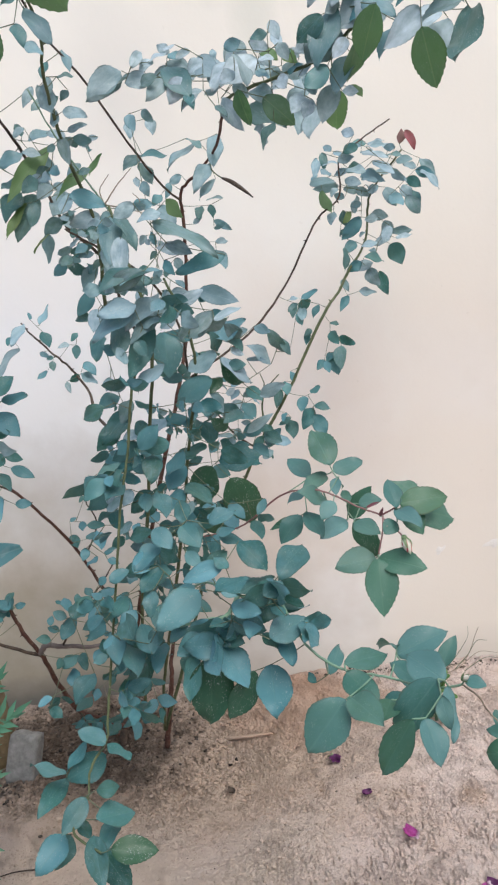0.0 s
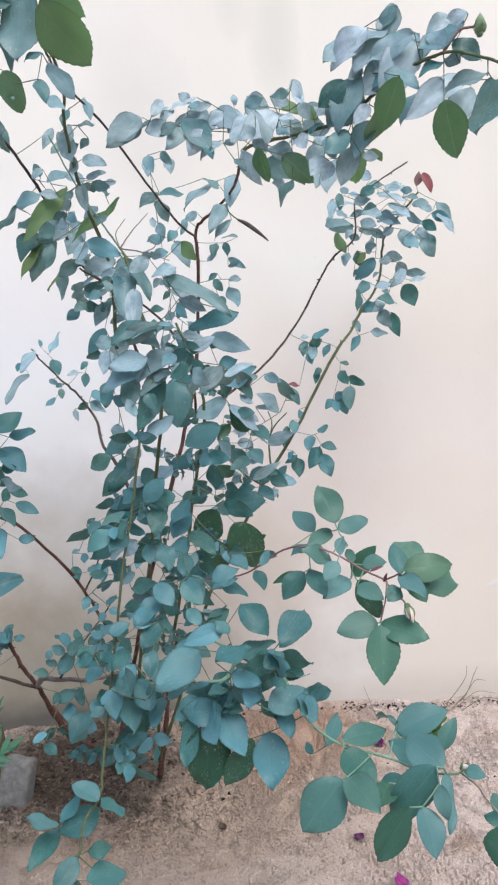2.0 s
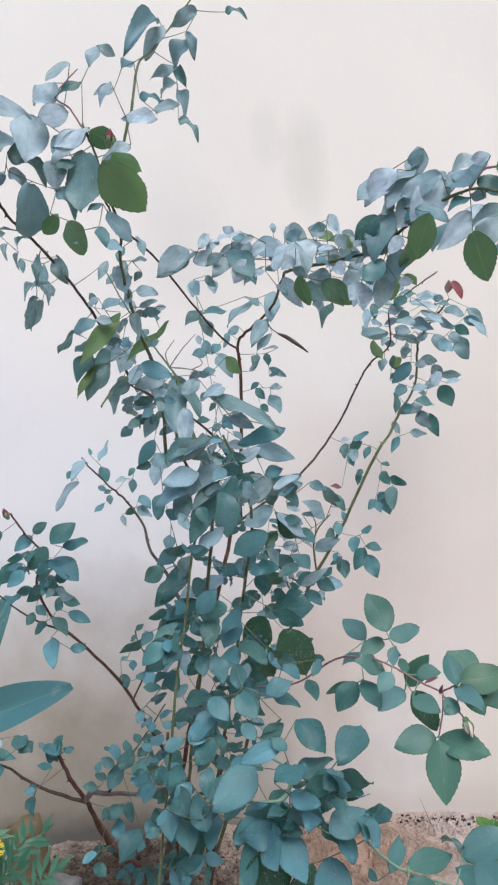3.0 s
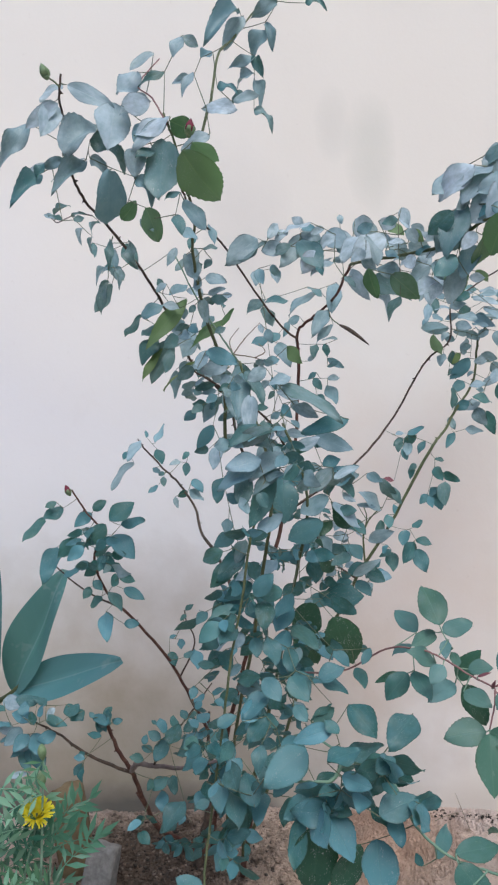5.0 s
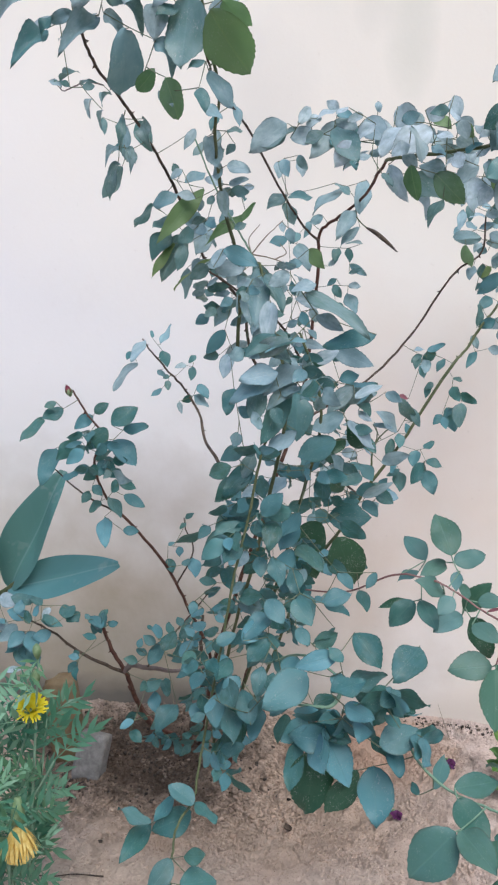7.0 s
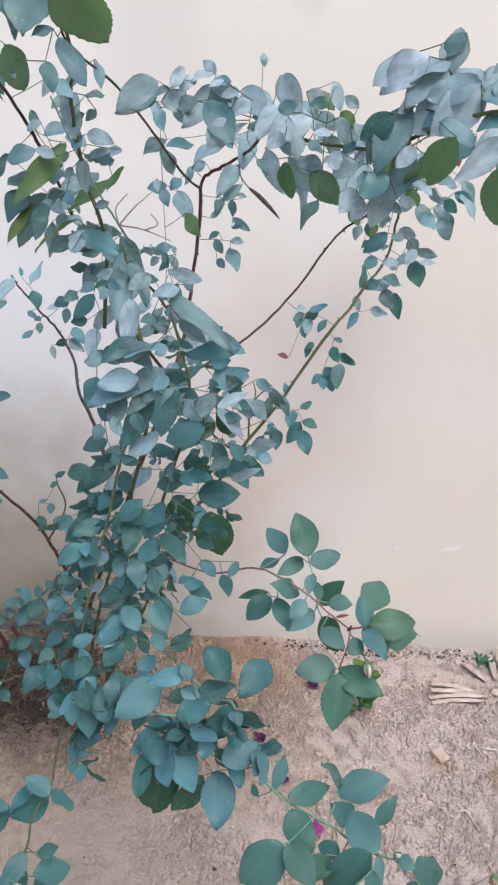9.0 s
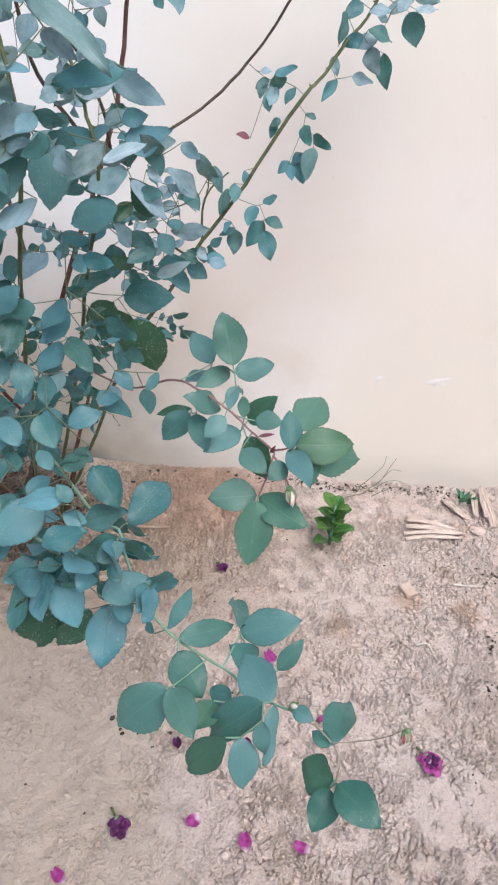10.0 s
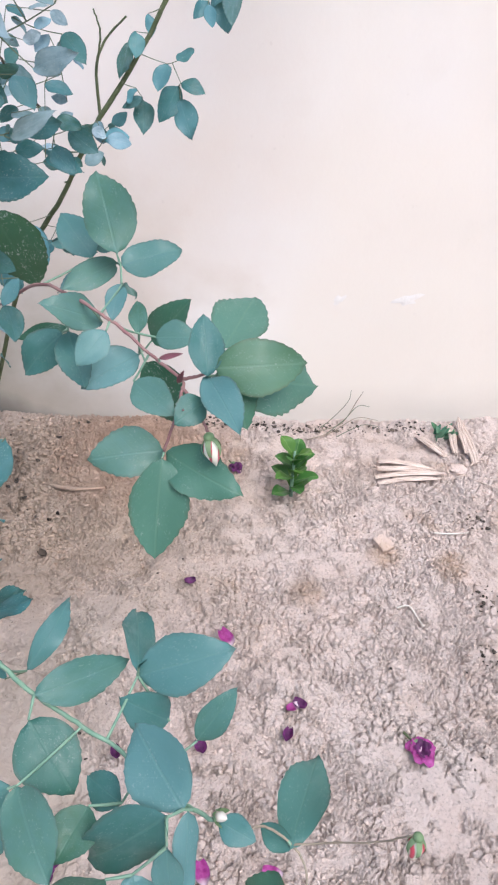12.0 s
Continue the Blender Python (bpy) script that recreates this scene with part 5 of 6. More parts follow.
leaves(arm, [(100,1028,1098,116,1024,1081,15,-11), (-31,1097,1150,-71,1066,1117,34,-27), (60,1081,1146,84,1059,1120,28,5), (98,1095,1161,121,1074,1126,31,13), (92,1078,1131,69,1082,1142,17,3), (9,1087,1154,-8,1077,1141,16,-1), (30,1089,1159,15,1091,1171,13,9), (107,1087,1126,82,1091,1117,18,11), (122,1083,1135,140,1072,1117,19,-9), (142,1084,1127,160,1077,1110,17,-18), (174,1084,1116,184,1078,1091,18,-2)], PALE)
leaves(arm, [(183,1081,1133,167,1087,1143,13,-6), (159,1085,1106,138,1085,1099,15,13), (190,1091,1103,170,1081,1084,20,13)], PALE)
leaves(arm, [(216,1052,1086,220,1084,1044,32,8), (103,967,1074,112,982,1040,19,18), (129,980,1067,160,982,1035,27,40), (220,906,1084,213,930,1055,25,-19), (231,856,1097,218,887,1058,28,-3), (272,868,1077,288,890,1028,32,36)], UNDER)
leaves(arm, [(215,941,1055,225,928,1044,13,-2), (158,1027,1123,172,1017,1109,15,-6), (137,1075,1143,155,1062,1130,17,-6)], YOUNG)
arm_bud_twig = cane(redstem, (1.5, 0.9), [(276,880,1119), (290,875,1135), (301,870,1135), (305,865,1137)])
far_left = cane(bark, (3.2, 1.4), [(-133,1250,638), (-165,1320,675), (-207,1400,705), (-227,1460,739), (-261,1500,779), (-292,1500,815), (-323,1500,851), (-340,1500,877)])
leaves(far_left, [(-296,1477,856,-284,1463,827,23,-16), (-296,1467,868,-280,1493,902,18,0), (-313,1472,880,-316,1480,894,9,23), (-361,1491,854,-368,1485,839,12,-11), (-244,1495,824,-244,1483,800,17,-8), (-235,1492,790,-212,1480,768,23,-35), (-242,1487,771,-215,1487,747,24,-12), (-246,1493,768,-265,1485,759,15,-3), (-256,1496,826,-276,1485,824,14,1), (-286,1482,808,-297,1474,805,10,8), (-287,1476,801,-286,1467,783,13,-19)])
leaves(far_left, [(-302,1484,784,-322,1476,770,13,2), (-270,1482,760,-262,1466,740,11,-15), (-235,1485,846,-248,1477,834,13,-12), (-308,1477,819,-291,1473,809,12,-28)])
leaves(far_left, [(-332,1492,875,-351,1454,837,22,2), (-352,1500,833,-395,1464,788,29,10)], DUST_SHEEN)
left = cane(redbark, (3.2, 1.2), [(-207,1420,178), (-207,1380,299), (-222,1300,421), (-251,1270,513), (-281,1200,605), (-312,1170,660), (-319,1150,718), (-306,1150,760), (-324,1150,787), (-344,1150,824)])
leaves(left, [(-311,1141,792,-293,1149,806,17,5), (-281,1121,779,-247,1139,802,30,-13), (-288,1146,753,-253,1134,720,33,-27), (-271,1140,768,-236,1150,771,21,-29), (-322,1163,786,-341,1141,771,20,5), (-298,1152,769,-323,1131,742,26,-9), (-359,1146,798,-382,1122,785,23,21), (-394,1158,782,-416,1119,758,21,-16), (-364,1135,809,-377,1123,804,12,7), (-349,1154,750,-366,1128,727,24,-15), (-388,1180,734,-389,1113,699,30,-28)])
leaves(left, [(-315,1144,723,-296,1157,736,18,-11), (-309,1135,723,-282,1137,700,23,-31), (-317,1161,707,-335,1143,694,18,-5), (-279,1133,694,-255,1137,684,15,-26), (-272,1129,676,-242,1132,658,17,-30), (-297,1137,671,-274,1122,645,25,-40), (-317,1130,690,-303,1127,676,14,-17), (-315,1154,660,-329,1140,648,16,-3), (-312,1157,635,-302,1113,608,25,-31), (-277,1132,623,-255,1138,620,15,-32), (-344,1147,703,-367,1138,698,17,35)])
leaves(left, [(-334,1145,750,-356,1133,745,10,-2), (-287,1127,680,-285,1141,697,15,28), (-330,1151,675,-337,1136,662,14,-8), (-252,1285,546,-241,1289,550,8,-11), (-236,1296,540,-231,1280,528,14,-44), (-253,1282,523,-240,1266,505,19,-16), (-228,1276,515,-214,1288,520,13,-10), (-219,1282,587,-228,1272,581,9,6), (-221,1286,592,-207,1292,601,12,-36), (-212,1294,522,-203,1271,497,24,-28)])
left_fork = cane(bark, (1.8, 1), [(-295,1187,629), (-322,1160,655), (-352,1150,681), (-380,1150,708)])
small_fork = cane(bark, (1.6, 0.9), [(-240,1282,477), (-213,1300,530), (-229,1320,563), (-231,1320,583)])
low_left = cane(redbark, (5.5, 2.6), [(-257,1420,81), (-282,1400,109), (-316,1340,175), (-316,1260,281), (-310,1200,361), (-329,1190,409), (-335,1180,451)])
leaves(low_left, [(-327,1158,457,-356,1178,466,23,43), (-329,1164,454,-332,1190,469,20,52), (-324,1175,453,-310,1182,454,11,-35), (-345,1185,458,-346,1168,439,17,-14), (-267,1170,364,-269,1149,360,14,-17), (-238,1180,365,-233,1160,345,20,0), (-259,1182,339,-250,1156,318,23,-19), (-267,1162,351,-243,1179,363,21,-16), (-204,1112,364,-228,1073,347,33,24), (-266,1096,343,-285,1086,336,15,38), (-274,1102,322,-254,1088,314,17,-40)])
leaves(low_left, [(-187,1085,453,-179,1111,472,23,-13), (-172,1099,478,-186,1111,489,14,20), (-214,1093,457,-204,1122,476,24,-11), (-350,1168,465,-359,1170,473,9,29), (-341,1182,459,-331,1194,472,14,-1), (-346,1182,449,-336,1177,437,11,-32), (-331,1190,450,-318,1185,448,9,-28), (-372,1166,404,-383,1173,409,10,41), (-389,1194,378,-395,1173,370,16,-3)])
leaves(low_left, [(-331,1164,453,-350,1181,459,17,32)], DUST_SHEEN)
low_left_b = cane(bark, (3, 1.2), [(-310,1204,356), (-368,1180,397), (-416,1170,441), (-450,1150,472)])
leaves(low_left_b, [(-361,1141,413,-379,1141,418,12,39), (-366,1139,401,-364,1122,388,14,1), (-441,1151,472,-478,1153,483,21,34), (-417,1121,489,-419,1139,503,15,2), (-414,1133,479,-380,1135,469,19,-25), (-371,1118,490,-364,1146,499,20,-6), (-393,1124,475,-409,1134,488,15,47), (-428,1123,476,-435,1133,493,14,15), (-445,1124,489,-446,1140,508,17,21), (-402,1140,454,-428,1126,452,20,16), (-440,1144,453,-421,1117,431,26,-15)])
leaves(low_left_b, [(-452,1151,449,-464,1123,437,22,8), (-475,1159,446,-496,1144,445,17,43), (-470,1161,417,-451,1135,399,20,-30), (-353,1139,490,-370,1123,483,16,4), (-474,1141,468,-499,1139,474,18,44), (-479,1138,492,-497,1140,500,14,57), (-330,1138,449,-355,1147,450,11,34), (-434,1153,497,-466,1147,509,24,29), (-413,1139,499,-435,1150,512,19,51), (-465,1169,423,-429,1145,398,33,-59), (-393,1165,488,-374,1149,473,20,-36)])
leaves(low_left_b, [(-375,1154,485,-361,1148,469,15,-36), (-480,1140,418,-455,1148,429,19,-32)])
leaves(low_left_b, [(-405,1149,491,-414,1137,478,14,-3), (-467,1158,457,-481,1128,443,24,1), (-451,1161,437,-469,1138,429,20,23), (-477,1149,452,-500,1151,468,19,33), (-495,1166,499,-462,1154,492,24,-39), (-452,1144,389,-487,1139,387,14,45)], DUST_SHEEN)
grey_branch = cane(greybark, (5, 2.5), [(-310,1200,362), (-294,1190,379), (-275,1200,370), (-231,1240,344), (-166,1300,330)])
leaves(grey_branch, [(-255,1152,401,-238,1185,428,23,-2), (-263,1170,409,-281,1173,417,13,44), (-247,1165,430,-266,1165,443,16,31), (-237,1148,447,-245,1171,462,19,41), (-232,1160,432,-219,1178,431,15,-29), (-220,1155,452,-225,1171,466,15,20), (-212,1171,439,-196,1184,446,14,-18), (-280,1175,393,-300,1168,402,15,46), (-276,1170,419,-273,1180,431,11,5), (-183,1149,463,-169,1175,466,20,-12), (-195,1148,429,-182,1173,433,19,-10)])
leaves(grey_branch, [(-249,1165,452,-260,1169,459,9,39), (-205,1166,459,-214,1180,471,13,19), (-191,1171,474,-182,1187,480,13,-5), (-172,1171,443,-153,1191,446,19,-16)])
grey_twig = cane(bark, (1.8, 1), [(-274,1201,369), (-241,1190,417), (-208,1220,448), (-172,1220,493)])
inner = cane(bark, (2.2, 1.3), [(-29,1330,748), (-20,1250,825), (-39,1220,887), (-69,1200,926), (-109,1180,957), (-147,1160,986)])
leaves(inner, [(-45,1213,1132,-39,1196,1106,17,-17), (-39,1196,1039,-32,1188,1019,15,-7), (-7,1193,932,-1,1189,912,14,-2), (-36,1218,947,-44,1207,936,9,-2), (-20,1194,922,-25,1184,907,11,10), (-67,1211,922,-46,1211,924,14,2), (-79,1209,919,-87,1190,893,23,15), (-107,1204,946,-127,1191,932,14,-5), (-17,1203,813,-33,1187,799,17,-7)])
leaves(inner, [(-26,1211,1135,-14,1205,1115,14,6), (-49,1217,1050,-47,1208,1034,10,-6), (-28,1193,958,-19,1187,941,12,-15), (-42,1208,956,-50,1212,964,8,-3), (-86,1207,928,-105,1209,942,16,22), (-100,1212,917,-123,1200,912,18,15), (-41,1204,888,-55,1198,865,18,20), (-33,1196,879,-17,1202,886,12,5), (-55,1195,897,-71,1183,883,16,-6), (-124,1213,955,-147,1206,953,14,-10), (-137,1191,975,-154,1189,965,13,8)], DUST_SHEEN)
leaves(inner, [(-141,1199,992,-163,1196,1000,16,26), (-20,1190,846,-46,1194,840,18,15), (-6,1188,821,27,1194,830,23,-22), (-51,1194,865,-67,1184,851,16,4), (-102,1219,885,-136,1205,856,23,-5)], DUST_SHEEN)
leaves(inner, [(-11,1196,1010,8,1180,984,21,3)], YOUNG)
pale_twig = cane(greenstem, (1.5, 0.9), [(-98,1111,922), (-66,1120,965), (-78,1100,1000), (-93,1080,1030), (-116,1060,1078), (-133,1040,1126)])
leaves(pale_twig, [(-76,1094,989,-48,1090,941,22,3), (-116,1093,1037,-102,1108,1058,15,6), (-164,1101,1015,-169,1077,980,17,-1), (-163,1100,994,-172,1112,1010,11,2), (-96,1095,974,-79,1089,958,12,-1), (-134,1105,1135,-147,1093,1117,11,-31)])
leaves(pale_twig, [(-85,1099,987,-120,1079,981,23,-8), (-81,1131,978,-81,1082,916,31,-5), (-144,1115,1036,-160,1100,1018,19,7), (-148,1109,1070,-171,1105,1078,16,7), (-111,1097,1084,-132,1090,1092,16,30), (-73,1101,1081,-94,1097,1073,16,2), (-136,1110,1027,-122,1104,1012,14,-37), (-165,1112,1106,-179,1106,1096,12,-2)], DUST_SHEEN)
leaves(pale_twig, [(-142,1130,1086,-193,1081,1020,25,10), (-85,1107,1051,-132,1075,1016,16,-5), (-73,1111,1063,-91,1093,1038,10,-1), (-180,1119,1018,-205,1086,977,14,-6)], YOUNG)
bare_twig = cane(dry_twig, (1, 0.5), [(-78,1100,1000), (-61,1100,1019), (-38,1100,1039)])
bare_twig_b = cane(dry_twig, (1, 0.5), [(-78,1100,1000), (-51,1120,994), (-21,1130,982)])
bare_twig_c = cane(dry_twig, (0.9, 0.5), [(-78,1100,1000), (-81,1100,1018), (-67,1100,1035)])
bare_twig_d = cane(dry_twig, (0.9, 0.5), [(-51,1120,994), (-36,1120,1001), (-44,1120,1013)])
right_twig = cane(greenbark, (1.9, 1), [(86,1386,632), (86,1385,682), (98,1390,709), (121,1390,731)])
right_twig_b = cane(greenbark, (1.3, 0.8), [(86,1385,682), (94,1380,716), (89,1380,738)])
side_twig = cane(bark, (1.9, 1.2), [(69,1386,606), (42,1360,634), (25,1340,659), (13,1320,685), (8,1300,706)])
leaves(side_twig, [(18,1313,746,35,1313,740,12,-20), (13,1301,701,22,1317,711,14,8), (7,1341,652,-8,1322,642,17,21), (-9,1311,626,7,1326,636,16,-3), (20,1337,619,5,1327,605,16,5)])
leaves(side_twig, [(37,1319,744,55,1323,748,13,-28), (58,1315,743,73,1314,732,12,-24), (6,1322,721,23,1324,712,13,-26), (30,1309,719,47,1319,723,14,4), (50,1333,721,37,1320,708,15,-8), (57,1327,708,71,1333,715,11,-9), (59,1330,687,44,1328,692,11,9), (31,1324,677,12,1318,673,14,6), (2,1300,671,16,1319,678,16,-14), (64,1316,664,48,1318,669,12,12), (35,1321,644,20,1305,636,16,-4)], DUST_SHEEN)
leaves(side_twig, [(51,1327,643,66,1331,650,11,-6), (48,1309,619,34,1313,624,11,17), (-9,1314,596,-21,1305,581,14,1), (72,1330,703,83,1324,694,10,-41)], DUST_SHEEN)

# small leaves that crowd the middle of the bush
leafy(centre_a, 8, 0.25, 0.7, 0.09, 0.027, 1)
leafy(centre_b, 8, 0.25, 0.8, 0.09, 0.027, 2)
leafy(red, 8, 0.2, 0.5, 0.10, 0.025, 3)
leafy(green_shoot, 7, 0.15, 0.55, 0.05, 0.026, 4)
leafy(right, 5, 0.15, 0.4, 0.06, 0.026, 5)
leafy(centre_b, 9, 0.08, 0.3, 0.13, 0.032, 7)
leafy(red, 9, 0.1, 0.25, 0.11, 0.030, 8)
leafy(upper_left, 5, 0.0, 0.3, 0.07, 0.028, 6)
leafy(left, 6, 0.5, 0.85, 0.05, 0.026, 9)
leafy(left, 3, 0.1, 0.3, 0.045, 0.022, 10)
leafy(upper_left_b, 4, 0.1, 0.6, 0.06, 0.023, 11)
leafy(inner, 3, 0.1, 0.9, 0.06, 0.022, 12)
leafy(centre_a, 4, 0.4, 0.6, 0.10, 0.026, 13)
leafy(low_left, 4, 0.1, 0.5, 0.06, 0.030, 14)
leafy(centre_b, 9, 0.30, 0.50, 0.085, 0.029, 15)
leafy(centre_b, 5, 0.68, 1.0, 0.07, 0.020, 21)
leafy(centre_a, 3, 0.75, 1.0, 0.06, 0.020, 22)
leafy(low_fill, 5, 0.1, 0.9, 0.045, 0.034, 16)
leafy(front, 4, 0.2, 0.45, 0.035, 0.034, 19)
leafy(centre_a, 6, 0.35, 0.55, 0.095, 0.029, 18)


# ---- buds and coloured leaves of the bush ----
def rosebud(at, way, size, petal, opened=0.0, cover=0.26):
    """A bud: swollen hip, petal cone wound round, and five sepals."""
    at, way = Vector(at), Vector(way).normalized()
    turn = way.to_track_quat("Z", "Y").to_matrix()
    bm = bmesh.new()
    sides, rings = 12, []
    for i in range(10):
        s = i / 9
        r = size * (0.34 * math.sin(math.pi * min(1, 0.12 + s * 0.93)) ** 0.8 + 0.02)
        rings.append([bm.verts.new(at + turn @ Vector((r * (1 + 0.12 * math.sin(2 * a + s * 5)) * math.cos(a), r * math.sin(a), s * size * 1.25)))
                      for a in (2 * math.pi * k / sides + s * 0.8 for k in range(sides))])
    for a, b in zip(rings, rings[1:]):
        for k in range(sides):
            bm.faces.new((a[k], a[(k + 1) % sides], b[(k + 1) % sides], b[k]))
    bm.faces.new(rings[-1])
    bud = part("rosebud", bm, petal, rose_bush, "closed rosebud in green sepals")
    for k in range(5):
        a = 2 * math.pi * k / 5
        bm = bmesh.new()
        last = None
        for i in range(7):
            s = i / 6
            r = size * (0.36 * math.sin(math.pi * min(1, 0.12 + s * 0.80)) ** 0.8 + 0.04 + opened * s * s)
            w = size * cover * (1 - s) ** 0.7 + 0.0003
            c = at + turn @ Vector((r * math.cos(a), r * math.sin(a), s * size * 0.85))
            t = turn @ Vector((-math.sin(a), math.cos(a), 0)) * w
            row = [bm.verts.new(c - t), bm.verts.new(c + turn @ Vector((math.cos(a), math.sin(a), 0)) * w * 0.2), bm.verts.new(c + t)]
            if last:
                bm.faces.new((last[0], last[1], row[1], row[0]))
                bm.faces.new((last[1], last[2], row[2], row[1]))
            last = row
        part("sepal", bm, sepal_green, bud)
    bm = bmesh.new()
    bmesh.ops.create_icosphere(bm, subdivisions=2, radius=size * 0.24, matrix=Matrix.Translation(at - way * size * 0.06))
    part("hip", bm, sepal_green, bud)


_bm = bmesh.new()
tube(_bm, smooth_path([(-0.219, 0.913, 1.295), (-0.226, 0.917, 1.303), (-0.236, 0.922, 1.312)]), lambda s: 0.0011 - 0.0003 * s, 6)
part("bud_stalk", _bm, greenbark, rose_bush)
rosebud((-0.236, 0.922, 1.312), (-0.35, 0, 1), 0.013, sepal_green)
rosebud((-0.078, 0.902, 1.222), (0.3, -0.2, 1), 0.013, bud_red)
rosebud((-0.349, 1.15, 0.818), (-0.3, -0.1, 1), 0.012, bud_red)
leaves(tri, [(180,876,634,193,872,640,3.5,20), (191,862,627,194,857,638,3.5,0), (190,852,616,194,842,624,3.5,0)], REDLEAF, facing=UPWARD)
# This one stands for a withered straw-coloured calyx, not a closed bud.
rosebud((0.211, 0.664, 0.557), (0.5, -0.4, 0.5), 0.0055, pale_straw, 0.5, 0.3)
rosebud((0.208, 0.832, 0.612), (0.25, -0.3, -1), 0.013, bud_white, 0.08, 0.11)
rosebud((0.292, 0.658, 0.545), (-0.1, -0.3, -1), 0.0095, bud_white, 0.08, 0.11)
rosebud((0.305, 0.866, 1.128), (0.05, 0, 1), 0.013, sepal_green)
leaves(right, [(386, 1500, 1098, 392, 1495, 1122, 18, 20), (398, 1500, 1120, 412, 1495, 1085, 18, -20)], REDLEAF)
leaves(upper_left, [(-140, 1165, 1000, -195, 1150, 965, 16, 50)], YOUNG)
leaves(diag, [(148, 1420, 772, 128, 1415, 778, 12, 30)], REDLEAF)

_bm = bmesh.new()
tube(_bm, smooth_path([(0.07, 1.27, 1.042), (0.082, 1.26, 1.034), (0.097, 1.255, 1.021), (0.112, 1.25, 1.006)]), lambda s: 0.0008 + 0.0024 * math.sin(math.pi * min(1, 0.1 + 0.9 * s)), 6)
part("withered_tip", _bm, bark, rose_bush, "black withered shoot tip")
_bm = bmesh.new()
tube(_bm, smooth_path([(0.055, 1.29, 1.06), (0.062, 1.28, 1.05), (0.07, 1.27, 1.042)]), lambda s: 0.0009, 5)
part("twig", _bm, greenbark, rose_bush)


# ---- broad-leaved plant at the wall ----
def blade(parent, name, base, tip, width, facing, material, fold=0.12, sag=0.1, rows=22, label="", blunt=0.72, wide=0.85):
    """A long entire leaf with a pale midrib."""
    b, t = Vector(base), Vector(tip)
    a = (t - b).normalized()
    n = Vector(facing)
    n = (n - a * n.dot(a)).normalized()
    x = a.cross(n)
    length = (t - b).length
    bm = bmesh.new()
    uv = bm.loops.layers.uv.new("UVMap")
    where, last = {}, None
    for i in range(rows + 1):
        s = i / rows
        half = 0.5 * width * (math.sin(math.pi * min(1.0, s ** wide * 0.97 + 0.012)) ** blunt)
        row = []
        for k in range(-4, 5):
            q = k / 4
            z = fold * abs(q) * half * 2 - sag * length * (s - 0.35) ** 2 + 0.05 * width * math.sin(s * 9 + q * 2)
            v = bm.verts.new(b + a * (s * length) + x * (q * half) + n * z)
            where[v] = (0.5 + q * half / max(width, 1e-6), s)
            row.append(v)
        if last:
            for k in range(8):
                f = bm.faces.new((last[k], last[k + 1], row[k + 1], row[k]))
                for lp in f.loops:
                    lp[uv].uv = where[lp.vert]
        last = row
    return part(name, bm, material, parent, label)


broad_plant = thing("broad_leaf_plant", (-0.66, 1.33, gz(-0.66, 1.33)), "broad-leaved canna-like plant with large smooth green leaves", "plant")
blade(broad_plant, "leaf", (-0.532, 1.27, 0.462), (-0.425, 1.285, 0.672), 0.080, (-0.2, -1, 0.25), canna_green, 0.35, 0.05)
blade(broad_plant, "leaf", (-0.530, 1.262, 0.468), (-0.333, 1.262, 0.520), 0.068, (0.0, -1, 0.6), canna_green, 0.2, 0.08, blunt=0.70)
blade(broad_plant, "leaf", (-0.60, 1.25, 0.40), (-0.505, 1.20, 0.70), 0.06, (0.2, -1, 0.2), canna_green, 0.15, 0.05)
blade(broad_plant, "leaf", (-0.64, 1.30, 0.35), (-0.80, 1.25, 0.62), 0.07, (0.2, -1, 0.4), canna_green, 0.15, 0.1)
# Extra leaves out of view, added to shade the lower left wall.
for _b, _t, _w in (((-0.66, 1.32, 0.10), (-0.90, 1.50, 0.50), 0.11), ((-0.67, 1.30, 0.12), (-0.93, 1.28, 0.50), 0.12), ((-0.66, 1.34, 0.15), (-0.90, 1.58, 0.62), 0.12),
                    ((-0.67, 1.32, 0.10), (-0.90, 1.42, 0.75), 0.12), ((-0.68, 1.31, 0.2), (-1.02, 1.48, 0.62), 0.13)):
    blade(broad_plant, "leaf", _b, _t, _w, (0.3, -1, 0.5), canna_green, 0.25, 0.15)
_bm = bmesh.new()
tube(_bm, smooth_path([(-0.66, 1.33, gz(-0.66, 1.33) - 0.02), (-0.645, 1.31, 0.2), (-0.61, 1.28, 0.40), (-0.532, 1.268, 0.468), (-0.49, 1.265, 0.50)]), lambda s: 0.009 * (1 - 0.75 * s), 9)
part("stem", _bm, greenbark, broad_plant)


# ---- marigold ----
marigold = thing("marigold", (-0.46, 1.05, gz(-0.46, 1.05)), "bushy marigold with feathery leaves and yellow flowers", "marigold")
_rng = random.Random(8)


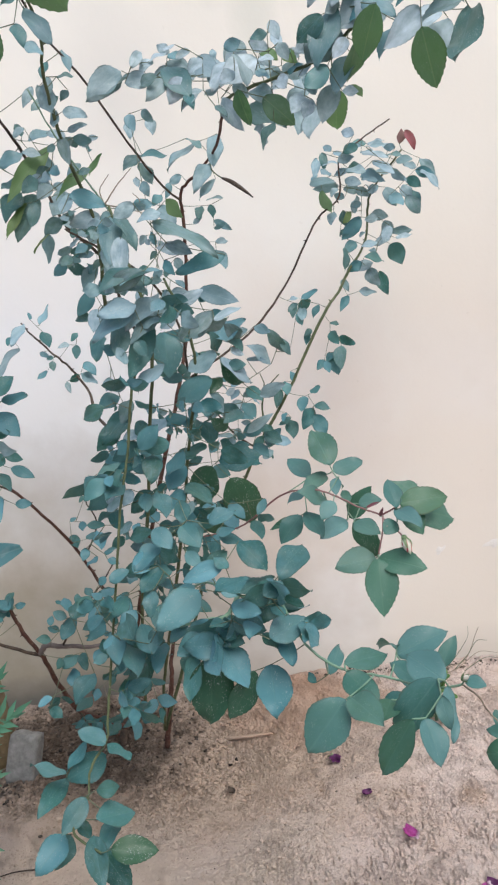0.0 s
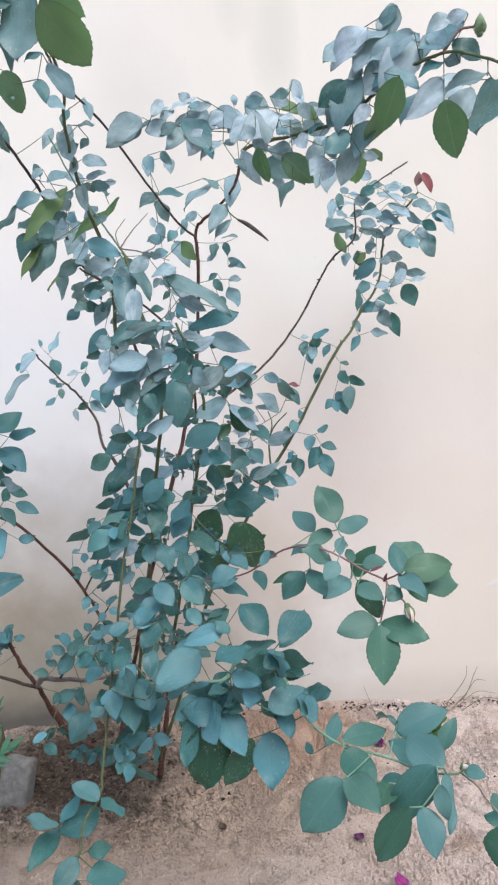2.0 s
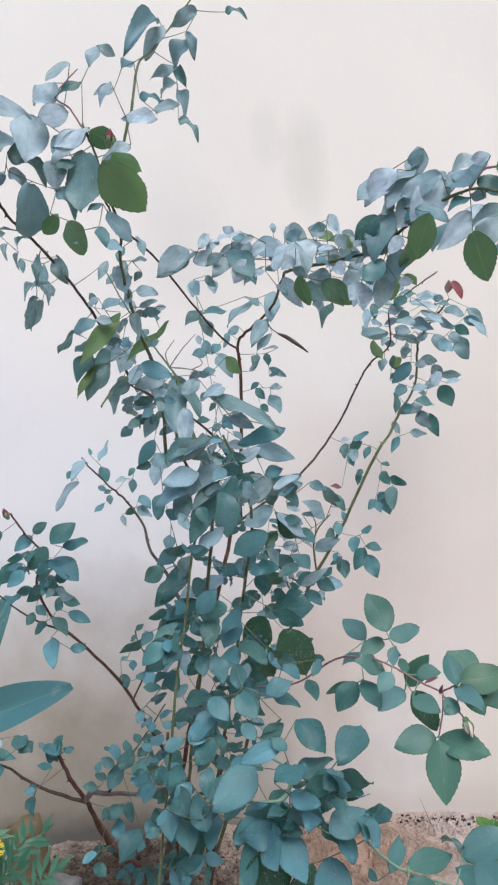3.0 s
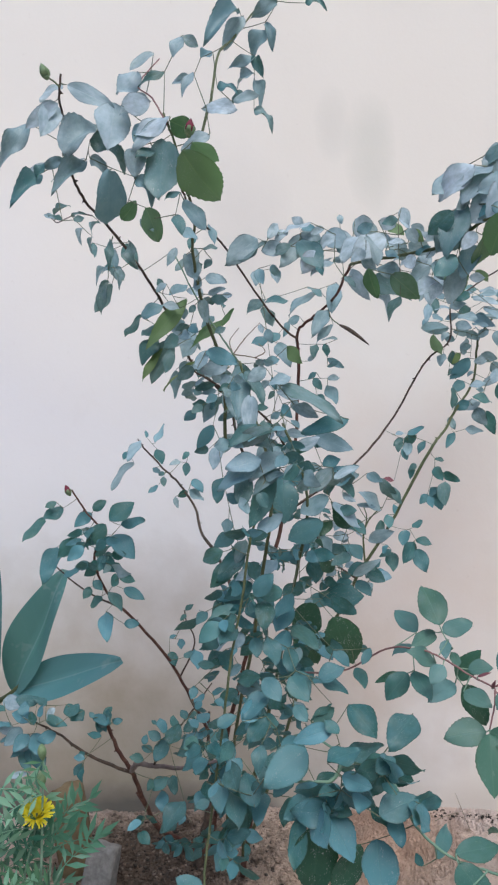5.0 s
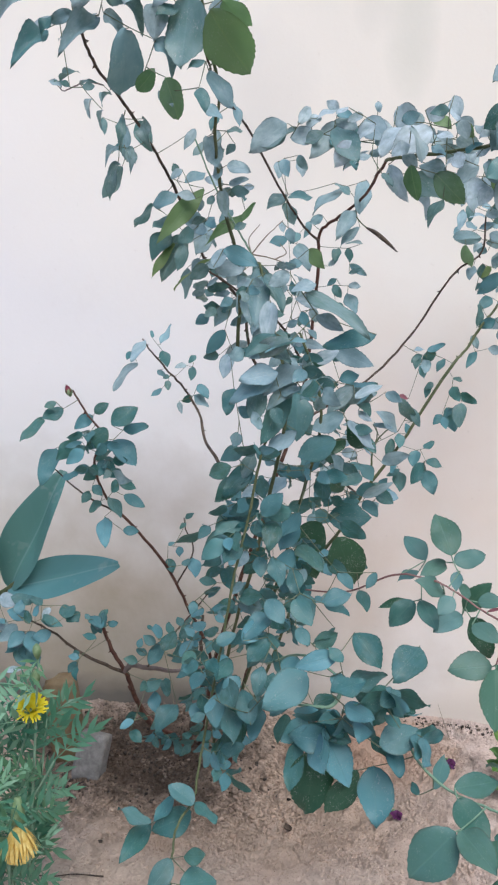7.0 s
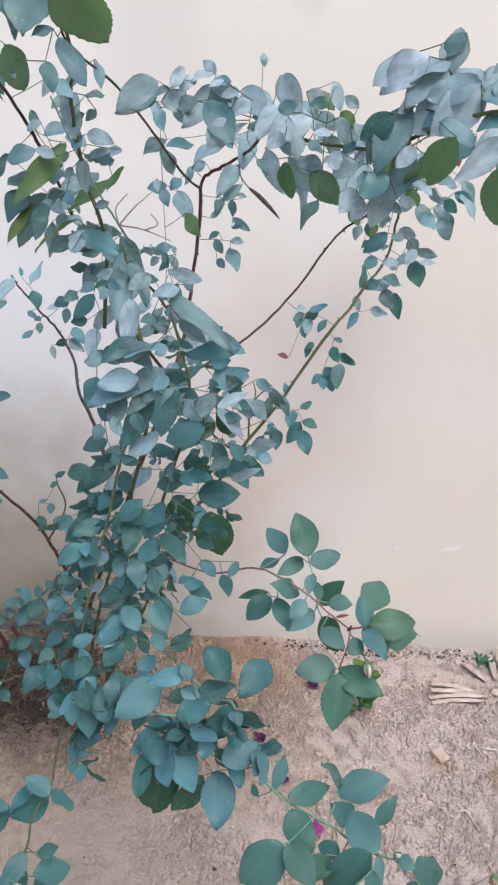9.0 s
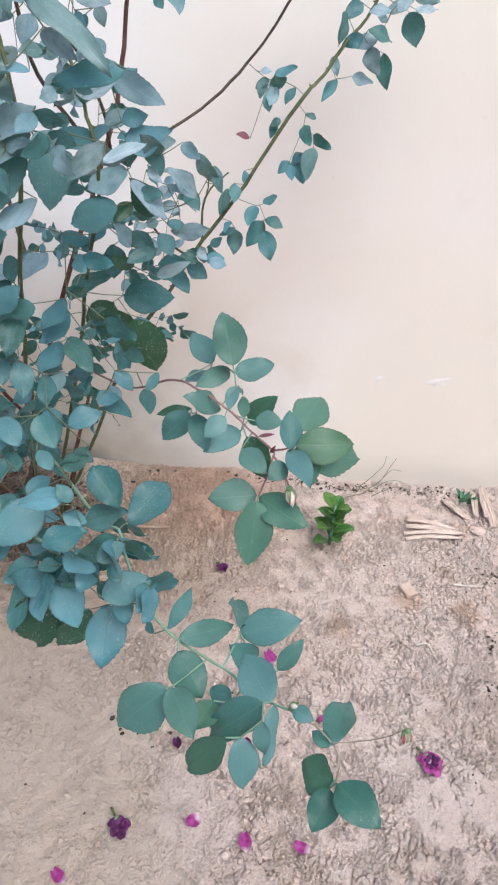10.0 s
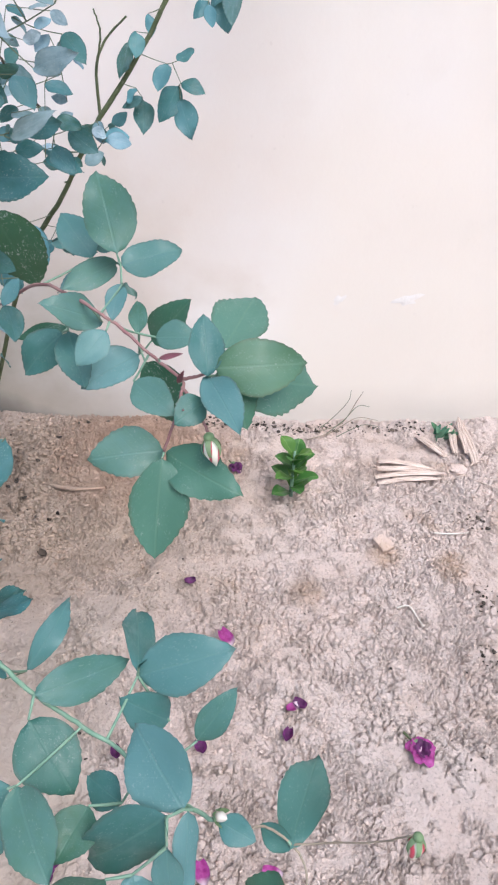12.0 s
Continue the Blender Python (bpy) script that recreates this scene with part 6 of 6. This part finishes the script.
def feather(parent, base, way, length):
    """A pinnate leaf: narrow leaflets in pairs on a thin rib."""
    base, way = Vector(base), Vector(way).normalized()
    side = way.cross(Vector((_rng.uniform(-0.4, 0.4), -1, 0.3))).normalized()
    up = side.cross(way)
    bm = bmesh.new()
    pts = [base + way * length * s - Vector((0, 0, 1)) * 0.25 * length * s * s for s in (0, 0.35, 0.7, 1.0)]
    path = smooth_path(pts, 3)
    tube(bm, path, lambda s: 0.0009 * (1 - 0.5 * s), 4, False)
    uv = bm.loops.layers.uv.new("UVMap")
    for i in range(1, len(path), 2):
        for sg in (-1, 1):
            w = (way * 0.75 + side * sg * (0.9 if i < len(path) - 1 else 0.15) + up * _rng.uniform(-0.2, 0.3)).normalized()
            ll = length * _rng.uniform(0.38, 0.6)
            x = w.cross(up).normalized() * ll * 0.12
            p = path[i]
            v = [bm.verts.new(p), bm.verts.new(p + w * ll * 0.45 - x + up * 0.001), bm.verts.new(p + w * ll), bm.verts.new(p + w * ll * 0.45 + x + up * 0.001), bm.verts.new(p + w * ll * 0.5)]
            for f in ((v[0], v[4], v[1]), (v[1], v[4], v[2]), (v[0], v[3], v[4]), (v[3], v[2], v[4])):
                bm.faces.new(f)
    part("leaf", bm, marigold_green, parent)


def flower(parent, at, way, size, material, petals, droop, label):
    at, way = Vector(at), Vector(way).normalized()
    turn = way.to_track_quat("Z", "Y").to_matrix()
    bm = bmesh.new()
    tube(bm, [at - way * size * s for s in (0.75, 0.45, 0.1)], lambda s: size * (0.09 + 0.12 * math.sin(s * 1.5)), 9)
    head = part("flower", bm, sepal_green, parent, label)
    for k in range(petals):
        ring = k % 3
        a = 2.4 * k + _rng.uniform(-0.2, 0.2)
        curl = _rng.uniform(-1, 1) * (0.05 + 0.25 * droop)
        lean = 0.35 + 0.33 * ring + _rng.uniform(-0.12, 0.12)
        out = turn @ Vector((math.cos(a), math.sin(a), 0))
        t = turn @ Vector((-math.sin(a), math.cos(a), 0))
        bm = bmesh.new()
        last = None
        for i in range(5):
            s = i / 4
            c = at + t * size * curl * math.sin(s * 2.2) + out * size * (0.08 + s * 0.52 * math.sin(lean)) + way * size * s * (0.62 * math.cos(lean)) - Vector((0, 0, 1)) * droop * size * s * s
            w = size * 0.026 * (0.6 + 0.8 * math.sin(math.pi * min(1, s * 0.85 + 0.1)))
            row = [bm.verts.new(c - t * w), bm.verts.new(c - way * w * 0.35), bm.verts.new(c + t * w)]
            if last:
                bm.faces.new((last[0], last[1], row[1], row[0]))
                bm.faces.new((last[1], last[2], row[2], row[1]))
            last = row
        part("petal", bm, material, head)


_stems = []
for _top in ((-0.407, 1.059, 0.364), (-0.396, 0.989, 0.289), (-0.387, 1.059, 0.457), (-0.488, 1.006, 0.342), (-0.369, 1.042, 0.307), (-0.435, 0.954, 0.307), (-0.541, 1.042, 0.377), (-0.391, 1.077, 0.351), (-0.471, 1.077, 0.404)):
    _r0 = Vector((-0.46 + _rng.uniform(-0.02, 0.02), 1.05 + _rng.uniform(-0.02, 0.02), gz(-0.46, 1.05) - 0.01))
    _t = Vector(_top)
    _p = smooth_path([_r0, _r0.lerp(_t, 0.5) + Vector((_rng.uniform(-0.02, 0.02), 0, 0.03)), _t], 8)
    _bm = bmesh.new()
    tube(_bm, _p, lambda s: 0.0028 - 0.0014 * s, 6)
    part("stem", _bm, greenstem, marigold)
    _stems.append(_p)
for _p in _stems:
    for _k in range(4, len(_p), 2):
        for _j in range(_k % 4 // 2 + 1):
            _a = _rng.uniform(0, 6.283)
            feather(marigold, _p[_k], (math.cos(_a), math.sin(_a) * 0.8, _rng.uniform(-0.1, 0.9)), _rng.uniform(0.048, 0.076))
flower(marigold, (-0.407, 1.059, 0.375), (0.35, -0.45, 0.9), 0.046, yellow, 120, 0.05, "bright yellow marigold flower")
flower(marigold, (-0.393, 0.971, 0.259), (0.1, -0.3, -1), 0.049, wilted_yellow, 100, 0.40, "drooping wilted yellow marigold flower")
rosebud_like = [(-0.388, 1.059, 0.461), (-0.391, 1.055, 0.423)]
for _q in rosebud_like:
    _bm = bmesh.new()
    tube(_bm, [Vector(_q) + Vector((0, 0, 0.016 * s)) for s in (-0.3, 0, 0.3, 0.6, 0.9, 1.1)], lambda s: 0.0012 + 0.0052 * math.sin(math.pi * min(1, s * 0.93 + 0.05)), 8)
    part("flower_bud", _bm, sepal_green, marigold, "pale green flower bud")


# ---- small sprout ----
def rosette(at, height, pairs, seed):
    """Pairs of blunt spoon-shaped leaves, each pair turned a quarter from the one below."""
    sprout = thing("seedling", (at[0], at[1], gz(*at)), "short upright bright green seedling with stacked leaf pairs", "seedling")
    base = Vector((at[0], at[1], gz(*at) - 0.008))
    bm = bmesh.new()
    tube(bm, [base + Vector((0, 0, height * s)) for s in (0, 0.3, 0.6, 0.92)], lambda s: 0.004 - 0.002 * s, 7)
    part("stem", bm, greenstem, sprout)
    rng = random.Random(seed)
    for k in range(pairs * 2):
        s = (k // 2 + 0.5) / pairs
        a = math.pi * k + 1.15 * (k // 2) + 0.55 + rng.uniform(-0.18, 0.18)
        o = Vector((math.cos(a), math.sin(a), 0))
        root = base + Vector((0, 0, height * (0.10 + 0.74 * s)))
        rise = 0.70 + 0.75 * s + rng.uniform(-0.2, 0.2)
        tip = root + (o + Vector((0, 0, rise))).normalized() * rng.uniform(0.040, 0.050) * (1.08 - 0.2 * s)
        blade(sprout, "leaf", root, tip, rng.uniform(0.026, 0.031), Vector((0, 0, 1)) - o * rise, sprout_green, 0.14, 0.5, 12, "", 0.62, 1.45)


rosette((0.352, 1.450), 0.118, 8, 3)
rosette_weed = thing("weed", (0.668, 1.63, gz(0.668, 1.63)), "small grey-green weed at the foot of the wall", "weed")
for _k in range(14):
    _a = _rng.uniform(0, 6.28)
    _o = Vector((math.cos(_a), math.sin(_a), _rng.uniform(0.5, 1.8))).normalized()
    _b = Vector((0.668 + _rng.uniform(-0.012, 0.012), 1.63 + _rng.uniform(-0.01, 0.01), gz(0.668, 1.63) - 0.003))
    blade(rosette_weed, "leaf", _b, _b + _o * _rng.uniform(0.022, 0.042), 0.010, (0, -1, 0.7), marigold_green, 0.1, 0.2, 6)


# ---- dry maize stalk ----
stalk = thing("dry_stalk", (0.665, 1.545, gz(0.665, 1.545)), "split dry pale maize stalk lying on the soil", "dry stalk")


def strip(parent, a, b, width, lift0=0.006, lift1=0.006, bow=0.004):
    """A creased, fibrous strip of dry husk with a torn tip."""
    a, b = Vector((a[0], a[1], gz(*a) + lift0)), Vector((b[0], b[1], gz(*b) + lift1))
    d = (b - a).normalized()
    x = d.cross(Vector((0, 0, 1))).normalized()
    up = x.cross(d)
    tilt = _rng.uniform(-0.35, 0.35)
    x, up = x * math.cos(tilt) + up * math.sin(tilt), up * math.cos(tilt) - x * math.sin(tilt)
    bm = bmesh.new()
    uv = bm.loops.layers.uv.new("UVMap")
    where, last = {}, None
    section = ((-1.0, 0.0), (-0.72, 0.34), (-0.3, 0.20), (0.0, 0.46), (0.35, 0.22), (0.75, 0.36), (1.0, 0.0), (0.0, -0.14))
    shift = _rng.uniform(0, 5)
    for i in range(15):
        s = i / 14
        w = width * (0.72 + 0.28 * math.sin(math.pi * s)) * (1.0 if s < 0.8 else 1 - (s - 0.8) * 3.6)
        c = a.lerp(b, s) + up * (bow * math.sin(math.pi * s)) + x * (0.0012 * math.sin(s * 7 + shift))
        ring = []
        for q, h in section:
            v = bm.verts.new(c + x * (w * q) + up * (w * h + _rng.uniform(-0.0003, 0.0003)) + d * _rng.uniform(-0.0012, 0.0012))
            where[v] = (shift + q * 0.9, shift + s * 8)
            ring.append(v)
        if last:
            for k in range(8):
                f = bm.faces.new((last[k], last[(k + 1) % 8], ring[(k + 1) % 8], ring[k]))
                for lp in f.loops:
                    lp[uv].uv = where[lp.vert]
        else:
            bm.faces.new(ring[::-1])
        last = ring
    bm.faces.new(last)
    part("husk_strip", bm, dry_stalk, parent, smooth=False)


strip(stalk, (0.515, 1.507), (0.650, 1.512), 0.0095, 0.009, 0.006)
strip(stalk, (0.518, 1.492), (0.640, 1.500), 0.0085)
strip(stalk, (0.528, 1.545), (0.632, 1.520), 0.0085, 0.010, 0.008)
strip(stalk, (0.522, 1.522), (0.640, 1.514), 0.0070, 0.015, 0.010)
strip(stalk, (0.660, 1.560), (0.618, 1.625), 0.0085)
strip(stalk, (0.682, 1.565), (0.690, 1.655), 0.0080, 0.008, 0.014)
strip(stalk, (0.712, 1.535), (0.712, 1.665), 0.0095, 0.006, 0.022)
strip(stalk, (0.700, 1.560), (0.706, 1.655), 0.0060, 0.012, 0.026)
_bm = bmesh.new()
lump(_bm, (0.675, 1.525, gz(0.675, 1.525) + 0.002), 0.020, _rng, 0.30, 3)
part("root_crown", _bm, clod_mat, stalk, "soil-caked root crown")
for _a, _b in (((0.69, 1.50), (0.775, 1.445)), ((0.685, 1.505), (0.63, 1.49)), ((0.70, 1.53), (0.74, 1.55))):
    _bm = bmesh.new()
    tube(_bm, smooth_path([(_a[0], _a[1], gz(*_a) + 0.006), ((_a[0] + _b[0]) / 2, (_a[1] + _b[1]) / 2 + 0.004, gz((_a[0] + _b[0]) / 2, (_a[1] + _b[1]) / 2) + 0.008), (_b[0], _b[1], gz(*_b) + 0.003)]), lambda s: 0.0014 - 0.0008 * s, 5)
    part("rootlet", _bm, dry_stalk, stalk)


def straw(pts, r, label, material=dry_twig, name="straw"):
    bm = bmesh.new()
    tube(bm, smooth_path([(x, y, gz(x, y) + h) for x, y, h in pts]), lambda s: r * (1 - 0.5 * s), 5)
    ob = new(name, from_bm(name, bm, material))
    return tagged(ob, label, name)


straw([(0.585, 1.352, 0.006), (0.61, 1.352, 0.009), (0.645, 1.354, 0.006)], 0.0018, "pale dry straw on the soil", pale_straw)
straw([(0.490, 1.200, 0.005), (0.508, 1.200, 0.008), (0.522, 1.188, 0.008), (0.526, 1.170, 0.005)], 0.0016, "short curled straw lying on the soil", pale_straw)
straw([(0.425, 1.64, 0.003), (0.47, 1.645, 0.02), (0.50, 1.66, 0.07), (0.51, 1.668, 0.085)], 0.0012, "thin dry grass blade leaning on the wall", name="grass_blade")
straw([(0.40, 1.615, 0.003), (0.45, 1.63, 0.008), (0.50, 1.65, 0.03), (0.545, 1.655, 0.02)], 0.0012, "thin dry grass blade leaning on the wall", name="grass_blade")
straw([(0.44, 1.63, 0.003), (0.475, 1.645, 0.03), (0.50, 1.655, 0.055), (0.525, 1.66, 0.05)], 0.0010, "thin green grass blade leaning on the wall", stalk_bark, "grass_blade")
straw([(0.46, 1.625, 0.003), (0.485, 1.635, 0.012), (0.515, 1.64, 0.022), (0.55, 1.645, 0.010)], 0.0010, "thin green grass blade leaning on the wall", stalk_bark, "grass_blade")
straw([(0.43, 1.65, 0.003), (0.45, 1.655, 0.02), (0.48, 1.66, 0.06), (0.485, 1.665, 0.09)], 0.0009, "thin green grass blade leaning on the wall", stalk_bark, "grass_blade")
straw([(0.20, 1.63, 0.003), (0.225, 1.64, 0.012), (0.26, 1.65, 0.02)], 0.0010, "thin dry grass blade leaning on the wall", name="grass_blade")
straw([(0.27, 1.61, 0.003), (0.26, 1.63, 0.03), (0.25, 1.66, 0.05)], 0.0010, "thin dry grass blade leaning on the wall", name="grass_blade")
straw([(-0.33, 1.62, 0.003), (-0.345, 1.625, 0.03), (-0.35, 1.63, 0.055)], 0.0012, "thin dry grass blade leaning on the wall", name="grass_blade")
straw([(-0.352, 1.150, 0.003), (-0.40, 1.146, 0.005), (-0.45, 1.146, 0.003), (-0.52, 1.16, 0.004)], 0.0014, "thin dark twig lying on the soil", bark, "twig")
straw([(-0.08, 1.50, 0.003), (-0.03, 1.47, 0.01), (0.02, 1.475, 0.004)], 0.005, "short pale root half buried in soil", clod_mat, "stick")


# ---- fallen petals and flowers ----
def petal(at, size, material, label, seed, turn=0.0):
    rng = random.Random(seed)
    bm = bmesh.new()
    h = 0.4 * size
    wide = rng.uniform(0.30, 0.44)
    uv, where = bm.loops.layers.uv.new("UVMap"), {}
    c = Vector((at[0], at[1], max(gz(at[0] + a * h, at[1] + b * h) for a in (-1, 0, 1) for b in (-1, 0, 1)) + 0.003))
    last = None
    for i in range(7):
        s = i / 6
        row = []
        half = wide * size * math.sin(math.pi * min(1, 0.1 + 0.82 * s)) ** 0.6
        for k in range(-3, 4):
            q = k / 3
            p = Vector((q * half, (s - 0.5) * size * 0.95, size * (0.26 * q * q + 0.5 * (s - 0.45) ** 2) + rng.uniform(-0.0006, 0.0006)))
            row.append(bm.verts.new(c + Matrix.Rotation(turn, 3, "Z") @ p))
            where[row[-1]] = (q * 0.5 + 0.5, s)
        if last:
            for k in range(6):
                for lp in bm.faces.new((last[k], last[k + 1], row[k + 1], row[k])).loops:
                    lp[uv].uv = where[lp.vert]
        last = row
    ob = new("petal", from_bm("petal", bm, material))
    return tagged(ob, label, "petal", "fallen petals")


def wilted_rose(at, size, label, seed, outer):
    rng = random.Random(seed)
    rose = thing("fallen_rose", (at[0], at[1], gz(*at)), label, "flower")
    c = Vector((at[0], at[1], gz(*at) + size * 0.22))
    for k in range(11):
        a = 2.4 * k
        lean = 0.35 + 0.09 * k
        o = Vector((math.cos(a) * math.sin(lean), math.sin(a) * math.sin(lean), math.cos(lean) * 0.7))
        t = Vector((-math.sin(a), math.cos(a), 0))
        bm = bmesh.new()
        uv = bm.loops.layers.uv.new("UVMap")
        last = None
        for i in range(5):
            s = i / 4
            w = size * 0.26 * math.sin(math.pi * min(1, 0.12 + 0.75 * s))
            q = c + o * size * 0.62 * s - Vector((0, 0, 0.25 * size * s * s))
            q.z = max(q.z, gz(q.x, q.y) + 0.001)
            row = [bm.verts.new(q + t * w * j + Vector((0, 0, abs(j) * w * 0.5 + rng.uniform(-0.001, 0.001)))) for j in (-1, -0.4, 0.4, 1)]
            if last:
                for j in range(3):
                    for lp in bm.faces.new((last[j], last[j + 1], row[j + 1], row[j])).loops:
                        lp[uv].uv = (0.5, s if lp.vert in row else s - 0.25)
            last = row
        part("petal", bm, outer if k > 3 else purple, rose)
    bm = bmesh.new()
    tube(bm, smooth_path([c, c + Vector((-0.006, 0.012, -0.002)), Vector((at[0] - 0.016, at[1] + 0.028, gz(at[0] - 0.016, at[1] + 0.028) + 0.003))]), lambda s: 0.0018, 5)
    part("stalk", bm, greenbark, rose)
    bm = bmesh.new()
    lump(bm, c + Vector((-0.005, 0.010, 0.002)), size * 0.16, rng, 0.9, 2)
    part("calyx", bm, sepal_green, rose, "pale green calyx")


petal((0.232, 1.137), 0.030, magenta, "fresh magenta rose petal lying on the soil", 1, 0.6)
petal((0.130, 0.867), 0.022, magenta, "fresh magenta rose petal lying on the soil", 2, 2.2)
petal((0.201, 0.846), 0.026, magenta, "broad magenta rose petal lying on the soil", 3, 0.2)
petal((0.277, 0.842), 0.024, magenta, "pale magenta rose petal lying on the soil", 4, 1.2)
petal((-0.034, 0.788), 0.024, magenta, "fresh magenta rose petal lying on the trodden soil", 14, 0.9)
petal((0.327, 1.042), 0.020, purple, "dried dark purple rose petal on the soil", 5, 1.0)
petal((0.198, 0.989), 0.019, purple, "dried dark purple rose petal on the soil", 6, 0.4)
petal((0.317, 1.037), 0.018, magenta, "shrivelled magenta rose petal on the soil", 7, 2.0)
petal((0.308, 1.000), 0.020, purple, "dried dark purple rose petal on the soil", 8, 2.8)
petal((0.180, 1.24), 0.018, purple, "dried dark purple rose petal on the soil", 9, 1.8)
petal((0.093, 0.988), 0.018, purple, "dried dark purple rose petal on the soil", 10, 0.3)
petal((0.133, 0.965), 0.017, purple, "dried dark purple rose petal on the soil", 11, 1.5)
petal((-0.062, 1.330), 0.018, bark, "brown withered petal in the watering hollow", 12, 0.9)
petal((-0.218, 1.051), 0.020, bark, "brown withered petal on the trodden soil", 13, 2.4)
wilted_rose((0.030, 0.856), 0.030, "wilted dark purple rose lying on the soil", 4, purple)
wilted_rose((0.475, 0.978), 0.036, "wilted magenta rose with dark middle on the soil", 5, magenta)
wilted_rose((0.138, 1.357), 0.022, "shrivelled dark purple rosebud lying on the soil", 6, purple)
wilted_rose((0.258, 1.525), 0.026, "shrivelled purple rose near the wall", 7, purple)


# ---- brick, stone and soil crumbs ----
def block(name, at, size, turn, lean, material, label, category, seed):
    bm = bmesh.new()
    bmesh.ops.create_cube(bm, size=1.0)
    bmesh.ops.subdivide_edges(bm, edges=bm.edges, cuts=6, use_grid_fill=True)
    for v in bm.verts:
        q = v.co
        k = 1 - 0.04 * (abs(q.x * 2) ** 6 * abs(q.z * 2) ** 6 + abs(q.y * 2) ** 6 * abs(q.z * 2) ** 6 + abs(q.x * 2) ** 6 * abs(q.y * 2) ** 6)
        wob = noise.noise(Vector((q.x * 3 + seed, q.y * 3, q.z * 3))) * 0.06
        v.co = Vector((q.x * size[0], q.y * size[1], (q.z + 0.42) * size[2])) * (k + wob)
    m = Matrix.Translation((at[0], at[1], gz(*at))) @ Euler((radians(lean[0]), radians(lean[1]), radians(turn))).to_matrix().to_4x4()
    bm.transform(m)
    return tagged(new(name, from_bm(name, bm, material)), label, category)


block("brick", (-0.545, 1.49), (0.066, 0.06, 0.185), 12, (-6, -5), clay, "worn clay brick standing on end at the wall", "brick", 3)
block("stone", (-0.472, 1.40), (0.060, 0.036, 0.095), -8, (-24, 6), grey_stone, "grey broken stone block leaning in the soil", "stone", 5)
block("pebble", (0.495, 1.335), (0.024, 0.032, 0.014), 30, (10, 0), clod_mat, "pale flat stone on the soil", "pebble", 9)

_dice = np.random.default_rng(77)


def laid(x, y, size, sink):
    """Crumb rows resting on the soil."""
    ok = (y < WALL_Y - 0.008) & (y > 0.76)
    x, y, size = x[ok], y[ok], size[ok]
    return np.stack((x, y, ground_height(x, y) + size * sink, size), -1)


_n = 105000
_x, _y = _dice.uniform(-0.62, 0.88, _n), _dice.uniform(0.765, 1.67, _n)
_wild = value_noise(_x * 7, _y * 7, 61) * 0.45 + value_noise(_x * 24, _y * 24, 62) * 0.55
_keep = (_wild > _dice.uniform(0.15, 0.85, _n)) & (_dice.random(_n) > 0.6 * trodden_share(_x, _y))
_keep &= _dice.random(_n) < np.clip(0.75 + (_x + 0.1) * 2.0, 0.7, 1.0) + (_y > 1.3)
_s = np.minimum(0.0080, 0.00112 * np.exp(np.abs(_dice.normal(0, 0.52, _n))) * (0.6 + 0.8 * _wild) * np.where((_x < -0.02) & (_y > 1.3), 1.9, 1.0))
tagged(scatter("soil_clods", clod_mat, laid(_x[_keep], _y[_keep], _s[_keep], 0.0), 5, 0.62), "loose dry clods scattered over sandy soil", "soil", kind="stuff")

_rows = []
for _mx, _my, _sx, _sy, _n in ((0.36, 1.655, 0.12, 0.009, 240), (0.60, 1.655, 0.03, 0.008, 40), (-0.38, 1.55, 0.13, 0.075, 900), (-0.50, 1.36, 0.025, 0.014, 220), (0.663, 1.390, 0.018, 0.012, 40), (0.637, 1.212, 0.016, 0.016, 30), (0.615, 1.115, 0.018, 0.016, 26), (0.05, 1.02, 0.03, 0.03, 14), (0.25, 1.25, 0.4, 0.25, 90), (0.58, 1.15, 0.14, 0.2, 110), (-0.36, 1.49, 0.10, 0.07, 800)):
    _s = _dice.choice((0.0014, 0.0018, 0.0024, 0.0032, 0.0048), _n) * (0.55 if _sx > 0.13 and _mx > 0.1 and _my < 1.6 else 1.0)
    _rows.append(laid(_dice.normal(_mx, _sx, _n), _dice.normal(_my, _sy, _n), _s, 0.2))
tagged(scatter("leaf_litter", litter_mat, np.concatenate(_rows), 6, 0.55), "black rotted crumbs of litter along the wall foot", "litter", kind="stuff")
